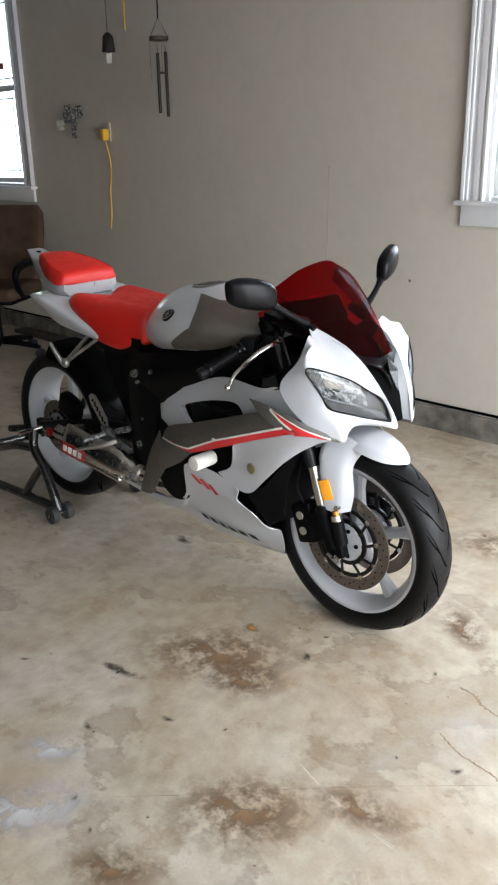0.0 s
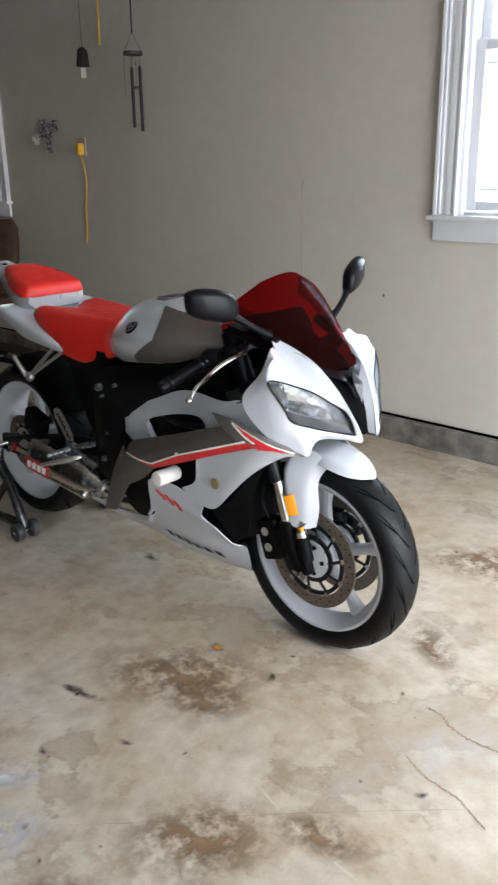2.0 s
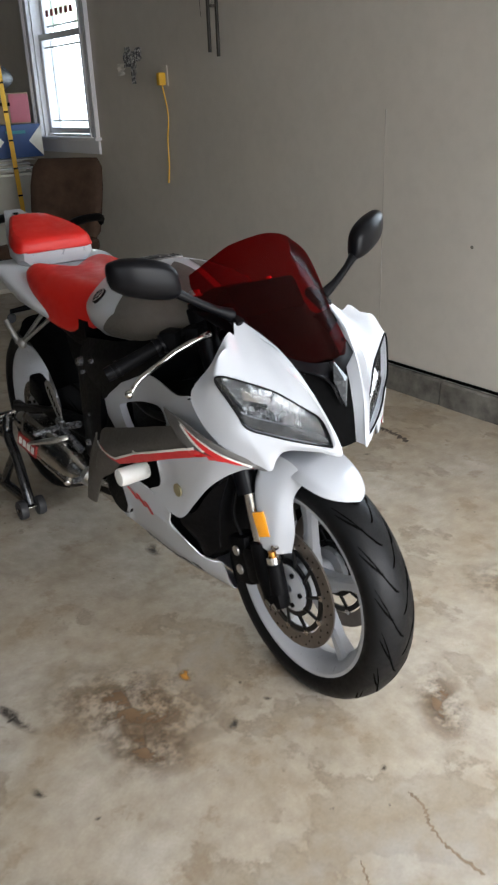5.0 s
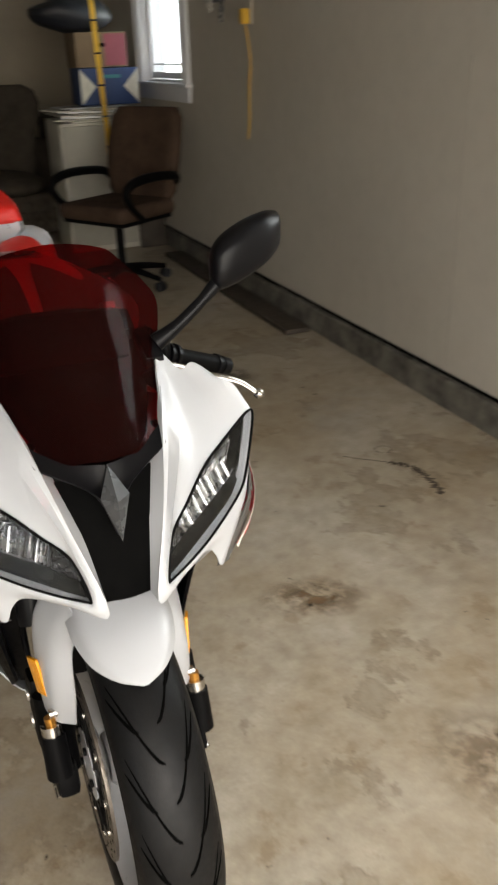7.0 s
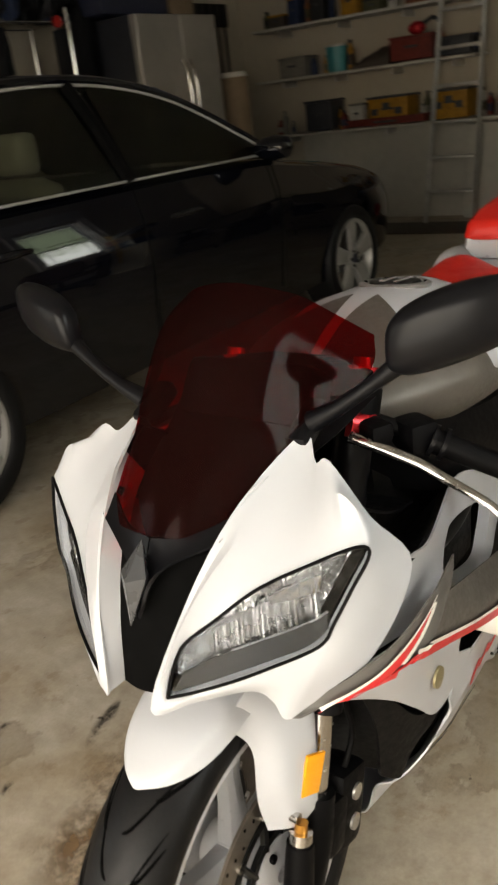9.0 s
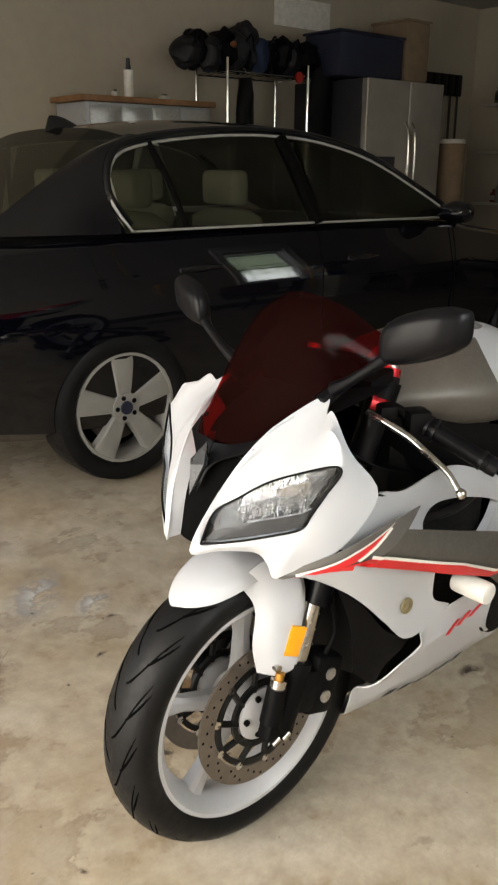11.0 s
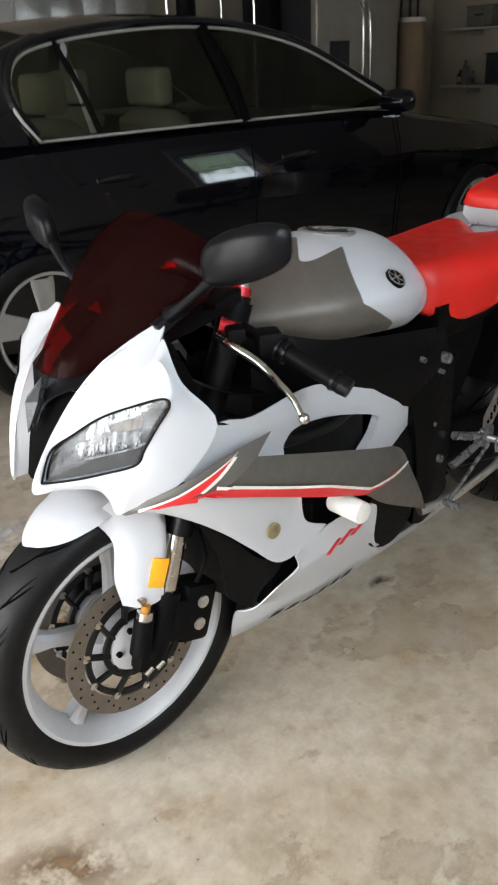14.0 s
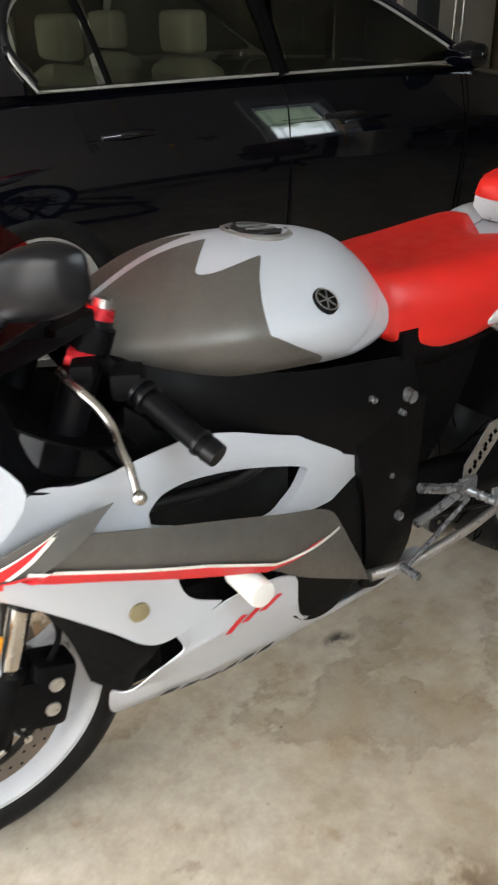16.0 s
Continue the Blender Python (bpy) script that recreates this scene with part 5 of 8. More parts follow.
# --- frame, engine, swingarm
for s in (1, -1):
    bm = B()
    patch(bm, [[(0.06, 0.075, 0.905), (-0.10, 0.145, 0.850), (-0.28, 0.162, 0.803), (-0.44, 0.152, 0.776), (-0.58, 0.128, 0.748)],
               [(0.04, 0.080, 0.850), (-0.10, 0.155, 0.795), (-0.28, 0.175, 0.745), (-0.44, 0.174, 0.706), (-0.57, 0.156, 0.680)],
               [(0.00, 0.075, 0.780), (-0.12, 0.145, 0.720), (-0.29, 0.165, 0.665), (-0.44, 0.165, 0.600), (-0.55, 0.155, 0.60)]], 5, 5, 0.02, s)
    patch(bm, [[(-0.40, 0.165, 0.70), (-0.50, 0.165, 0.69), (-0.60, 0.150, 0.67)], [(-0.43, 0.172, 0.55), (-0.51, 0.175, 0.53), (-0.585, 0.160, 0.52)],
               [(-0.45, 0.170, 0.40), (-0.51, 0.172, 0.38), (-0.58, 0.160, 0.37)], [(-0.46, 0.155, 0.28), (-0.50, 0.155, 0.27), (-0.55, 0.150, 0.28)]], 4, 5, 0.02, s)
    part("frame_spar", bm, FRAME, bike, "black alloy frame spar", smooth=50)
    bm = B()
    for x, y, z, r in ((-0.540, 0.170, 0.690, 0.014), (-0.440, 0.178, 0.715, 0.007), (-0.523, 0.178, 0.444, 0.011), (-0.520, 0.172, 0.664, 0.006), (-0.500, 0.172, 0.54, 0.006)):
        part("frame_bolt", cyl(B(), (x, (y - 0.012) * s, z), (x, (y + 0.006) * s, z), r, r * 0.85, 14), PEWTER, bike)
    bm = B()
    tube(bm, [(-0.48, 0.115 * s, 0.43), (-0.70, 0.130 * s, 0.44), (-0.95, 0.135 * s, 0.40), (-1.20, 0.135 * s, 0.345)], [0.05, 0.05, 0.042, 0.034], 12, 6, 0.6)
    box(bm, (-1.18, 0.135 * s, 0.342), (0.12, 0.03, 0.07), 0.01)
    part("swingarm", bm, FRAME, bike, "black swingarm")
    bm = B()
    lathe(bm, [(0.024, -0.02), (0.024, 0.02), (0.010, 0.02), (0.010, -0.02)], RA + Vector((0, 0.150 * s, 0)), 20)
    part("axle_nut", bm, STEEL, bike)
    bm = cyl(B(), (-1.08, 0.15 * s, 0.36), (-1.08, 0.19 * s, 0.36), 0.012, 0.016, 14)
    part("stand_spool", bm, ENAMEL, bike, "red anodised stand spool")
bm = B()
box(bm, (-0.30, 0, 0.42), (0.38, 0.32, 0.28), 0.05)
engine = part("engine", bm, ENGINE, bike, "dark cast engine cases")
for nm, c, sz, bv in (("cylinder_block", (-0.14, 0, 0.58), (0.30, 0.30, 0.22), 0.03), ("crankcase", (-0.12, 0, 0.34), (0.22, 0.27, 0.22), 0.04), ("sump", (-0.30, 0, 0.25), (0.30, 0.22, 0.10), 0.03),
                      ("airbox", (-0.18, 0, 0.74), (0.36, 0.22, 0.14), 0.04)):
    part(nm, box(B(), c, sz, bv), ENGINE, engine)
for s in (1, -1):
    part("engine_cover", cyl(B(), (-0.33, 0.15 * s, 0.38), (-0.33, 0.185 * s, 0.38), 0.098, 0.085, 32), ENGINE, engine)
    part("engine_cover", cyl(B(), (-0.16, 0.12 * s, 0.38), (-0.16, 0.155 * s, 0.38), 0.062, 0.05, 28), ENGINE, engine)
bm = B()
patch(bm, [[(0.16, -0.15, 0.62), (0.19, 0, 0.62), (0.16, 0.15, 0.62)], [(0.12, -0.155, 0.48), (0.15, 0, 0.48), (0.12, 0.155, 0.48)], [(0.06, -0.14, 0.31), (0.09, 0, 0.31), (0.06, 0.14, 0.31)]], 6, 6, 0.03)
part("radiator", bm, FRAME, bike, "black curved radiator", smooth=50)
for s in (1, -1):
    bm = B()
    patch(bm, [[(0.20, 0.17, 0.585), (0.14, 0.185, 0.53), (0.07, 0.190, 0.45), (0.00, 0.195, 0.425)], [(0.15, 0.165, 0.48), (0.10, 0.175, 0.43), (0.06, 0.180, 0.40), (0.02, 0.190, 0.395)],
               [(0.12, 0.15, 0.36), (0.09, 0.155, 0.33), (0.06, 0.155, 0.31), (0.035, 0.15, 0.33)]], 5, 5, 0.006, s)
    part("radiator_shroud", bm, BLACK, bike, "black radiator shroud", smooth=50)
    bm = tube(B(), [(0.05, 0.16 * s, 0.665), (-0.06, 0.165 * s, 0.652), (-0.16, 0.162 * s, 0.645), (-0.24, 0.16 * s, 0.665)], 0.011, 10, 5)
    part("coolant_pipe", bm, CARRIER, bike)

# --- fork, fender, brakes
for s in (1, -1):
    bm = cyl(B(), (0.018, 0.104 * s, 0.945), (0.190, 0.106 * s, 0.525), 0.0265, n=24)
    leg = part("fork_leg", bm, SATIN, bike, "black upside-down fork leg with chromed slider")
    bm = cyl(B(), (0.192, 0.104 * s, 0.535), (0.244, 0.105 * s, 0.375), 0.0195, n=24)
    part("fork_slider", bm, STEEL, leg)
    bm = B()
    tube(bm, [(0.232, 0.108 * s, 0.415), (0.252, 0.108 * s, 0.350), (0.282, 0.108 * s, 0.292)], [0.027, 0.029, 0.027], 18, 4)
    box(bm, (0.285, 0.108 * s, 0.292), (0.07, 0.036, 0.058), 0.012, rot=(0, -18, 0))
    part("fork_foot", bm, BLACK, leg)
    bm = B()
    cyl(bm, (0.296, 0.118 * s, 0.388), (0.313, 0.118 * s, 0.318), 0.019, 0.021, 18)
    part("axle_clamp", bm, BLACK, leg)
    bm = cyl(B(), (0.291, 0.118 * s, 0.404), (0.296, 0.118 * s, 0.386), 0.0165, 0.0165, 18)
    adj = part("adjuster", bm, STEEL, leg)
    bm = cyl(B(), (0.288, 0.118 * s, 0.416), (0.291, 0.118 * s, 0.404), 0.009, 0.009, 14)
    part("adjuster_screw", bm, BRASS, adj)
    bm = B()
    for dx in (-0.014, 0.012):
        part("pinch_bolt", cyl(B(), (0.283 + dx, 0.124 * s, 0.276), (0.300 + dx, 0.124 * s, 0.268), 0.007, n=10), STEEL, leg)
    bm = B()
    box(bm, (0.182, 0.105 * s, 0.348), (0.075, 0.062, 0.125), 0.014, rot=(0, -18, 0))
    box(bm, (0.222, 0.112 * s, 0.352), (0.05, 0.05, 0.09), 0.012, rot=(0, -18, 0))
    cal = part("brake_caliper", bm, BLACK, leg, "black radial brake caliper")
    bm = B()
    for x, z in ((0.171, 0.372), (0.184, 0.326)):
        part("caliper_plug", cyl(B(), (x, 0.130 * s, z), (x, 0.1395 * s, z), 0.0135, 0.0125, 18), ALLOY, cal)
    tube(bm := B(), [(0.175, 0.118 * s, 0.40), (0.15, 0.125 * s, 0.46), (0.16, 0.12 * s, 0.54), (0.13, 0.10 * s, 0.64)], 0.005, 8, 6)
    part("brake_hose", bm, BLACK, leg)
    bm = B()
    patch(bm, [[(0.345, 0.060, 0.600), (0.316, 0.074, 0.545), (0.326, 0.080, 0.470), (0.318, 0.084, 0.412)],
               [(0.300, 0.070, 0.630), (0.292, 0.098, 0.552), (0.296, 0.109, 0.475), (0.290, 0.111, 0.407)],
               [(0.240, 0.074, 0.634), (0.238, 0.112, 0.566), (0.248, 0.121, 0.480), (0.254, 0.121, 0.414)],
               [(0.212, 0.070, 0.620), (0.222, 0.110, 0.566), (0.238, 0.118, 0.480), (0.246, 0.118, 0.425)]], 5, 5, 0.003, s)
    part("fender_cheek", bm, WHITE, bike, "white fork guard of the front fender", smooth=55)
    bm = box(B(), (0.257, 0.1225 * s, 0.474), (0.031, 0.005, 0.062), 0.0012, rot=(0, -17, -20 * s))
    part("side_reflector", bm, ORANGE, bike, "amber side reflector")
    bm = cyl(B(), (0.292, 0.106 * s, 0.425), (0.292, 0.118 * s, 0.425), 0.0075, n=12)
    part("fender_bolt", bm, STEEL, bike)
bm = B()
rows = []
for ang, r, w in ((59.3, 0.312, 0.003), (60.2, 0.3135, 0.013), (62.0, 0.316, 0.029), (65.0, 0.319, 0.045), (69.0, 0.323, 0.059), (73.5, 0.327, 0.068), (80, 0.332, 0.075), (86, 0.335, 0.076), (100, 0.336, 0.080), (116, 0.330, 0.080), (128, 0.318, 0.074)):
    a = radians(ang)
    ca, sa = math.cos(a), math.sin(a)
    row = []
    for f, drop in ((-1, 0.036), (-0.8, 0.012), (-0.4, 0.003), (0, 0), (0.4, 0.003), (0.8, 0.012), (1, 0.036)):
        q = r - drop * min(1, (w / 0.074) ** 1.3)
        row.append((FA.x + q * ca, w * f, FA.z + q * sa))
    rows.append(row)
patch(bm, rows, 4, 4, 0.003)
part("front_fender", bm, WHITE, bike, "pearl white front fender", smooth=60)

# --- cockpit
bm = B()
box(bm, (0.115, 0, 0.945), (0.07, 0.20, 0.085), 0.02, rot=(0, -35, 0))
part("instrument_pod", bm, BLACK, bike, "black instrument pod")
bm = B()
slab_poly(bm, [(0.085, -0.125, 0.925), (0.10, -0.05, 0.92), (0.10, 0.05, 0.92), (0.085, 0.125, 0.925), (0.03, 0.13, 0.94), (0.0, 0.04, 0.945), (0.0, -0.04, 0.945), (0.03, -0.13, 0.94)], 0.022, 2)
soften(bm, 0.004)
part("top_yoke", bm, BLACK, bike, "black top yoke")
for s in (1, -1):
    bm = cyl(B(), (0.016, 0.104 * s, 0.938), (0.008, 0.104 * s, 0.958), 0.022, 0.021, 20)
    capf = part("fork_cap", bm, ENAMEL, bike, "red anodised fork cap")
    bm = cyl(B(), (0.009, 0.104 * s, 0.956), (0.004, 0.104 * s, 0.970), 0.014, 0.013, 16)
    part("preload_adjuster", bm, ALLOY, capf)
    bm = cyl(B(), (0.034, 0.104 * s, 0.902), (0.021, 0.104 * s, 0.934), 0.031, 0.031, 22)
    part("bar_clamp", bm, BLACK, bike)
    bm = cyl(B(), (0.066, 0.106 * s, 0.900), (0.040, 0.128 * s, 0.888), 0.018, 0.018, 22)
    part("clamp_collar", bm, ENAMEL if s > 0 else BLACK, bike)
    bm = tube(B(), [(0.030, 0.125 * s, 0.893), (0.004, 0.205 * s, 0.860), (-0.032, 0.318 * s, 0.811)], 0.011, 12, 4)
    part("handlebar", bm, FRAME, bike)
    bm = tube(B(), [(0.006, 0.199 * s, 0.863), (-0.012, 0.256 * s, 0.838), (-0.030, 0.310 * s, 0.814)], 0.0168, 16, 4)
    grip = part("grip", bm, BLACK, bike, "black rubber handlebar grip")
    bm = cyl(B(), (-0.030, 0.310 * s, 0.814), (-0.036, 0.326 * s, 0.807), 0.0178, 0.0165, 16)
    part("bar_end", bm, SATIN, grip)
    for f in (0.0, 0.12, 0.90):
        p = Vector((0.006, 0.199 * s, 0.863)).lerp(Vector((-0.030, 0.310 * s, 0.814)), f)
        d = Vector((-0.036, 0.111 * s, -0.049)).normalized() * 0.003
        part("grip_ring", cyl(B(), p - d, p + d, 0.0225 if f < 0.5 else 0.0195, n=20), SATIN, grip)
    bm = B()
    box(bm, (0.012, 0.176 * s, 0.873), (0.045, 0.052, 0.042), 0.010, rot=(0, 0, -30 * s))
    box(bm, (0.060, 0.142 * s, 0.892), (0.034, 0.045, 0.026), 0.008, rot=(0, 0, -30 * s))
    part("switchgear", bm, BLACK, bike)
    bm = tube(B(), [(0.086, 0.120 * s, 0.890), (0.081, 0.166 * s, 0.876), (0.071, 0.205 * s, 0.860), (0.067, 0.237 * s, 0.843), (0.075, 0.272 * s, 0.833), (0.079, 0.304 * s, 0.820), (0.085, 0.332 * s, 0.798)],
              [0.0085, 0.0075, 0.0070, 0.0066, 0.0062, 0.0056, 0.0050], 10, 5, 0.75)
    ball(bm, (0.085, 0.336 * s, 0.795), 0.0095)
    part("clutch_lever" if s > 0 else "brake_lever", bm, STEEL, bike, "polished alloy hand lever")
    # mirrors, each turned a little differently
    mid = Vector((0.1734, 0.2875, 1.0554))
    move, grow, turn = ((-0.021, 0.007, 0.0115), (0.869, 0.939, 0.909), (0.0, -9.0)) if s > 0 else ((-0.015, 0.033, -0.004), (0.80, 0.935, 0.909), (-6.9, -10.8))
    SET = Matrix.Diagonal((1, s, 1, 1)) @ Matrix.Translation(mid + Vector(move)) @ pose(0, 0, 0, turn[0], 0, 0) @ pose(0, 0, 0, 0, 0, turn[1]) @ Matrix.Diagonal((*grow, 1)) @ Matrix.Translation(-mid)
    root = SET @ Vector((0.206, 0.232, 1.014))
    bm = B()
    rings = []
    for y, x, z, hx, hz in ((0.218, 0.203, 1.030, 0.012, 0.018), (0.226, 0.202, 1.033, 0.026, 0.034), (0.246, 0.197, 1.040, 0.034, 0.044), (0.285, 0.186, 1.053, 0.037, 0.047), (0.325, 0.173, 1.065, 0.034, 0.043),
                            (0.346, 0.164, 1.071, 0.029, 0.036), (0.359, 0.159, 1.075, 0.021, 0.028), (0.364, 0.157, 1.076, 0.008, 0.014)):
        ring = []
        y, x = 0.2 + (y - 0.2) * 0.91, x - 0.022 * (y - 0.2) / 0.16
        for k in range(20):
            ca, sa = math.cos(2 * math.pi * k / 20), math.sin(2 * math.pi * k / 20)
            px = 1.2 * hx * (abs(ca) ** 0.85 if ca > 0 else -0.35 * abs(ca) ** 0.85)
            ring.append(SET @ Vector((x + px, y, z + hz * math.copysign(abs(sa) ** 0.62, sa))))
        rings.append(ring)
    cols = [curve(c, 4) for c in zip(*rings)]
    skin(bm, [list(r) for r in zip(*cols)])
    mir = part("mirror", bm, SATIN, bike, "black mirror on a slim stalk", smooth=60)
    foot = Vector((0.186, 0.128 * s, 0.951))
    bm = tube(B(), [foot, foot.lerp(root, 0.33) + Vector((0.004, 0, -0.004)), foot.lerp(root, 0.7) + Vector((0.004, 0, -0.003)), root], [0.014, 0.0095, 0.0085, 0.012], 10, 5)
    box(bm, (0.180, 0.118 * s, 0.944), (0.070, 0.030, 0.024), 0.008, rot=(0, 25, 0))
    part("mirror_stalk", bm, SATIN, mir)
    bm = B()
    ring = [(0.184 - (y - 0.300) * 0.44 - 0.0285, 0.2 + (y - 0.2) * 0.91, z) for y, z in ((0.240, 1.016), (0.285, 1.022), (0.326, 1.040), (0.346, 1.064), (0.332, 1.088), (0.295, 1.086), (0.255, 1.073), (0.236, 1.046))]
    slab_poly(bm, ring, 0.002, 0)
    bmesh.ops.transform(bm, matrix=SET, verts=bm.verts)
    part("mirror_glass", bm, CHROME, mir, smooth=0)
    # black inner panel between cowl and screen
    bm = B()
    patch(bm, [[(0.215, 0.125, 0.930), (0.232, 0.190, 0.880), (0.200, 0.238, 0.800), (0.11, 0.225, 0.776), (-0.05, 0.183, 0.757)],
               [(0.17, 0.10, 0.90), (0.17, 0.15, 0.85), (0.15, 0.18, 0.78), (0.06, 0.17, 0.74), (-0.06, 0.155, 0.72)]], 5, 4, 0.004, s)
    part("cockpit_liner", bm, BLACK, bike, "black cockpit liner", smooth=50)

part("cockpit_floor", patch(B(), [[(0.19, -0.15, 0.855), (0.20, 0, 0.845), (0.19, 0.15, 0.855)], [(0.10, -0.175, 0.800), (0.10, 0, 0.79), (0.10, 0.175, 0.800)],
                                  [(0.0, -0.165, 0.765), (0.0, 0, 0.76), (0.0, 0.165, 0.765)]], 5, 5, 0.004), BLACK, bike, "black cockpit inner panel", smooth=50)

# --- added black block that fills the dark space between frame and rear wheel
bm = B()
rings = []
for z, x0, x1, w in ((0.42, -0.54, -0.72, 0.060), (0.52, -0.55, -0.76, 0.085), (0.64, -0.56, -0.80, 0.100), (0.74, -0.56, -0.82, 0.110), (0.79, -0.56, -0.82, 0.110)):
    rings.append([(x0, -w, z), (x0, w, z), (x1, w * 0.8, z), (x1, -w * 0.8, z)])
skin(bm, rings)
soften(bm, 0.015)
part("gap_filler", bm, BLACK, bike, "black block added to fill the dark gap behind the frame")
# --- foot controls
for s in (1, -1):
    bm = tube(B(), [(-0.78, 0.140 * s, 0.812), (-0.90, 0.195 * s, 0.680)], 0.007, 8, 1)
    tube(bm, [(-0.73, 0.140 * s, 0.795), (-0.90, 0.195 * s, 0.678)], 0.007, 8, 1)
    ball(bm, (-0.905, 0.198 * s, 0.673), 0.020, 1, 0.7, 0.9)
    hang = part("pillion_bracket", bm, ALLOY, bike, "bare alloy pillion footrest bracket")
    bm = tube(B(), [(-0.915, 0.205 * s, 0.676), (-0.955, 0.222 * s, 0.745)], [0.010, 0.008], 10, 1)
    part("pillion_peg", bm, ALLOY, hang)
    bm = B()
    tube(bm, [(-0.575, 0.180 * s, 0.487), (-0.64, 0.186 * s, 0.465), (-0.70, 0.188 * s, 0.450)], 0.011, 8, 4)
    tube(bm, [(-0.570, 0.182 * s, 0.407), (-0.64, 0.186 * s, 0.428), (-0.70, 0.188 * s, 0.450)], 0.010, 8, 4)
    box(bm, (-0.70, 0.188 * s, 0.447), (0.05, 0.016, 0.05), 0.008)
    hang = part("rearset", bm, PEWTER, bike, "bare alloy rearset bracket")
    bm = B()
    slab_poly(bm, [(-0.690, 0.182 * s, 0.458), (-0.716, 0.182 * s, 0.458), (-0.786, 0.182 * s, 0.540), (-0.792, 0.182 * s, 0.566), (-0.776, 0.182 * s, 0.578), (-0.752, 0.182 * s, 0.574), (-0.692, 0.182 * s, 0.500)], 0.004 * s)
    part("heel_guard", bm, ALLOY, hang, "drilled alloy heel guard", smooth=0)
    for k in range(5):
        for j in range(2):
            x, z = -0.713 - 0.0125 * k - 0.012 * (j - 0.5), 0.486 + 0.016 * k + 0.007 * (j - 0.5)
            part("slot", box(B(), (x, 0.186 * s, z), (0.009, 0.0012, 0.012), rot=(0, 35, 0)), HOLE, hang, smooth=0)
    bm = tube(B(), [(-0.695, 0.193 * s, 0.446), (-0.72, 0.228 * s, 0.434), (-0.735, 0.262 * s, 0.428)], 0.0095, 10, 4)
    for k in range(5):
        p = Vector((-0.700, 0.200 * s, 0.4435)).lerp(Vector((-0.735, 0.262 * s, 0.428)), k / 4)
        ball(bm, p, 0.0108, 1, 0.45, 1, 10, 6)
    part("footpeg", bm, PEWTER, hang, "knurled alloy footpeg")
    bm = tube(B(), [(-0.70, 0.196 * s, 0.425), (-0.62, 0.203 * s, 0.385), (-0.52, 0.212 * s, 0.340)], 0.005, 8, 4)
    cyl(bm, (-0.52, 0.202 * s, 0.338), (-0.52, 0.247 * s, 0.338), 0.009, n=12)
    part("foot_lever", bm, PEWTER, hang)
bm = tube(B(), [(-0.46, 0.175, 0.325), (-0.55, 0.200, 0.335), (-0.68, 0.215, 0.365), (-0.76, 0.218, 0.388)], [0.013, 0.011, 0.010, 0.009], 10, 5)
part("side_stand", bm, ALLOY, bike, "folded alloy side stand")
# --- exhaust
bm = tube(B(), [(-0.20, -0.05, 0.24), (-0.33, -0.115, 0.275), (-0.43, -0.165, 0.315), (-0.53, -0.188, 0.340)], 0.026, 18, 6)
ex = part("exhaust", bm, STEEL, bike, "polished steel exhaust with a short trapezoid silencer")
for x in (-0.468, -0.512):
    p = Vector((x, -0.178 - (-0.468 - x) * 0.25, 0.326 - (x + 0.468) * 0.25))
    part("pipe_clamp", cyl(B(), p, p + Vector((-0.016, -0.004, 0.004)), 0.0305, n=24), ALLOY, ex, "bright band clamp")
rings = []
for x, y, z, w, h in ((-0.520, -0.186, 0.338, 0.030, 0.030), (-0.560, -0.196, 0.352, 0.044, 0.046), (-0.585, -0.200, 0.360, 0.050, 0.056), (-0.84, -0.214, 0.392, 0.056, 0.066),
                      (-0.862, -0.215, 0.394, 0.055, 0.065), (-0.885, -0.215, 0.394, 0.044, 0.050), (-0.905, -0.215, 0.394, 0.030, 0.034)):
    rings.append([(x, y - w * 0.95, z - h * 0.55), (x, y - w, z - h * 0.2), (x, y - w * 0.62, z + h * 0.85), (x, y - w * 0.4, z + h), (x, y + w * 0.6, z + h * 0.8), (x, y + w, z - h * 0.3), (x, y + w * 0.3, z - h), (x, y - w * 0.5, z - h * 0.95)])
bm = B()
skin(bm, rings)
soften(bm, 0.004)
can = part("silencer", bm, STEEL, ex, "polished steel silencer")
bm = tube(B(), [(-0.57, -0.242, 0.318), (-0.885, -0.256, 0.357)], 0.0115, 12, 1)
ball(bm, (-0.57, -0.242, 0.318), 0.0135, u=12, v=8)
part("link_rod", bm, STEEL, can)
bm = lathe(B(), [(0.029, -0.03), (0.030, 0.055), (0.026, 0.060), (0.022, 0.055), (0.021, 0.0), (0.001, 0.0), (0.001, -0.03)], (0, 0, 0), 28)
bmesh.ops.transform(bm, matrix=Matrix.Translation((-0.905, -0.215, 0.394)) @ Vector((-0.98, -0.04, 0.12)).to_track_quat("Y", "Z").to_matrix().to_4x4(), verts=bm.verts)
part("silencer_tip", bm, STEEL, can)
strap = [(-0.778, -0.268, 0.384), (-0.71, -0.258, 0.408), (-0.648, -0.232, 0.428), (-0.625, -0.200, 0.435)]
part("hanger_strap", tube(B(), strap, [0.006, 0.008, 0.010, 0.008], 8, 5), ALLOY, can)
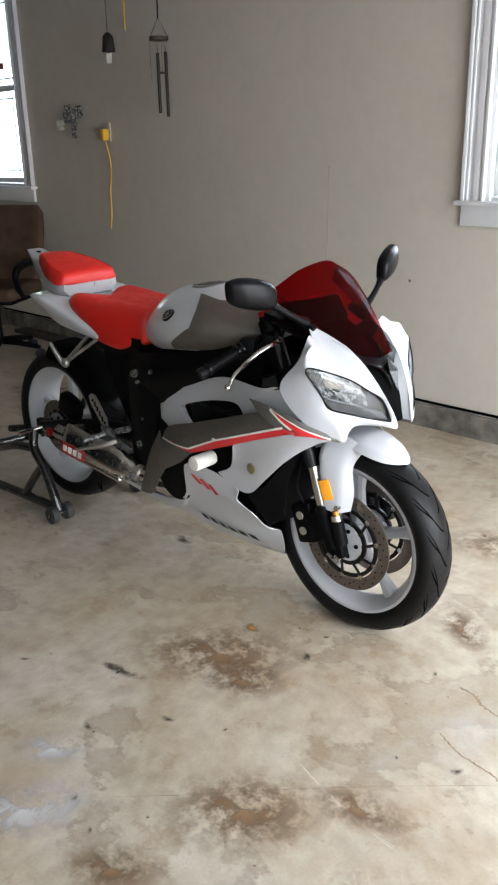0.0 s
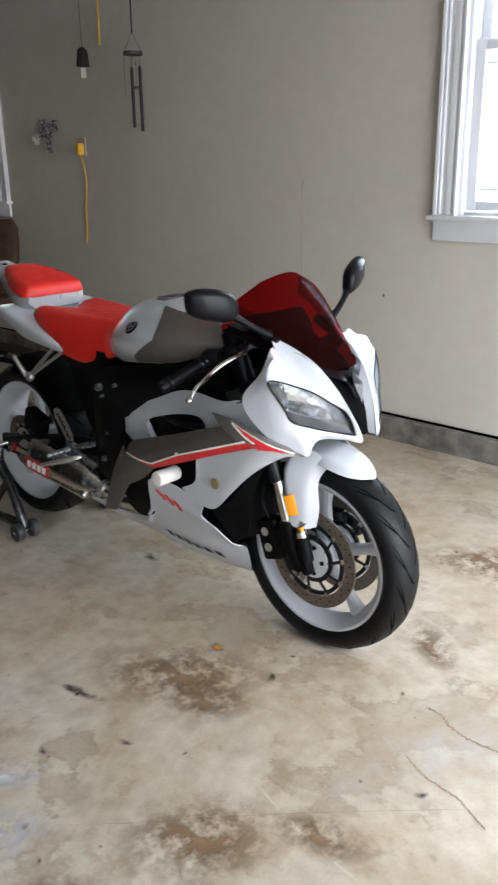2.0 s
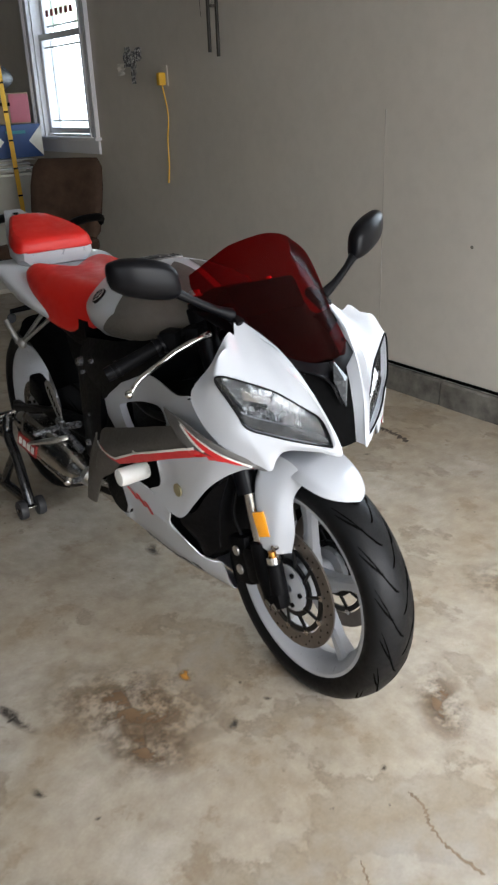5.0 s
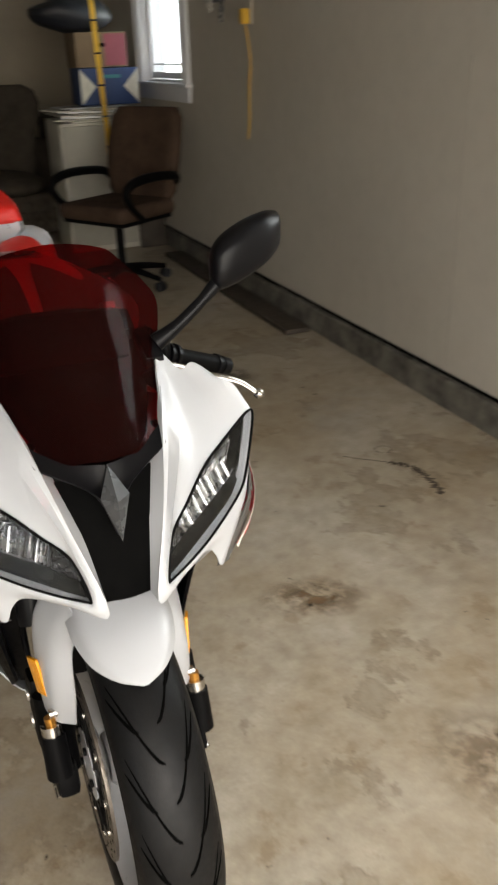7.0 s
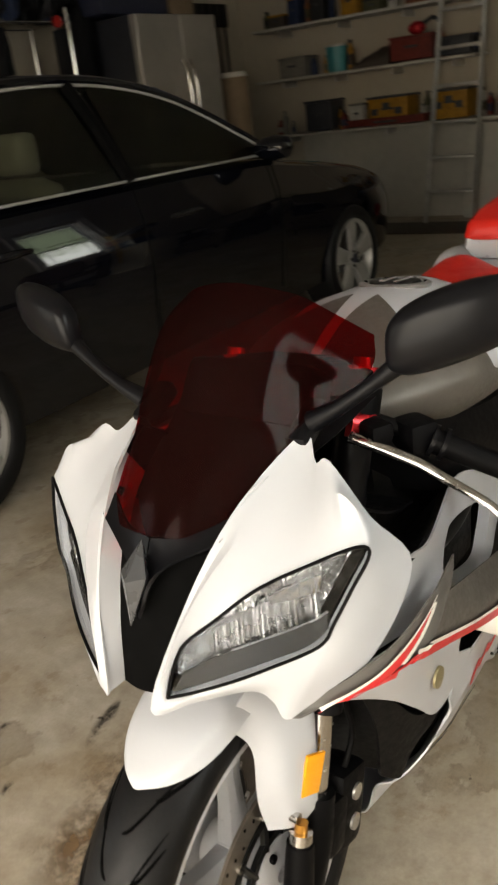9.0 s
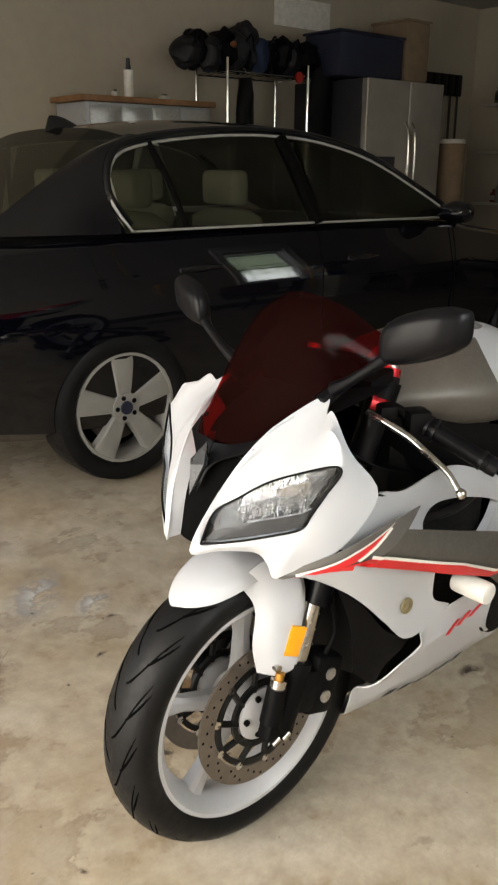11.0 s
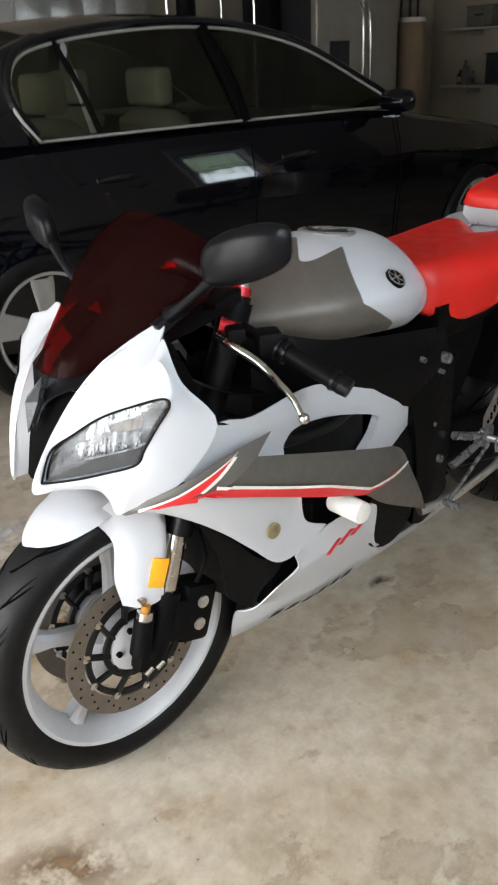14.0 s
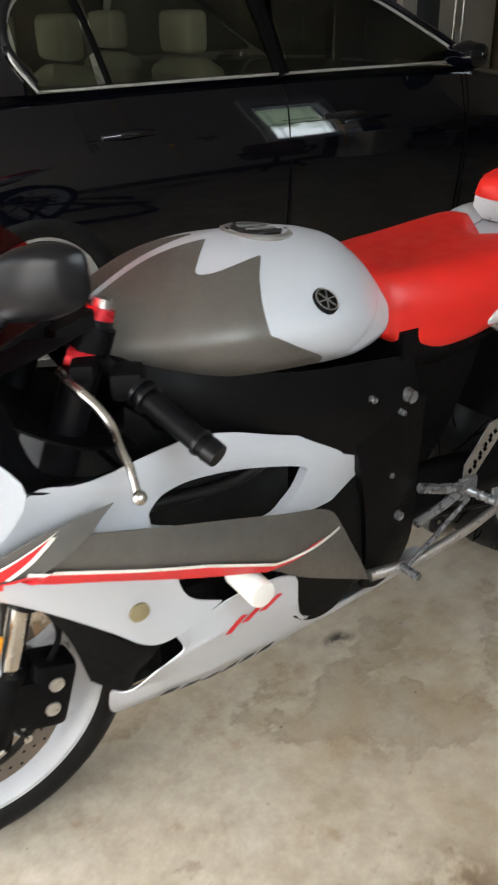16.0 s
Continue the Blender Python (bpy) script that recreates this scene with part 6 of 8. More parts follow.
# maker's plate on the outer flank
A, U = Vector((-0.742, -0.2695, 0.343)), Vector((-0.990, -0.055, 0.125)).normalized()
W = Vector((0.0, 0.20, 0.98)).normalized()
bm = slab_poly(B(), [A, A + U * 0.128, A + U * 0.128 + W * 0.040, A + W * 0.040], 0.003)
tag = part("maker_plate", bm, REDPL, can, "red maker's plate with pale bars", smooth=0)
N = U.cross(W).normalized()
N = N if N.y < 0 else -N
bm = B()
for u0, u1, w0, w1 in [(0.010 + 0.028 * k, 0.030 + 0.028 * k, 0.009, 0.031) for k in range(4)]:
    slab = [A + U * u + W * w + N * 0.0032 for u, w in ((u0, w0), (u1, w0), (u1, w1), (u0, w1))]
    merge(bm, slab_poly(B(), slab, 0.001))
part("plate_bar", bm, PALE, tag, smooth=0)
# --- chain, hugger, rear caliper
for z0, z1 in ((0.45, 0.445), (0.36, 0.235)):
    bm = tube(B(), [(-0.56, 0.100, z0), (-0.86, 0.100, (z0 + z1) / 2), (-1.17, 0.100, z1)], 0.007, 6, 16)
    part("chain_run", bm, CARRIER, bike, "dark drive chain", smooth=0)
bm = B()
rows = []
for ang, r in ((150, 0.335), (120, 0.338), (95, 0.338), (75, 0.335), (50, 0.34), (30, 0.345)):
    a = radians(ang)
    rows.append([(RA.x + (r - d) * math.cos(a), w, RA.z + (r - d) * math.sin(a)) for w, d in ((-0.10, 0.05), (-0.07, 0), (0, -0.008), (0.07, 0), (0.10, 0.05))])
patch(bm, rows[2:], 4, 4, 0.004)
part("rear_hugger", bm, HOLE, bike, "black rear hugger", smooth=50)
bm = box(B(), (-1.03, -0.11, 0.46), (0.11, 0.05, 0.08), 0.015, rot=(0, 20, 0))
part("rear_caliper", bm, BLACK, bike)

# ---------------------------------------------------------------- rear paddock stand
stand = thing("paddock_stand", label="black tubular paddock stand lifting the rear wheel", category="bike stand")
for s in (1, -1):
    bm = tube(B(), [(-1.20, 0.185 * s, 0.345), (-1.19, 0.20 * s, 0.27), (-1.12, 0.205 * s, 0.20), (-1.06, 0.21 * s, 0.10), (-1.035, 0.21 * s, 0.045)], 0.019, 12, 5)
    part("upright", bm, STAND, stand)
    bm = tube(B(), [(-1.13, 0.205 * s, 0.215), (-1.22, 0.21 * s, 0.12), (-1.28, 0.215 * s, 0.045)], 0.017, 12, 4)
    part("brace", bm, STAND, stand)
    bm = tube(B(), [(-1.04, 0.21 * s, 0.05), (-1.28, 0.215 * s, 0.045), (-1.70, 0.23 * s, 0.035), (-1.95, 0.20 * s, 0.035)], 0.019, 12, 5)
    part("skid_rail", bm, STAND, stand)
    bm = tube(B(), [(-1.19, 0.20 * s, 0.27), (-1.32, 0.21 * s, 0.255), (-1.60, 0.20 * s, 0.17), (-1.95, 0.12 * s, 0.10)], 0.018, 12, 5)
    part("handle_tube", bm, STAND, stand)
    for y in (0.178, 0.245):
        bm = lathe(B(), [(0.034, -0.013), (0.036, 0), (0.034, 0.013), (0.022, 0.014), (0.008, 0.010), (0.008, -0.010), (0.022, -0.014)], (-1.03, y * s, 0.036), 24)
        part("castor", bm, CASTER, stand, "grey plastic castor")
    bm = cyl(B(), (-1.03, 0.16 * s, 0.036), (-1.03, 0.262 * s, 0.036), 0.007, n=10)
    part("castor_axle", bm, STEEL, stand)
    bm = cyl(B(), (-1.20, 0.165 * s, 0.345), (-1.20, 0.255 * s, 0.345), 0.010, n=12)
    part("lift_pin", bm, STEEL, stand)
bm = tube(B(), [(-1.95, -0.20, 0.035), (-1.97, 0, 0.035), (-1.95, 0.20, 0.035)], 0.019, 12, 5)
part("cross_tube", bm, STAND, stand)


# ---------------------------------------------------------------- parked car
car = thing("car", (0.015, -2.755, 0), "black four-door saloon car with chrome window trim and alloy wheels", "car")
AXLES = (-0.60, -3.64)


def car_body():
    bm = B()
    rings = []
    for x, w, zb, zl, zt in ((0.50, 0.60, 0.44, 0.84, 0.88), (0.45, 0.78, 0.36, 0.92, 0.98), (0.30, 0.875, 0.30, 0.98, 1.04), (0.0, 0.912, 0.25, 1.005, 1.07), (-0.3, 0.925, 0.20, 1.02, 1.075),
                             (-0.6, 0.932, 0.19, 1.03, 1.065), (-1.2, 0.932, 0.19, 1.035, 1.045), (-2.0, 0.932, 0.19, 1.03, 1.04), (-2.8, 0.927, 0.19, 1.005, 1.02), (-3.15, 0.92, 0.19, 0.965, 1.00),
                             (-3.64, 0.915, 0.20, 0.895, 0.945), (-4.1, 0.88, 0.22, 0.81, 0.86), (-4.4, 0.80, 0.26, 0.73, 0.77), (-4.55, 0.60, 0.32, 0.64, 0.68)):
        w += 0.02
        half = [(w * 0.80, zb), (w * 0.965, zb + 0.07), (w * 0.985, zb + (zl - zb) * 0.35)]
        half += [(w - d, zb + (zl - zb) * g) for d, g in ((0.0, 0.58), (0.002, 0.667), (0.007, 0.726), (0.016, 0.786), (0.028, 0.845), (0.043, 0.905), (0.060, 0.972))]
        half += [(w * 0.885, zl + 0.010), (w * 0.55, zt - 0.012)]
        rings.append([(x, 0, zb)] + [(x, y, z) for y, z in half] + [(x, 0, zt)] + [(x, -y, z) for y, z in reversed(half)])
    cols = [curve(c, 4) for c in zip(*rings)]
    skin(bm, [list(r) for r in zip(*cols)])
    body = part("body", bm, CARPAINT, car, "deep black glossy bodywork", smooth=30)
    cuts = [box(B(), (-1.83, 0, 0.98), (1.85, 1.50, 0.9))]
    for ax in AXLES:
        for s in (1, -1):
            cuts.append(cyl(B(), (ax, 0.66 * s, 0.33), (ax, 1.05 * s, 0.33), 0.362, n=40))
    return cut_with(body, cuts)


body = car_body()
DLO = [(-0.70, 0.880, 1.052), (-0.625, 0.840, 1.19), (-0.70, 0.760, 1.335), (-0.89, 0.700, 1.397), (-1.25, 0.667, 1.438), (-1.60, 0.665, 1.450), (-1.95, 0.690, 1.425), (-2.30, 0.750, 1.335),
       (-2.66, 0.850, 1.150), (-2.86, 0.892, 1.040), (-2.3, 0.897, 1.046), (-1.75, 0.895, 1.050), (-1.2, 0.892, 1.053)]
for s in (1, -1):
    line = [Vector((x, (y + 0.004) * s, z)) for x, y, z in DLO]
    top = curve(line[:10], 5)
    bm = tube(B(), top, 0.0068, 8, 0)
    tube(bm, [line[9], line[10], line[11], line[12], line[0]], 0.0058, 8, 3)
    part("window_trim", bm, CARCHROME, car, "bright chrome window surround")
    rail = [p + Vector((0, -0.020 * s, 0.022)) for p in top]
    part("roof_rail", tube(B(), rail, 0.021, 8, 0), CARPAINT, car)
    for nm, a, b in (("rear_window", -0.66, -0.93), ("rear_door_window", -0.97, -1.72), ("front_door_window", -1.80, -2.80)):
        bm = B()
        rows = []
        for i in range(9):
            x = a + (b - a) * i / 8
            zt = float(np.interp(-x, [-p.x for p in top[4:]], [p.z for p in top[4:]]))
            yt = float(np.interp(-x, [-p.x for p in top[4:]], [p.y for p in top[4:]]))
            zb, yb = 1.045, 0.893 * s
            rows.append([(x, yb, zb), (x, (yb + yt) / 2 + 0.008 * s, (zb + zt) / 2), (x, yt, max(zt, zb + 0.012))])
        patch(bm, rows, 3, 2, 0.004)
        part(nm, bm, CARGLASS, car, "tinted side glass", smooth=60).visible_shadow = False
    bm = tube(B(), [(-1.76, 0.888 * s, 1.04), (-1.73, 0.79 * s, 1.26), (-1.70, 0.672 * s, 1.44)], 0.034, 8, 4)
    part("centre_pillar", bm, HOLE, car)
    bm = tube(B(), [(-0.985, 0.884 * s, 1.04), (-0.95, 0.80 * s, 1.24), (-0.915, 0.700 * s, 1.405)], 0.013, 8, 4)
    part("quarter_divider", bm, HOLE, car)
    bm = B()
    patch(bm, [[(-0.68, 0.876, 1.045), (-0.61, 0.838, 1.20), (-0.69, 0.762, 1.352), (-0.88, 0.690, 1.428)], [(-0.40, 0.865, 1.05), (-0.46, 0.80, 1.22), (-0.62, 0.735, 1.36), (-0.86, 0.672, 1.438)],
               [(-0.06, 0.800, 1.055), (-0.34, 0.735, 1.22), (-0.60, 0.685, 1.355), (-0.84, 0.650, 1.440)]], 5, 4, 0.01, s)
    part("rear_pillar", bm, CARPAINT, car, smooth=60)
    bm = tube(B(), [(-2.22, 0.70 * s, 1.385), (-2.60, 0.785 * s, 1.20), (-2.96, 0.835 * s, 1.01)], 0.032, 8, 4)
    part("front_pillar", bm, CARPAINT, car)
    for x, z in ((-1.02, 0.885), (-2.07, 0.868)):
        bm = tube(B(), [(x + 0.11, 0.930 * s, z), (x, 0.955 * s, z + 0.006), (x - 0.11, 0.930 * s, z)], [0.010, 0.016, 0.010], 10, 6)
        part("door_handle", bm, CARPAINT, car)
    bm = box(B(), (-3.12, 0.922 * s, 0.70), (0.075, 0.012, 0.022), 0.004)
    part("side_repeater", bm, LENS if s < 0 else ALLOY, car, "small clear side repeater")
    for x, z0 in ((-1.76, 0.34), (-2.84, 0.34)):
        bm = B()
        pts = [(x, 0.935 * s, z0), (x, 0.9525 * s, 0.60), (x, 0.9485 * s, 0.76), (x - 0.005, 0.936 * s, 0.86), (x - 0.01, 0.910 * s, 0.95), (x - 0.01, 0.893 * s, 1.01)]
        tube(bm, pts, 0.003, 5, 4)
        part("door_gap", bm, HOLE, car)
    bm = B()
    rings = []
    for y, hx, hz in ((0.90, 0.03, 0.02), (0.94, 0.07, 0.045), (1.02, 0.08, 0.062), (1.09, 0.06, 0.05), (1.115, 0.02, 0.02)):
        rings.append([(-2.72 + hx * math.cos(a), y * s, 1.075 + hz * math.sin(a)) for a in (2 * math.pi * k / 16 for k in range(16))])
    skin(bm, rings)
    part("door_mirror", bm, CARPAINT, car)
    bm = box(B(), (0.40, 0.76 * s, 0.82), (0.14, 0.20, 0.16), 0.03, rot=(0, 0, 30 * s))
    part("tail_lamp", bm, REDLAMP, car)
    bm = box(B(), (-4.36, 0.66 * s, 0.62), (0.20, 0.24, 0.10), 0.03, rot=(0, 0, -28 * s))
    part("headlamp", bm, STEEL, car)
bm = B()
rows = []
for x, ye, ze, zc in ((-0.82, 0.650, 1.432, 1.478), (-1.2, 0.668, 1.460, 1.522), (-1.6, 0.670, 1.466, 1.532), (-1.95, 0.692, 1.442, 1.512), (-2.22, 0.715, 1.388, 1.452)):
    rows.append([(x, -ye, ze), (x, -ye * 0.6, zc - 0.014), (x, 0, zc), (x, ye * 0.6, zc - 0.014), (x, ye, ze)])
patch(bm, rows, 4, 4, 0.012)
part("roof", bm, CARPAINT, car, smooth=60)
for nm, ends in (("rear_screen", ((-0.82, 0.650, 1.432, 1.478), (-0.48, 0.71, 1.265, 1.300), (-0.08, 0.79, 1.062, 1.085))), ("front_screen", ((-2.22, 0.700, 1.388, 1.452), (-2.60, 0.76, 1.215, 1.262), (-2.98, 0.82, 1.005, 1.030)))):
    rows = [[(x, -ye, ze), (x, -ye * 0.6, zc - 0.012), (x, 0, zc), (x, ye * 0.6, zc - 0.012), (x, ye, ze)] for x, ye, ze, zc in ends]
    part(nm, patch(B(), rows, 4, 5, 0.005), CARGLASS, car, smooth=60).visible_shadow = False
bm = B()
rings = []
for z, x0, x1, w in ((1.462, -0.80, -1.00, 0.034), (1.495, -0.81, -0.965, 0.026), (1.525, -0.815, -0.90, 0.014), (1.535, -0.82, -0.86, 0.006)):
    rings.append(curve([(x0, -w * 0.8, z), (x0, w * 0.8, z), ((x0 + x1) / 2, w, z), (x1, 0, z), ((x0 + x1) / 2, -w, z)], 3, closed=True))
skin(bm, rings)
part("antenna_fin", bm, CARPAINT, car)
for x in (-1.02, -1.60):
    for y in (-0.38, 0.38):
        bm = B()
        rings = []
        for z, dx, w, t in ((0.56, 0.12, 0.24, 0.07), (0.75, 0.06, 0.26, 0.08), (0.95, 0.0, 0.255, 0.075), (1.06, -0.03 + 0.03, 0.21, 0.06), (1.10, 0.0, 0.13, 0.035)):
            rings.append(curve([(x - dx - t, y - w, z), (x - dx - t * 1.2, y, z), (x - dx - t, y + w, z), (x - dx + t, y + w, z), (x - dx + t, y, z), (x - dx + t, y - w, z)], 3, closed=True))
        skin(bm, rings)
        st = part("car_seat", bm, LEATHER, car, "pale grey-green leather car seat", smooth=60)
        bm = box(B(), (x + 0.01, y, 1.205), (0.11, 0.28, 0.17), 0.045, segs=4)
        part("headrest", bm, LEATHER, st, smooth=60)
part("dashboard", box(B(), (-2.60, 0, 0.92), (0.40, 1.44, 0.20), 0.06, segs=3), CARTRIM, car)


def car_wheel(x, s):
    c = Vector((x, 0.845 * s, 0.328))
    bm = B()
    lathe(bm, [(0.228, -0.10), (0.240, -0.10), (0.240, 0.10), (0.228, 0.10), (0.212, 0.06), (0.205, 0.0), (0.212, -0.06)], c, 64)
    f = 0.086 * s
    spokes = []
    for k in range(5):
        a = 2 * math.pi * k / 5 + 0.26
        d, q = Vector((math.cos(a), 0, math.sin(a))), Vector((-math.sin(a), 0, math.cos(a)))
        rings = []
        for r, w, dy, dip in ((0.040, 0.036, 0.0, 0.0), (0.075, 0.040, 0.008, 0.0015), (0.120, 0.047, 0.013, 0.0025), (0.165, 0.055, 0.015, 0.0025), (0.205, 0.063, 0.013, 0.0015), (0.237, 0.072, 0.010, 0.0)):
            p = c + d * r + Vector((0, f + dy * s, 0))
            e = Vector((0, s, 0))
            rings.append([p + q * w * 0.30 - e * dip, p - q * w * 0.30 - e * dip, p - q * w * 0.74, p - q * w * 0.86 - e * 0.004, p - q * w - e * 0.034, p + q * w - e * 0.034, p + q * w * 0.86 - e * 0.004, p + q * w * 0.74])
        spokes.append(skin_of(rings))
    cyl(bm, c + Vector((0, f - 0.03 * s, 0)), c + Vector((0, f + 0.010 * s, 0)), 0.075, 0.064, 32)
    w = part("wheel", bm, CARWHEEL, car, "silver alloy wheel with five broad spokes", smooth=30)
    for bm in spokes:
        part("spoke", bm, CARWHEEL, w)
    bm = B()
    lathe(bm, [(0.236, -0.085), (0.256, -0.105), (0.290, -0.112), (0.318, -0.10), (0.327, -0.06), (0.327, 0.06), (0.318, 0.10), (0.290, 0.112), (0.256, 0.105), (0.236, 0.085)], c, 64)
    part("tyre", bm, RUBBER, w, "black road tyre", smooth=50)
    bm = B()
    lathe(bm, [(0.16, -0.01), (0.16, 0.01), (0.06, 0.01), (0.06, -0.01)], c + Vector((0, 0.01 * s, 0)), 40)
    part("brake_disc", bm, DISC, w)
    # Black disc added behind the spokes so the openings read as shade.
    part("dark_backing", cyl(B(), c - Vector((0, 0.06 * s, 0)), c - Vector((0, 0.02 * s, 0)), 0.203, n=40), HOLE, w)
    bm = cyl(B(), c + Vector((0, f + 0.010 * s, 0)), c + Vector((0, f + 0.016 * s, 0)), 0.030, 0.028, 24)
    part("hub_cap", bm, BLUEBIN, w)
    for k in range(5):
        a = 2 * math.pi * k / 5
        p = c + Vector((math.cos(a) * 0.046, f + 0.008 * s, math.sin(a) * 0.046))
        part("wheel_bolt", cyl(B(), p, p + Vector((0, 0.006 * s, 0)), 0.0105, n=10), BLACK, w)
    # Flat half-disc whose black stands for the shade inside the wheel arch.
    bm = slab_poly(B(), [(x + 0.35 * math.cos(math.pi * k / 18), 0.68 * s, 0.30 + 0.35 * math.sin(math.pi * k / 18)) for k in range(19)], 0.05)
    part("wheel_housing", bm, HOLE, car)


for ax in AXLES:
    for s in (1, -1):
        car_wheel(ax, s)


# ---------------------------------------------------------------- on the side wall
chime = thing("wind_chime", label="dark bronze wind chime hanging on a cord", category="wind chime")
CX, CY = -2.395, 1.605
part("cord", tube(B(), [(CX, CY, CZ), (CX + 0.004, CY, 2.45), (CX, CY, 2.105)], 0.004, 6, 3), IRON, chime)
part("hanger", tube(B(), [(CX - 0.04, CY - 0.03, 2.010), (CX, CY, 2.11), (CX + 0.04, CY + 0.03, 2.010)], 0.0018, 5, 0), IRON, chime)
part("top_disc", cyl(B(), (CX, CY, 1.990), (CX, CY, 2.010), 0.056, 0.056, 24), BOARD, chime)
for x, y, top, foot in ((CX - 0.008, CY - 0.008, 1.925, 1.600), (CX + 0.028, CY + 0.022, 1.930, 1.578)):
    ch = part("chime_tube", cyl(B(), (x, y, top), (x, y, foot), 0.0098, n=14), BRONZE, chime)
    for dx in (-0.012, 0.012):
        part("thread", cyl(B(), (x + dx, y, 1.990), (x, y, top - 0.004), 0.001, n=5), IRON, ch)
part("loose_thread", tube(B(), [(CX - 0.040, CY - 0.034, 1.990), (CX - 0.043, CY - 0.036, 1.88), (CX - 0.038, CY - 0.034, 1.77)], 0.0012, 5, 4), IRON, chime)
part("clapper", cyl(B(), (CX + 0.01, CY + 0.008, 1.812), (CX + 0.01, CY + 0.008, 1.824), 0.018, 0.018, 16), BOARD, chime)
part("clapper_thread", cyl(B(), (CX + 0.01, CY + 0.008, 1.990), (CX + 0.01, CY + 0.008, 1.824), 0.001, n=5), IRON, chime)

bell = thing("hanging_bell", label="small bronze bell with a pale wind tag on a string", category="bell")
bx, by = -2.87, 1.60
bm = lathe(B(), [(0.040, -0.055), (0.043, -0.060), (0.036, -0.02), (0.032, 0.025), (0.015, 0.045), (0.001, 0.048), (0.001, 0.042), (0.028, 0.02), (0.034, -0.055)], (0, 0, 0), 24)
bmesh.ops.transform(bm, matrix=Matrix.Translation((bx, by, 2.030)) @ pose(0, 0, 0, 90, 0, 0), verts=bm.verts)
part("bell_cup", bm, BRONZE, bell)
part("string", cyl(B(), (bx, by, 2.065), (bx, by, CZ), 0.002, n=5), IRON, bell)
part("wind_tag", box(B(), (bx, by, 1.932), (0.034, 0.002, 0.055), rot=(0, 0, 25)), PAPER, bell)
part("tag_string", cyl(B(), (bx, by, 2.03), (bx, by, 1.955), 0.0012, n=5), IRON, bell)

# yellow extension lead plugged into the wall
lead = thing("extension_cord", label="yellow extension cord plugged into the wall outlet", category="cord")
part("outlet_plate", box(B(), (-3.15, WY - 0.004, 1.512), (0.075, 0.008, 0.115), 0.003), WALL, lead)
part("plug", box(B(), (-3.14, WY - 0.035, 1.495), (0.040, 0.050, 0.075), 0.012), YELLOW, lead, "yellow three-way plug")
part("cable", tube(B(), [(-3.14, WY - 0.03, 1.46), (-3.115, WY - 0.018, 1.29), (-3.150, WY - 0.012, 1.14), (-3.155, WY - 0.012, 0.99), (-3.178, WY - 0.012, 0.882)], 0.0048, 8, 6), YELLOW, lead)
part("upper_cable", tube(B(), [(-2.83, WY - 0.02, CZ), (-2.86, WY - 0.02, 2.4), (-2.87, WY - 0.02, 2.10)], 0.005, 6, 4), YELLOW, lead)

random.seed(11)
for k, (dx, dz, w, h, rz) in enumerate(((-0.10, -0.03, 0.10, 0.07, 12), (-0.02, 0.04, 0.09, 0.12, -8), (0.03, -0.06, 0.07, 0.12, 15), (0.09, 0.05, 0.08, 0.08, -20), (0.05, 0.02, 0.05, 0.10, 5))):
    bm = B()
    n = 5
    V = [[bm.verts.new((-3.545 + dx * 1.25 + w * (i / n - 0.5), WY - 0.012 - 0.018 * random.random(), 1.60 + dz + h * (j / n - 0.5))) for i in range(n + 1)] for j in range(n + 1)]
    for j in range(n):
        for i in range(n):
            bm.faces.new((V[j][i], V[j][i + 1], V[j + 1][i + 1], V[j + 1][i]))
    thicken(bm, 0.0008)
    note = tagged(part("paper_note", bm, PAPER if k == 0 else PRINT, None, smooth=0), "crumpled printed paper note pinned to the taupe wall", "paper", "notes on the wall")
scratch = B()
tube(scratch, [(-1.243, WY - 0.0012, 1.30), (-1.248, WY - 0.0012, 1.18), (-1.251, WY - 0.0012, 0.62), (-1.253, WY - 0.0012, 0.13)], [0.0030, 0.0008, 0.0015, 0.0008], 5, 5)
tagged(part("wall_scuff", scratch, SCUFF), "thin dark vertical scuff on the wall paint", "scuff")
tagged(part("wall_scuff", cyl(B(), (-0.712, WY - 0.002, 0.744), (-0.712, WY + 0.001, 0.744), 0.008, n=10), KERB), "small dark nail hole in the wall paint", "scuff")

# red lettering on the far window, as plain bars
for k in range(6):
    tagged(part("window_mark", box(B(), (-4.98 + 0.085 * k, WY + 0.089, 2.02), (0.05, 0.002, 0.045)), REDPL, None, smooth=0), "small red sticker bar on the window pane", "sticker", "stickers on the pane")

# ---------------------------------------------------------------- floor clutter
board = tagged(part("floor_board", box(B(), (-3.36, 1.645, 0.014), (2.05, 0.135, 0.026), 0.003, rot=(0, 0, -0.6)), BOARD), "dark stained plank lying along the wall foot", "plank")
STAINB = stain("brown_oil_stain", (0.19, 0.12, 0.062), 0.95, 15.0)
STAIND = stain("dark_rubber_mark", (0.06, 0.05, 0.04), 1.1, 11.0)
STAINP = stain("pale_dried_spill", (0.52, 0.52, 0.525), 0.95, 13.0)
STAINO = stain("orange_drip", (0.42, 0.20, 0.03), 1.6, 14.0)


def mark(name, x, y, sx, sy, turn, mat, label, z=0.0012):
    bm = B()
    n = 28
    bm.faces.new([bm.verts.new((math.cos(2 * math.pi * k / n) * sx, math.sin(2 * math.pi * k / n) * sy, 0)) for k in range(n)])
    ob = part(name, bm, mat, None, smooth=0)
    ob.matrix_world = pose(x, y, z, 0, 0, turn)
    return tagged(ob, label, "stain", "stains on the slab")


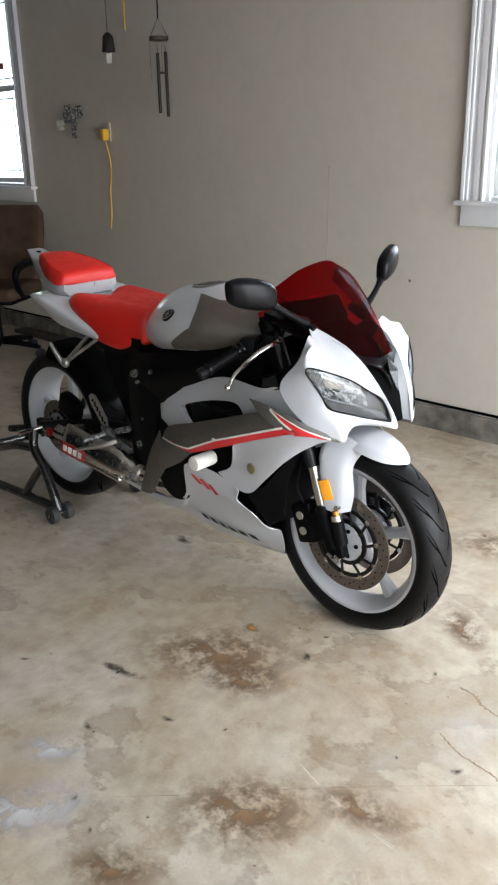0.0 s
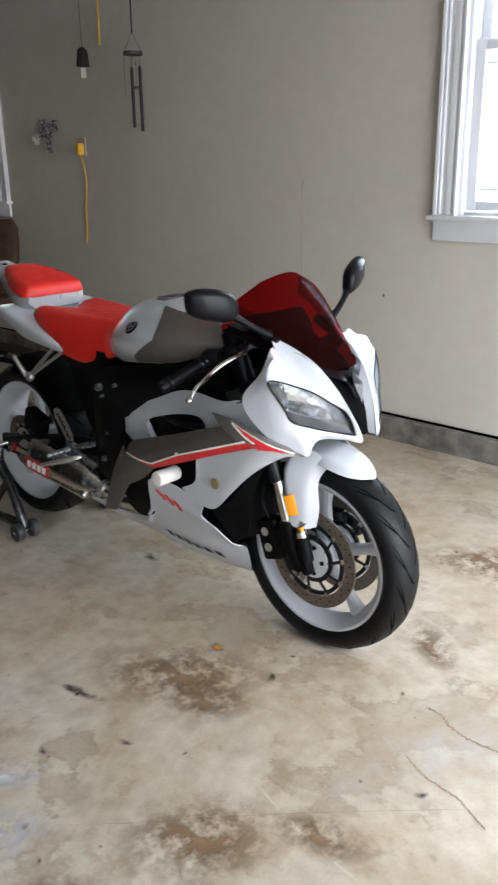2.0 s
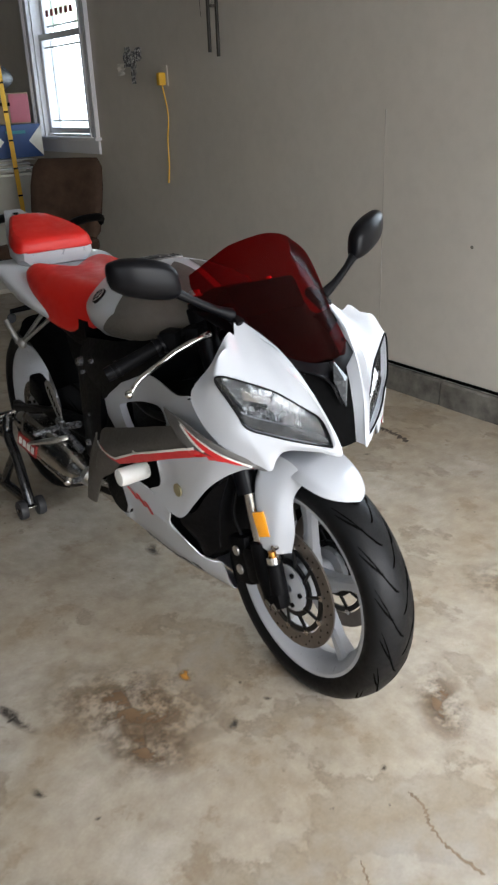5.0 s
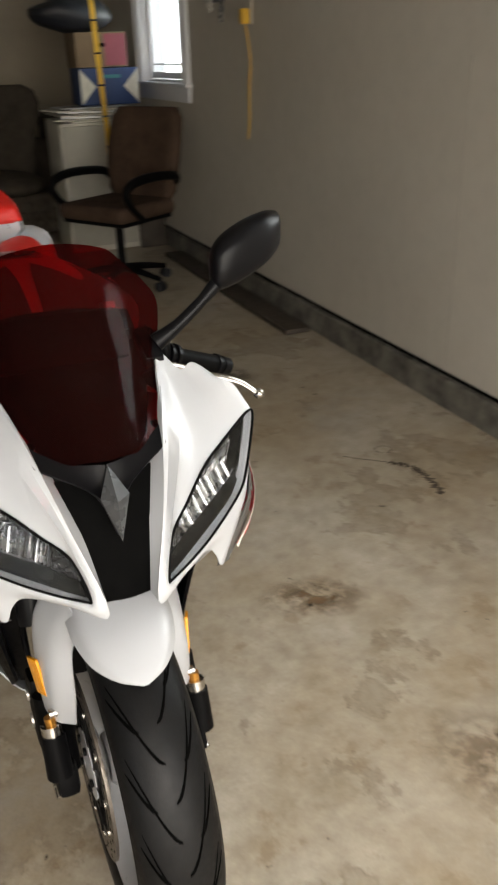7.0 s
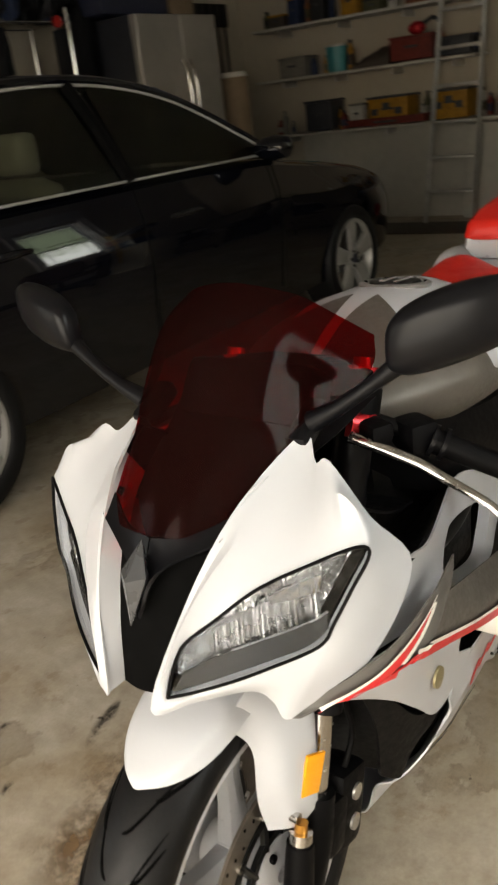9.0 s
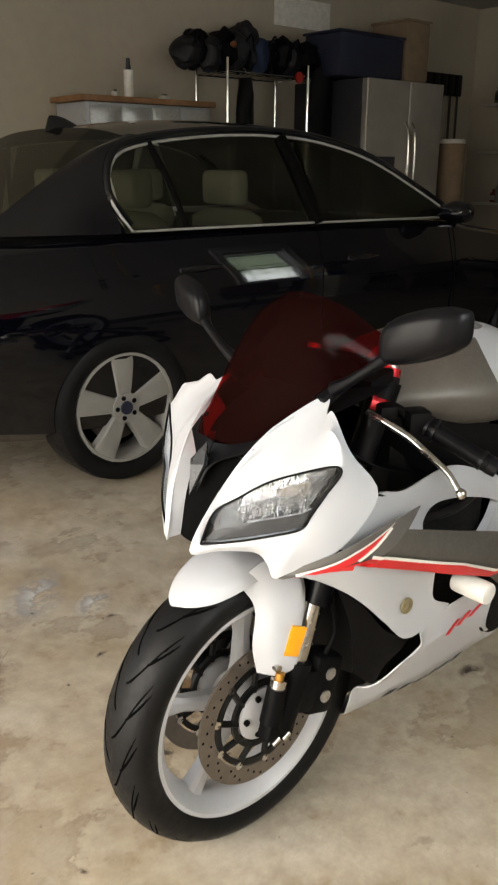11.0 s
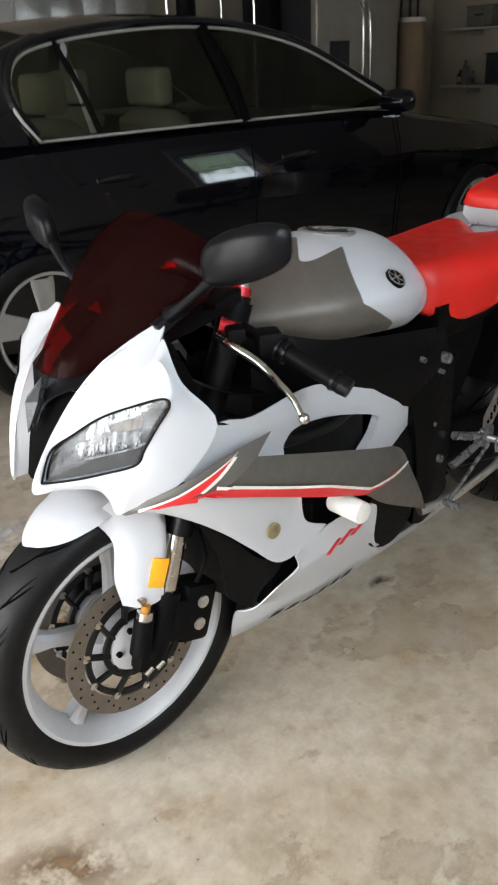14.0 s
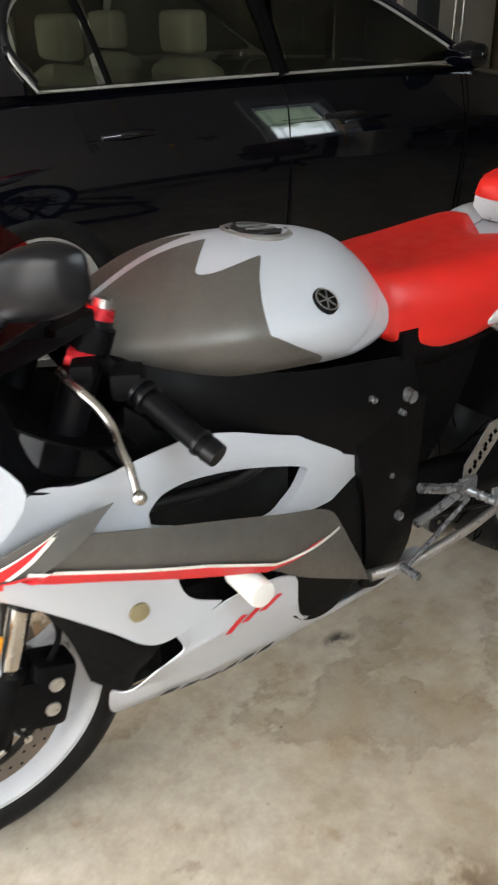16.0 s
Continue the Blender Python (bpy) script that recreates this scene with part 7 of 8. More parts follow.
# ---------------------------------------------------------------- office chair
oc = thing("office_chair", (-3.74, 1.10, 0), "brown suede swivel office chair with black armrests", "chair", turn=-58)
for k in range(5):
    a = 2 * math.pi * k / 5 + 0.3
    d = Vector((math.cos(a), math.sin(a), 0))
    leg = part("base_leg", tube(B(), [(0, 0, 0.115), d * 0.16 + Vector((0, 0, 0.10)), d * 0.31 + Vector((0, 0, 0.075))], [0.026, 0.022, 0.016], 8, 3), BLACK, oc)
    bm = B()
    for q in (-0.016, 0.016):
        p = d * 0.31 + d.cross(Vector((0, 0, 1))) * q
        ax = d.cross(Vector((0, 0, 1)))
        cyl(bm, p + Vector((0, 0, 0.03)) - ax * 0.009, p + Vector((0, 0, 0.03)) + ax * 0.009, 0.030, n=14)
    cyl(bm, d * 0.31 + Vector((0, 0, 0.03)), d * 0.31 + Vector((0, 0, 0.085)), 0.007, n=8)
    part("castor", bm, DARKBIN, leg)
part("gas_column", cyl(B(), (0, 0, 0.10), (0, 0, 0.40), 0.026, n=14), BLACK, oc)
bm = box(B(), (0, 0, 0.435), (0.46, 0.50, 0.045), 0.02, segs=3)
part("seat_base", bm, BLACK, oc)
bm = box(B(), (0.0, 0, 0.480), (0.50, 0.53, 0.095), 0.045, segs=4)
part("seat", bm, SUEDE, oc, "worn brown suede cushion", smooth=60)
bm = B()
rings = []
for z, x, w, t in ((0.50, -0.235, 0.20, 0.025), (0.56, -0.250, 0.235, 0.04), (0.70, -0.265, 0.25, 0.045), (0.86, -0.300, 0.255, 0.04), (0.98, -0.335, 0.245, 0.035), (1.035, -0.352, 0.21, 0.022)):
    rings.append(curve([(x - t, -w, z), (x - t * 1.3 - 0.02, 0, z), (x - t, w, z), (x + t, w, z), (x + t - 0.03, 0, z), (x + t, -w, z)], 4, closed=True))
skin(bm, rings)
part("backrest", bm, SUEDE, oc, "worn brown suede backrest", smooth=60)
for s in (1, -1):
    bm = tube(B(), [(-0.26, 0.27 * s, 0.62), (-0.20, 0.30 * s, 0.665), (0.05, 0.31 * s, 0.680), (0.20, 0.305 * s, 0.655), (0.235, 0.30 * s, 0.60), (0.18, 0.29 * s, 0.52), (0.06, 0.25 * s, 0.445)], [0.02, 0.026, 0.028, 0.026, 0.022, 0.02, 0.02], 10, 5)
    part("armrest", bm, BLACK, oc, "black looped armrest")

# ---------------------------------------------------------------- cabinet corner
fc = thing("filing_cabinet", label="cream enamelled cabinet standing under the window", category="cabinet")
part("body", box(B(), (-5.05, 1.27, 0.45), (0.50, 0.52, 0.90), 0.008), PAINTMETAL, fc)
part("front_panel", box(B(), (-4.795, 1.27, 0.46), (0.018, 0.49, 0.84), 0.005), SHELFW, fc)
random.seed(5)
z = 0.902
for k in range(9):
    t = random.uniform(0.008, 0.014)
    tagged(part("magazine", box(B(), (-5.0 + random.uniform(-0.03, 0.05), 1.25 + random.uniform(-0.04, 0.06), z + t / 2), (0.30, 0.46, t - 0.001), rot=(0, 0, random.uniform(-14, 14))), (PAPER, SHELFW, SILVER)[k % 3], smooth=0),
           "loose newspaper in a pile on the cabinet", "newspaper", "newspapers on the cabinet")
    z += t
bb = thing("blue_carton", label="blue printed carton with white pointed ends on the papers", category="box")
part("carton", box(B(), (-5.02, 1.42, z + 0.125), (0.30, 0.42, 0.24), 0.004), BLUEBOX, bb)
for s in (1, -1):
    bm = slab_poly(B(), [(-4.868, 1.42 + s * 0.21, z + 0.01), (-4.868, 1.42 + s * 0.10, z + 0.125), (-4.868, 1.42 + s * 0.21, z + 0.24)], 0.002, 0)
    part("white_corner", bm, PAPER, bb, smooth=0)
part("print_bar", box(B(), (-4.868, 1.42, z + 0.19), (0.002, 0.16, 0.022)), TEAL, bb, smooth=0)
pc = thing("fruit_carton", label="brown and maroon produce carton stacked on the blue one", category="box")
part("carton", box(B(), (-5.02, 1.38, z + 0.36), (0.30, 0.36, 0.22), 0.004), CARD, pc)
part("maroon_print", box(B(), (-4.868, 1.48, z + 0.36), (0.003, 0.155, 0.20)), PINKBOX, pc, smooth=0)
part("hand_hole", box(B(), (-4.867, 1.37, z + 0.39), (0.004, 0.075, 0.024), 0.0015), HOLE, pc)
dk = thing("black_bag", label="limp black bag lying on top of the cartons", category="bag")
bm = ball(B(), (-5.05, 1.23, z + 0.58), 0.2, 0.9, 1.5, 0.55)
for v in bm.verts:
    v.co += Vector(noise.noise_vector(v.co * 7)) * 0.03
part("bag_body", bm, DARKBIN, dk)
yr = thing("yellow_strap", label="yellow ruled strap hanging down in front of the cabinet", category="strap")
part("strap", box(B(), (-4.74, 1.33, 1.02), (0.006, 0.035, 1.30), rot=(2, 0, 0)), YELLOW, yr, smooth=0)
for k in range(6):
    part("strap_mark", box(B(), (-4.736, 1.33 - (0.52 - 0.2 * k) * 0.035, 1.54 - 0.2 * k), (0.002, 0.035, 0.012), rot=(2, 0, 0)), HOLE, yr, smooth=0)
tagged(part("leaning_board", box(B(), (-4.78, 1.62, 0.48), (0.03, 0.20, 0.96), 0.004, rot=(0, -4, 0)), BOARD), "tall dark board leaning in the corner by the chair", "board")
tb = thing("side_table", label="dark tabletop under the far window with clutter", category="table")
part("tabletop", box(B(), (-5.85, 1.42, 0.90), (1.0, 0.62, 0.04), 0.006), BOARD, tb)
for x in (-6.3, -5.42):
    for y in (1.16, 1.68):
        part("leg", box(B(), (x, y, 0.44), (0.05, 0.05, 0.88), 0.004), BOARD, tb)


# ---------------------------------------------------------------- armchairs
def armchair(place, turn):
    a = thing("armchair", place, "taupe upholstered wing armchair with rolled arms and tufted base", "chair", "armchairs by the back wall", turn)
    bm = box(B(), (0, 0, 0.24), (0.74, 0.78, 0.30), 0.05, segs=3)
    base = part("base", bm, UPHOL, a, "ruffled upholstered base", smooth=60)
    for j in range(3):
        for k in range(8):
            bm = ball(B(), (0.372, -0.33 + 0.094 * k + 0.045 * (j % 2), 0.15 + 0.075 * j), 0.045, 0.45, 1, 0.85, 10, 8)
            part("tuft", bm, UPHOL, base)
    bm = ball(B(), (0.06, 0, 0.44), 0.40, 0.98, 0.72, 0.24, 24, 14)
    part("seat_cushion", bm, UPHOL, a, "rounded seat cushion", smooth=60)
    bm = B()
    rings = []
    for z, x, w, t in ((0.36, -0.22, 0.28, 0.08), (0.55, -0.26, 0.31, 0.10), (0.72, -0.30, 0.34, 0.11), (0.88, -0.34, 0.42, 0.11), (1.00, -0.38, 0.45, 0.10), (1.09, -0.42, 0.43, 0.08), (1.13, -0.44, 0.36, 0.04)):
        rings.append(curve([(x - t, -w, z), (x - t * 1.3, 0, z), (x - t, w, z), (x + t + 0.05, w * 0.98, z), (x + t - 0.03, w * 0.5, z), (x + t - 0.02, 0, z), (x + t - 0.03, -w * 0.5, z), (x + t + 0.05, -w * 0.98, z)], 4, closed=True))
    skin(bm, rings)
    part("backrest", bm, UPHOL, a, smooth=60)
    tube(bm := B(), [(-0.22, -0.24, 0.98), (-0.20, -0.17, 0.88), (-0.19, 0, 0.83), (-0.20, 0.17, 0.88), (-0.22, 0.24, 0.98)], 0.014, 8, 5)
    part("piping", bm, UPHOL, a)
    for s in (1, -1):
        bm = B()
        tube(bm, [(-0.30, 0.40 * s, 0.66), (0.0, 0.415 * s, 0.62), (0.30, 0.42 * s, 0.58), (0.365, 0.42 * s, 0.55)], [0.08, 0.10, 0.115, 0.10], 16, 5)
        rings = []
        for x in (-0.34, 0.0, 0.36):
            rings.append([(x, (0.36 + dy) * s, z) for dy, z in ((-0.03, 0.10), (0.10, 0.10), (0.12, 0.35), (0.10, 0.58), (-0.02, 0.58))])
        skin(bm, rings)
        part("arm", bm, UPHOL, a, "rolled padded arm", smooth=60)
    for x in (-0.30, 0.30):
        for y in (-0.32, 0.32):
            part("foot", cyl(B(), (x, y, 0), (x, y, 0.10), 0.022, 0.032, 12), BOARD, a)
    return a


armchair((-5.56, 0.68, 0), 10)
armchair((-5.95, -0.63, 0), -8)

stand2 = thing("iron_stand", label="black wrought iron candle stand behind the armchairs", category="stand")
sx, sy = -6.55, 0.15
part("pole", cyl(B(), (sx, sy, 0.02), (sx, sy, 1.30), 0.012, n=10), IRON, stand2)
for k in range(3):
    a = 2 * math.pi * k / 3
    part("foot", tube(B(), [(sx, sy, 0.12), (sx + 0.12 * math.cos(a), sy + 0.12 * math.sin(a), 0.10), (sx + 0.2 * math.cos(a), sy + 0.2 * math.sin(a), 0.012)], 0.010, 8, 4), IRON, stand2)
for k in range(6):
    a = 2 * math.pi * k / 6
    d = Vector((math.cos(a), math.sin(a), 0))
    p = Vector((sx, sy, 1.16))
    arm = part("scroll_arm", tube(B(), [p, p + d * 0.10 - Vector((0, 0, 0.05)), p + d * 0.19 + Vector((0, 0, 0.0)), p + d * 0.20 + Vector((0, 0, 0.07))], 0.009, 8, 5), IRON, stand2)
    part("cup", cyl(B(), p + d * 0.20 + Vector((0, 0, 0.06)), p + d * 0.20 + Vector((0, 0, 0.09)), 0.022, 0.034, 12), IRON, arm)
tagged(part("wall_outlet", box(B(), (BX + 0.006, -0.07, 1.30), (0.012, 0.08, 0.12), 0.003), TRIM), "white electrical outlet plate on the back wall", "outlet")
tagged(part("conduit", cyl(B(), (BX + 0.02, -0.22, 0.0), (BX + 0.02, -0.22, CZ), 0.014, n=10), WALL), "painted conduit running up the back wall", "conduit")
tagged(part("black_hose", tube(B(), [(-6.6, 0.16, 1.10), (-6.58, 0.34, 1.17), (-6.56, 0.56, 1.16), (-6.6, 0.72, 1.05)], [0.02, 0.05, 0.055, 0.02], 10, 6), DARKBIN), "black sack slumped over the armchair back", "bag")

# ---------------------------------------------------------------- back wall shelves
for z, y0, y1, nm in ((0.93, -4.55, -0.60, "ledge"), (1.47, -4.55, -2.2, "upper"), (1.95, -4.55, -2.0, "top"), (1.30, -1.40, -0.58, "short")):
    sh = thing("wall_shelf", label="long pale shelf board crowded with workshop things", category="shelf", group="shelves on the back wall")
    part("shelf_board", box(B(), (BX + 0.20, (y0 + y1) / 2, z - 0.012), (0.38, y1 - y0, 0.024), 0.003), SHELFW, sh)
    for k in range(4):
        y = y0 + 0.25 + (y1 - y0 - 0.5) * k / 3
        part("bracket", box(B(), (BX + 0.13, y, z - 0.055), (0.24, 0.02, 0.06), 0.002), ALLOY, sh)


def bottle(x, y, z, r, h, mat, cap, label):
    b = thing("bottle", label=label, category="bottle", group="bottles on the ledge")
    bm = lathe(B(), [(0.001, 0), (r, 0), (r, h * 0.68), (r * 0.45, h * 0.82), (r * 0.40, h * 0.9), (0.001, h * 0.9)], (0, 0, 0), 14)
    bmesh.ops.transform(bm, matrix=Matrix.Translation((x, y, z)) @ pose(0, 0, 0, 90, 0, 0), verts=bm.verts)
    part("bottle_body", bm, mat, b)
    part("bottle_cap", cyl(B(), (x, y, z + h * 0.88), (x, y, z + h), r * 0.5, n=10), cap, b)
    part("label_band", cyl(B(), (x, y, z + h * 0.18), (x, y, z + h * 0.52), r * 1.02, n=14), DULL[5] if cap is DULL[0] else cap, b)


random.seed(21)
kinds = list(zip(DULL, ("dull red", "black", "grey", "navy", "rust brown", "dirty white", "olive", "amber")))
for row, y in ((0.06, -2.06), (0.17, -2.03), (0.28, -1.99)):
    while y < -0.66:
        mat, nm = random.choice(kinds)
        cap = random.choice(kinds)[0]
        r = random.uniform(0.024, 0.042)
        bottle(BX + row + random.uniform(-0.01, 0.01), y, 0.931, r, random.uniform(0.17, 0.32), mat, cap, nm + " plastic bottle of workshop fluid on the ledge")
        y += r * 2 + random.uniform(0.006, 0.03)


def crate(name, c, s, mat, label, lid=None, grp="boxes on the shelves"):
    t = thing(name, label=label, category="box", group=grp)
    part("box_body", box(B(), c, s, min(s) * 0.08), mat, t)
    part("box_lid", box(B(), (c[0], c[1], c[2] + s[2] / 2 + 0.008), (s[0] * 1.04, s[1] * 1.04, 0.02), 0.004), lid or mat, t)
    part("box_handle", box(B(), (c[0] + s[0] / 2 + 0.006, c[1], c[2] + s[2] * 0.1), (0.012, s[1] * 0.3, 0.02), 0.003), DARKBIN, t)
    return t


SX = BX + 0.22
crate("black_bin", (SX, -3.85, 1.075), (0.30, 0.30, 0.27), DARKBIN, "black plastic bin on the ledge")
crate("tool_case", (SX, -3.42, 1.05), (0.28, 0.16, 0.18), DULL[5], "white carton beside the yellow tool case", DULL[2])
case_a = crate("tool_case", (SX, -3.08, 1.06), (0.30, 0.42, 0.24), DULL[7], "yellow and black power tool case", DARKBIN)
case_b = crate("tool_case", (SX, -2.45, 1.06), (0.30, 0.34, 0.24), DULL[7], "yellow tool case behind the ladder", DARKBIN)
crate("red_case", (SX, -3.10, 0.965), (0.34, 0.80, 0.05), DULL[0], "flat dark red case on the ledge")
crate("red_box", (SX, -2.82, 1.58), (0.28, 0.42, 0.19), DULL[0], "red plastic box on the upper shelf")
tarp = thing("brown_tarp", label="dark brown folded tarp heaped on the upper shelf", category="tarp", group="boxes on the shelves")
bm = B()
rings = []
for k in range(13):
    f = k / 12
    h = 0.02 + 0.17 * f ** 0.7 + 0.012 * math.sin(k * 2.3)
    rings.append([(SX + dx, -3.46 + 0.42 * f, 1.472 + h * g) for dx, g in ((-0.14, 0), (0.14, 0), (0.145, 0.4), (0.10, 0.85 + 0.1 * math.sin(k * 1.7)), (0.0, 1), (-0.11, 0.9))])
skin(bm, rings)
part("folded_sheet", bm, BOARD, tarp, smooth=60)
crate("clear_tub", (SX, -4.12, 1.56), (0.28, 0.30, 0.17), DULL[2], "pale storage tub on the upper shelf")
crate("dark_case", (SX, -2.40, 1.55), (0.28, 0.30, 0.14), DARKBIN, "dark tool case on the upper shelf")
random.seed(8)
y = -4.45
while y < -2.15:
    w = random.uniform(0.06, 0.20)
    mat, nm = random.choice(kinds + [(BOARD, "dark brown")])
    h = random.uniform(0.06, 0.24)
    if w < 0.11:
        bottle(SX + random.uniform(-0.05, 0.12), y + w / 2, 1.951, w * 0.42, h + 0.08, mat, random.choice(kinds)[0], nm + " bottle or spray can on the top shelf")
        y += w + random.uniform(0.005, 0.04)
        continue
    crate("shelf_box", (SX + random.uniform(-0.03, 0.03), y + w / 2, 1.951 + h / 2), (0.26, w, h), mat, nm + " box of odds and ends on the top shelf", random.choice(kinds)[0])
    y += w + random.uniform(0.02, 0.08)
for y, w, case in ((-3.08, 0.42, case_a), (-2.45, 0.34, case_b)):
    for k in range(3):
        part("case_latch", box(B(), (SX + 0.158, y + w * (-0.32 + 0.3 * k), 1.06 + 0.05 * (k % 2)), (0.014, 0.07, 0.06), 0.004), DARKBIN, case)
random.seed(31)
for z, ys in ((0.931, (-4.40, -4.28, -4.18, -3.66, -3.60, -2.78, -2.72, -2.20, -2.14)), (1.471, (-3.90, -3.84, -3.50, -2.54, -2.22, -2.24), ), (1.301, (-1.34, -1.22, -1.14, -1.0, -0.9, -0.82, -0.7, -0.64))):
    for y in ys:
        mat, nm = random.choice(kinds)
        bottle(BX + random.uniform(0.12, 0.32), y, z, random.uniform(0.024, 0.04), random.uniform(0.12, 0.28), mat, random.choice(kinds)[0], nm + " bottle standing between the shelf boxes")
bk = thing("bucket", label="teal plastic bucket with a white lid on the upper shelf", category="bucket", group="boxes on the shelves")
part("bucket_body", cyl(B(), (SX, -3.66, 1.471), (SX, -3.66, 1.70), 0.10, 0.115, 24), TEAL, bk)
part("bucket_lid", cyl(B(), (SX, -3.66, 1.70), (SX, -3.66, 1.72), 0.12, 0.118, 24), SHELFW, bk)
gl = thing("orange_tool", label="orange garden tool lying on the red box", category="tool")
part("tool_body", ball(B(), (SX + 0.02, -2.80, 1.75), 0.075, 1, 1.1, 0.8), ENAMEL, gl)
part("tool_grip", tube(B(), [(SX + 0.02, -2.76, 1.77), (SX + 0.02, -2.64, 1.82), (SX + 0.02, -2.58, 1.76)], 0.016, 8, 4), DARKBIN, gl)

ft = thing("folding_table", label="white folding tabletop leaning on its edge below the ledge", category="table")
bm = box(B(), (BX + 0.24, -1.93, 0.445), (0.045, 0.84, 0.87), 0.02, rot=(0, -6, 0), segs=3)
part("tabletop", bm, SHELFW, ft)
part("edge_band", tube(B(), [(BX + 0.285, -2.33, 0.03), (BX + 0.285, -1.53, 0.03)], 0.010, 8, 2), ALLOY, ft)
tagged(part("red_bag", ball(B(), (-6.85, -1.28, 0.16), 0.16, 0.8, 0.9, 1.0), REDPL), "red and black bag on the floor by the tabletop", "bag")
tagged(part("wall_panel", box(B(), (BX + 0.012, -3.3, 0.45), (0.024, 1.9, 0.90)), SHELFW, smooth=0), "pale board panel below the ledge", "panel")
tagged(part("floor_mat", box(B(), (-6.5, -2.3, 0.006), (0.6, 1.8, 0.010), 0.003), BOARD), "dark mat on the floor below the ledge", "mat")

ld = thing("ladder", label="worn aluminium step ladder leaning against the shelves", category="ladder")
for y in (-2.66, -2.18):
    top = (BX + 0.43, (y + 2.42) * 0.78 - 2.24, 2.45)
    part("rail", tube(B(), [(-6.74, y, 0.0), ((-6.74 + top[0]) / 2, (y + top[1]) / 2, 1.22), top], 0.024, 8, 1, 0.5), ALULAD, ld)
for k in range(7):
    z = 0.30 + 0.31 * k
    f = z / 2.45
    hw = 0.23 * (1 - 0.22 * f)
    part("rung", box(B(), (-6.74 + (BX + 0.43 + 6.74) * f, -2.42 + 0.18 * f, z), (0.07, hw * 2, 0.028), 0.004), ALULAD, ld)

# ---------------------------------------------------------------- far side, behind the car
fr = thing("refrigerator", label="brushed stainless side-by-side refrigerator", category="refrigerator")
FX0, FX1, FFY, FH = -5.465, -4.425, -4.02, 2.02
part("cabinet", box(B(), ((FX0 + FX1) / 2, (FFY - 0.04 + FY + 0.05) / 2, FH / 2 + 0.02), (FX1 - FX0, FFY - 0.04 - FY - 0.05, FH - 0.04), 0.01), DARKBIN, fr)
SPLIT = -4.985
for a, b in ((FX0, SPLIT - 0.004), (SPLIT + 0.004, FX1)):
    d = part("door", box(B(), ((a + b) / 2, FFY - 0.005, FH / 2 + 0.05), (b - a, 0.07, FH - 0.10), 0.012, segs=3), INOX, fr, "brushed steel door")
    hx = SPLIT + (0.045 if a > SPLIT else -0.045)
    part("handle", tube(B(), [(hx, FFY + 0.03, 0.85), (hx, FFY + 0.075, 0.95), (hx, FFY + 0.085, 1.3), (hx, FFY + 0.075, 1.58), (hx, FFY + 0.03, 1.68)], 0.014, 10, 5), STEEL, d)
part("dispenser", box(B(), (-4.70, FFY + 0.031, 1.22), (0.24, 0.01, 0.34), 0.004), DARKBIN, fr)
crate("storage_tote", (-4.68, -4.40, 2.21), (0.82, 0.44, 0.34), BLUEBIN, "navy plastic storage tote on the refrigerator", BLUEBIN, "totes on the refrigerator")
crate("carton", (-5.32, -4.42, 2.30), (0.34, 0.42, 0.50), CARD, "tall brown cardboard carton on the refrigerator", CARD, "totes on the refrigerator")
rc = thing("carpet_roll", label="beige rolled carpet with a white end standing on the floor", category="carpet")
part("roll", cyl(B(), (-5.80, -4.10, 0), (-5.80, -4.10, 1.52), 0.135, n=24), CARD, rc)
part("roll_end", cyl(B(), (-5.80, -4.10, 1.522), (-5.80, -4.10, 1.56), 0.13, 0.12, 24), PAPER, rc)
random.seed(4)
for k in range(6):
    t = thing("hanging_tool", label="long dark garden tool hanging on the far wall", category="tool", group="tools on the wall")
    x = -6.25 - 0.13 * k
    h = random.uniform(0.7, 1.2)
    part("shaft", cyl(B(), (x, FY + 0.05, 2.25), (x + random.uniform(-0.03, 0.03), FY + 0.05, 2.25 - h), 0.014, n=8), BOARD, t)
    part("tool_head", box(B(), (x, FY + 0.05, 2.25 - 0.1), (0.10, 0.04, 0.22), 0.01), IRON, t)

hutch = thing("tool_cabinet", label="tall grey cabinet with a wooden top against the far wall", category="cabinet")
part("cabinet_body", box(B(), (-2.55, FY + 0.24, 0.87), (1.12, 0.44, 1.74), 0.006), SILVER, hutch)
part("wood_top", box(B(), (-2.55, FY + 0.25, 1.765), (1.20, 0.50, 0.04), 0.006), WOOD, hutch)
for k in range(4):
    part("drawer", box(B(), (-2.95 + 0.27 * k, FY + 0.468, 1.62), (0.25, 0.014, 0.20), 0.004), ALLOY, hutch)
for x, r, h, m in ((-2.40, 0.035, 0.27, PAPER), (-2.28, 0.028, 0.05, SHELFW), (-2.72, 0.045, 0.04, SHELFW)):
    b = thing("bottle", label="pale plastic bottle standing on the wooden top", category="bottle", group="bottles on the cabinet")
    part("bottle_body", cyl(B(), (x, FY + 0.40, 1.786), (x, FY + 0.40, 1.786 + h * 0.7), r, n=16), m, b)
    part("bottle_cap", cyl(B(), (x, FY + 0.40, 1.786 + h * 0.7), (x, FY + 0.40, 1.786 + h), r * 0.6, r * 0.4, 12), DARKBIN, b)

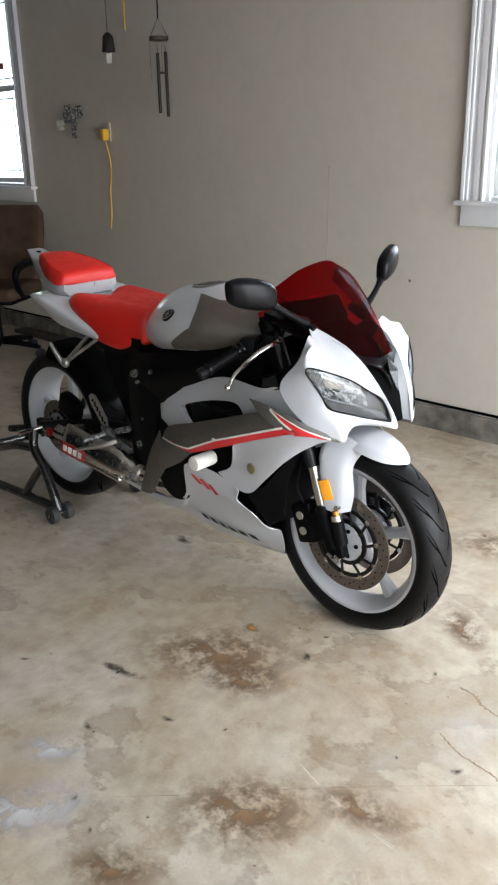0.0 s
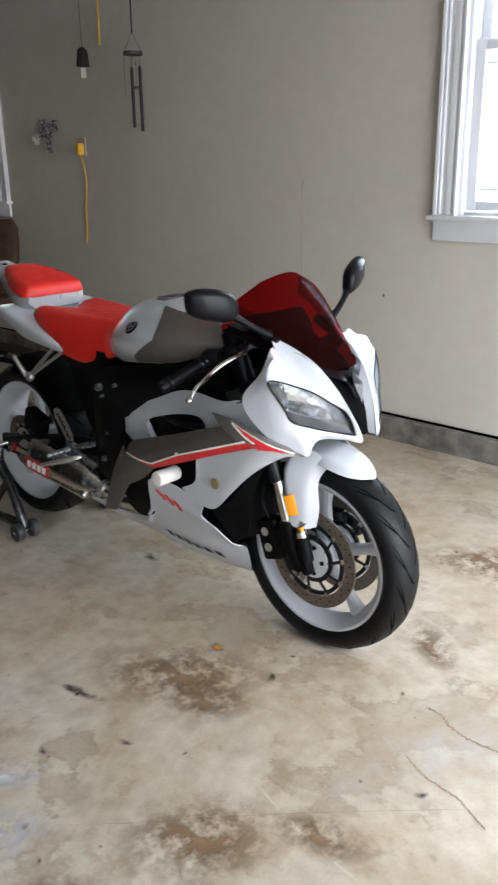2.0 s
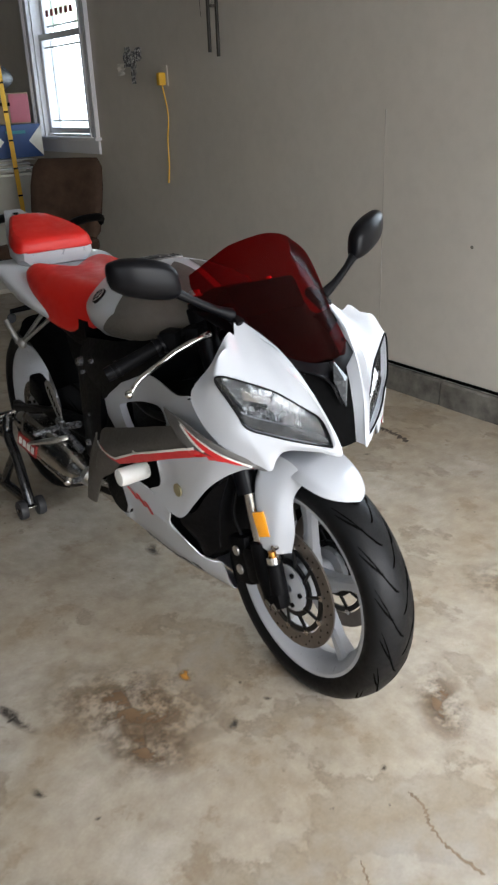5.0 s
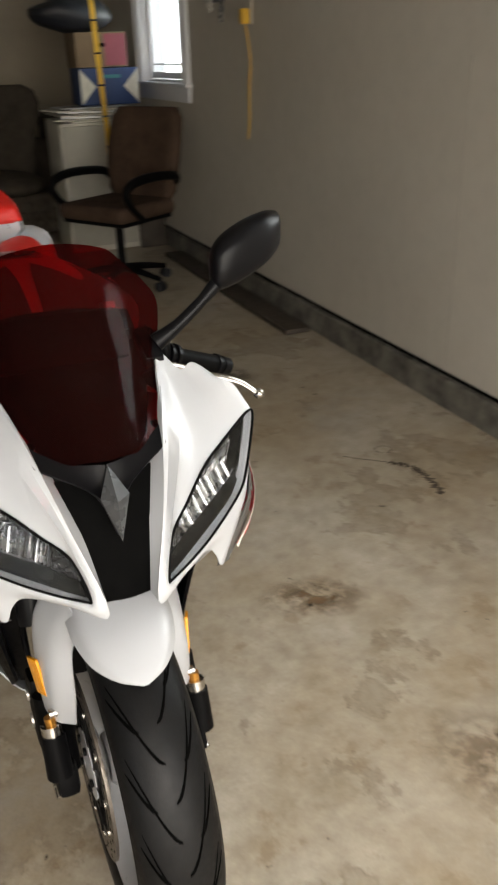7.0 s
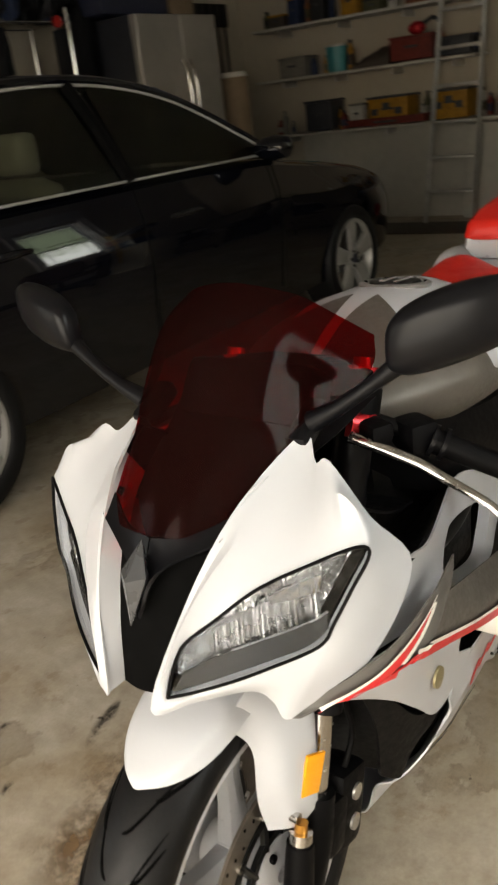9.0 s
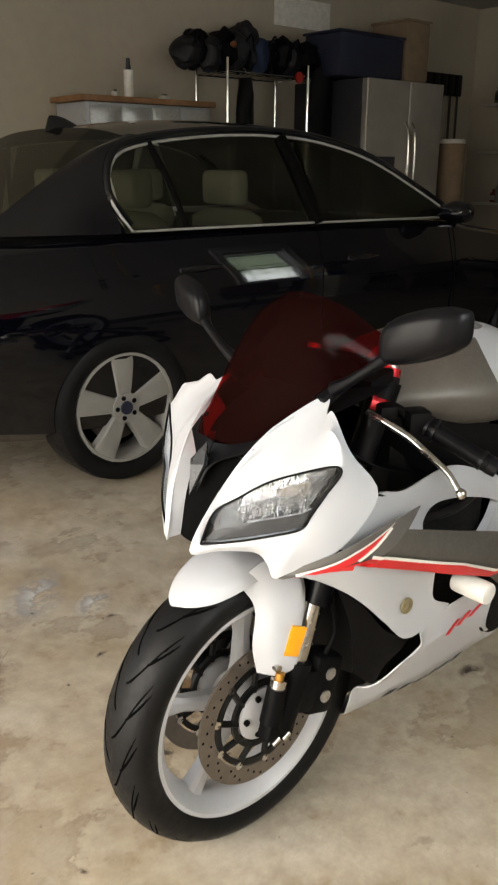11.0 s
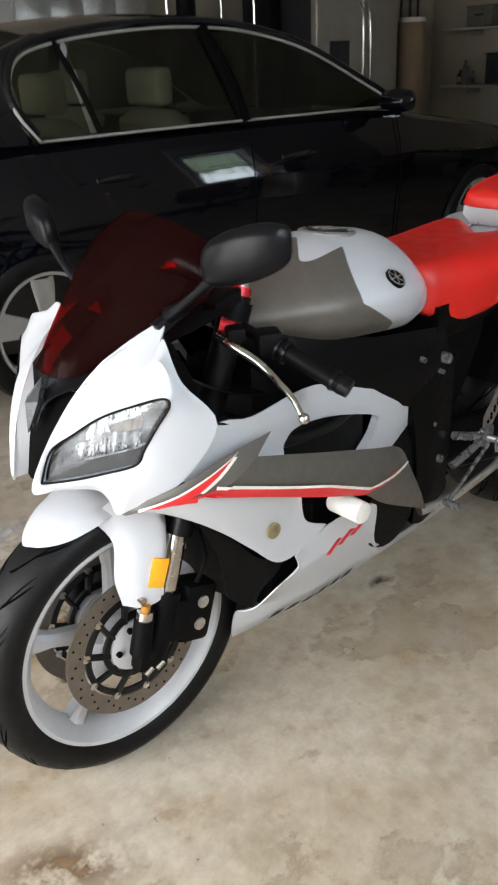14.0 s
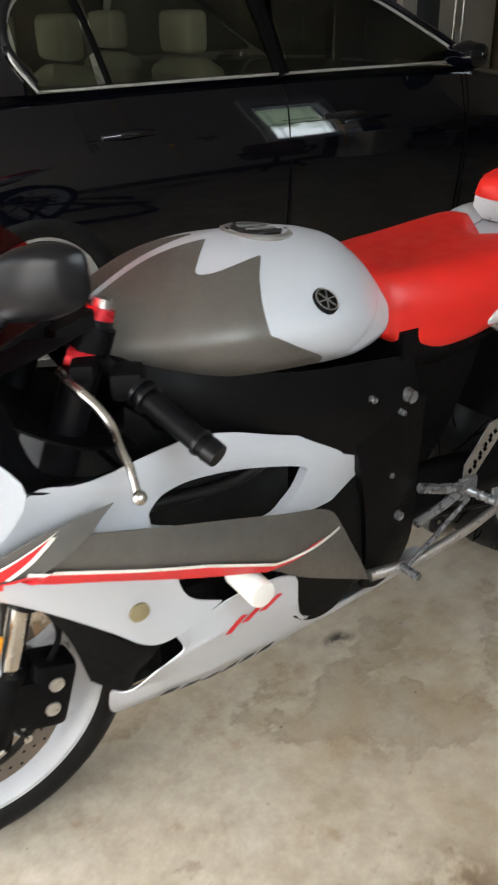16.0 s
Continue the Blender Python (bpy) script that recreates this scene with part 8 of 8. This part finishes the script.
rack = thing("wire_rack", label="chromed wire rack holding black bags against the far wall", category="rack")
for x in (-3.25, -4.14):
    for y in (FY + 0.10, FY + 0.52):
        part("post", cyl(B(), (x, y, 0), (x, y, 2.12), 0.014, n=10), CHROME, rack)
for z in (0.4, 1.2, 2.02):
    bm = B()
    for y in (FY + 0.10, FY + 0.52):
        tube(bm, [(-3.25, y, z), (-4.14, y, z)], 0.006, 6, 1)
    for x in (-3.25, -4.14):
        tube(bm, [(x, FY + 0.10, z), (x, FY + 0.52, z)], 0.006, 6, 1)
    shelf = part("wire_shelf", bm, CHROME, rack)
    for k in range(1, 11):
        x = -3.25 - 0.89 * k / 11
        part("wire", tube(B(), [(x, FY + 0.10, z), (x, FY + 0.52, z)], 0.003, 5, 1), CHROME, shelf)
random.seed(9)
for k in range(15):
    x = -3.02 - 0.086 * k
    b = thing("black_bag", label="black nylon gear bag heaped on the wire rack", category="bag", group="bags on the rack")
    r = random.uniform(0.09, 0.15)
    top = 2.06 + r * 0.8 + 0.10 * math.sin(math.pi * (k + 1) / 15) * random.uniform(0.3, 1.2)
    bm = ball(B(), (x, FY + 0.32 + random.uniform(-0.06, 0.08), top), r, random.uniform(0.7, 1.1), 1.2, random.uniform(0.8, 1.3), 20, 14)
    for v in bm.verts:
        v.co += Vector(noise.noise_vector(v.co * 11 + Vector((k, 0, 0)))) * 0.05
    low = min(v.co.z for v in bm.verts)
    for v in bm.verts:
        if v.co.z < top:
            v.co.z = top - (top - 2.027) * (top - v.co.z) / (top - low)
    part("bag_body", bm, (DULL[1], BLACK, DULL[1], DULL[3], BLACK)[k % 5], b)
    if k % 3 == 0:
        part("bag_strap", tube(B(), [(x - 0.06, FY + 0.44, top), (x + 0.01, FY + 0.49, top + r * 1.1), (x + 0.05, FY + 0.44, top + 0.02)], 0.008, 6, 4), BLACK, b)
    if k in (4, 9, 12):
        part("bag_patch", ball(B(), (x, FY + 0.46, top - 0.02), 0.035, 1, 0.5, 0.7, 10, 8), (DULL[3], DULL[4], DULL[0])[k % 3], b)
rl = thing("orange_lamp", label="small orange reflector hanging on the rack", category="reflector")
part("lamp_face", cyl(B(), (-4.02, FY + 0.527, 2.02), (-4.02, FY + 0.545, 2.02), 0.045, n=16), REDLAMP, rl)
for k, (x, w, zt, zb) in enumerate(((-3.45, 0.09, 1.98, 1.2), (-4.32, 0.16, 2.2, 0.9))):
    g = thing("hanging_coat", label="black garment bag hanging beside the refrigerator", category="coat")
    bm = B()
    rings = []
    for f in range(7):
        z = zt + (zb - zt) * f / 6
        ww = w * (0.35 + 0.65 * min(1, f / 1.5))
        rings.append(curve([(x - ww, FY + 0.50, z), (x, FY + 0.58 + 0.02 * math.sin(f * 2), z), (x + ww, FY + 0.50, z), (x, FY + 0.42, z)], 4, closed=True))
    skin(bm, rings)
    part("coat_body", bm, BLACK, g)
    part("coat_hook", tube(B(), [(x, FY + 0.50, zt - 0.01), (x, FY + 0.50, zt + 0.06), (x + 0.03, FY + 0.50, zt + 0.08)], 0.003, 6, 3), STEEL, g)
part("wall_notice", box(B(), (-4.55, FY + 0.006, 2.62), (0.7, 0.008, 0.24), 0.002), PAPER, None)
tagged(bpy.data.objects["wall_notice"], "pale paper notice on the far wall", "notice")

# ---------------------------------------------------------------- marks on the slab
random.seed(17)
BROWN, SCRAPE, SPILL = "brown stain soaked into the concrete", "black rubber scrape on the concrete", "pale grey dried spill on the concrete"
mark("floor_stain", 0.10, -0.42, 0.27, 0.17, 35, STAINB, BROWN)
mark("floor_stain", 0.24, -0.46, 0.13, 0.09, 20, STAINB, BROWN, 0.0014)
mark("floor_stain", 0.57, -0.80, 0.21, 0.14, 45, STAINB, "brown scuffed patch with pale scratches", 0.0016)
mark("floor_stain", 0.76, -0.62, 0.12, 0.07, 10, STAINB, "brown scuffed patch with pale scratches")
mark("floor_stain", 0.48, -1.10, 0.12, 0.07, 40, STAINB, BROWN)
mark("floor_stain", 0.56, 0.18, 0.16, 0.07, -40, STAINB, BROWN)
mark("floor_stain", 0.21, -0.71, 0.025, 0.014, 30, STAIND, "small brown spot on the concrete")
mark("floor_stain", -0.53, 0.01, 0.05, 0.03, 0, STAIND, "dark oil spot under the engine")
mark("floor_stain", -0.04, -0.66, 0.085, 0.022, 16, STAIND, SCRAPE)
mark("floor_stain", -0.08, -0.672, 0.04, 0.014, 10, STAIND, SCRAPE, 0.0016)
mark("floor_stain", -2.6, 0.80, 0.42, 0.20, 0, STAIND, "dark oily patch on the concrete")
mark("floor_stain", -2.0, 1.05, 0.22, 0.10, 40, STAIND, "dark oily patch on the concrete", 0.0014)
mark("floor_stain", 0.20, -1.14, 0.20, 0.10, 55, STAINP, SPILL)
mark("floor_stain", 0.08, -0.98, 0.10, 0.06, 40, STAINP, SPILL, 0.0014)
mark("floor_stain", 0.08, -0.25, 0.03, 0.022, 0, STAINO, "small orange drip on the concrete")
mark("floor_stain", 0.45, 0.80, 0.30, 0.16, 30, STAINB, BROWN)
mark("floor_stain", -0.30, 0.66, 0.16, 0.10, 70, STAINB, BROWN, 0.0014)
for x, y, r in ((0.35, -0.64, 0.009), (0.73, -0.43, 0.008), (0.19, -0.16, 0.008), (0.28, -0.14, 0.014), (0.30, -0.26, 0.022), (0.62, -0.08, 0.013), (0.26, -1.04, 0.012), (0.43, -0.96, 0.007), (0.08, -0.87, 0.02), (0.86, -0.37, 0.02)):
    mark("floor_spot", x, y, r, r * 0.7, random.uniform(0, 180), STAIND, "small dark spot on the concrete", 0.0018)
for k in range(22):
    mark("floor_spot", random.uniform(-1.8, 1.1), random.uniform(0.2, 1.4) if k % 3 else random.uniform(-1.4, -0.1), random.uniform(0.006, 0.018), random.uniform(0.005, 0.011), random.uniform(0, 180), STAIND, "small dark spot on the concrete", 0.0018)


def crack(pts, w, mat, label):
    """A thin ragged line on the slab."""
    line = curve([(x, y, 0.0011) for x, y in pts], 14)
    bm = B()
    rows = []
    for i, p in enumerate(line):
        d = (line[min(i + 1, len(line) - 1)] - line[max(i - 1, 0)]).normalized()
        n = Vector((-d.y, d.x, 0))
        mid = p + n * random.uniform(-0.7, 0.7) * w
        h = w * random.uniform(0.25, 1.0) * (0.2 if i in (0, len(line) - 1) else 1)
        rows.append([mid + n * h, mid - n * h])
    skin(bm, rows, closed=False, cap=False)
    return tagged(part("floor_crack", bm, mat, None, smooth=0), label, "crack", "cracks in the slab")


CRACKB = surface("stained_hairline", (0.22, 0.165, 0.11), 0.9, vary=0.3, scale=40)
SCRATCHP = surface("pale_scratch", (0.56, 0.51, 0.42), 0.8, vary=0.15, scale=40)
crack([(0.70, -0.085), (0.75, -0.09), (0.78, -0.11), (0.84, -0.125), (0.93, -0.12)], 0.005, CRACKB, "brown ragged crack in the concrete")
crack([(0.76, -0.28), (0.82, -0.31), (0.88, -0.32), (0.94, -0.33), (1.02, -0.37)], 0.0032, CRACKB, "thin brown crack in the concrete")
crack([(0.30, -1.00), (0.46, -0.84), (0.59, -0.70), (0.76, -0.53), (0.95, -0.35)], 0.0007, CRACKB, "hairline crack in the concrete")
for k in range(7):
    o = 0.024 * k
    crack([(0.56 + o, -0.60 - o * 0.35), (0.68 + o, -0.63 - o * 0.2), (0.74 + o + 0.01 * (k % 3), -0.62 - o * 0.3)], 0.0011, SCRATCHP, "pale scratch in the concrete")
OILY = surface("dried_oil_streak", (0.075, 0.058, 0.042), 0.7, vary=0.4, scale=40)
crack([(-0.89, 1.26), (-0.83, 1.31), (-0.77, 1.32), (-0.72, 1.32), (-0.61, 1.30)], 0.016, OILY, "dark dried oil streak on the concrete")
crack([(-1.00, 1.14), (-0.94, 1.20), (-0.89, 1.26)], 0.0035, OILY, "thin dark drip line on the concrete")
crack([(-0.98 + 0.03 * math.cos(k * 0.65), 1.30 + 0.03 * math.sin(k * 0.65)) for k in range(10)], 0.003, OILY, "small dark ring mark on the concrete")
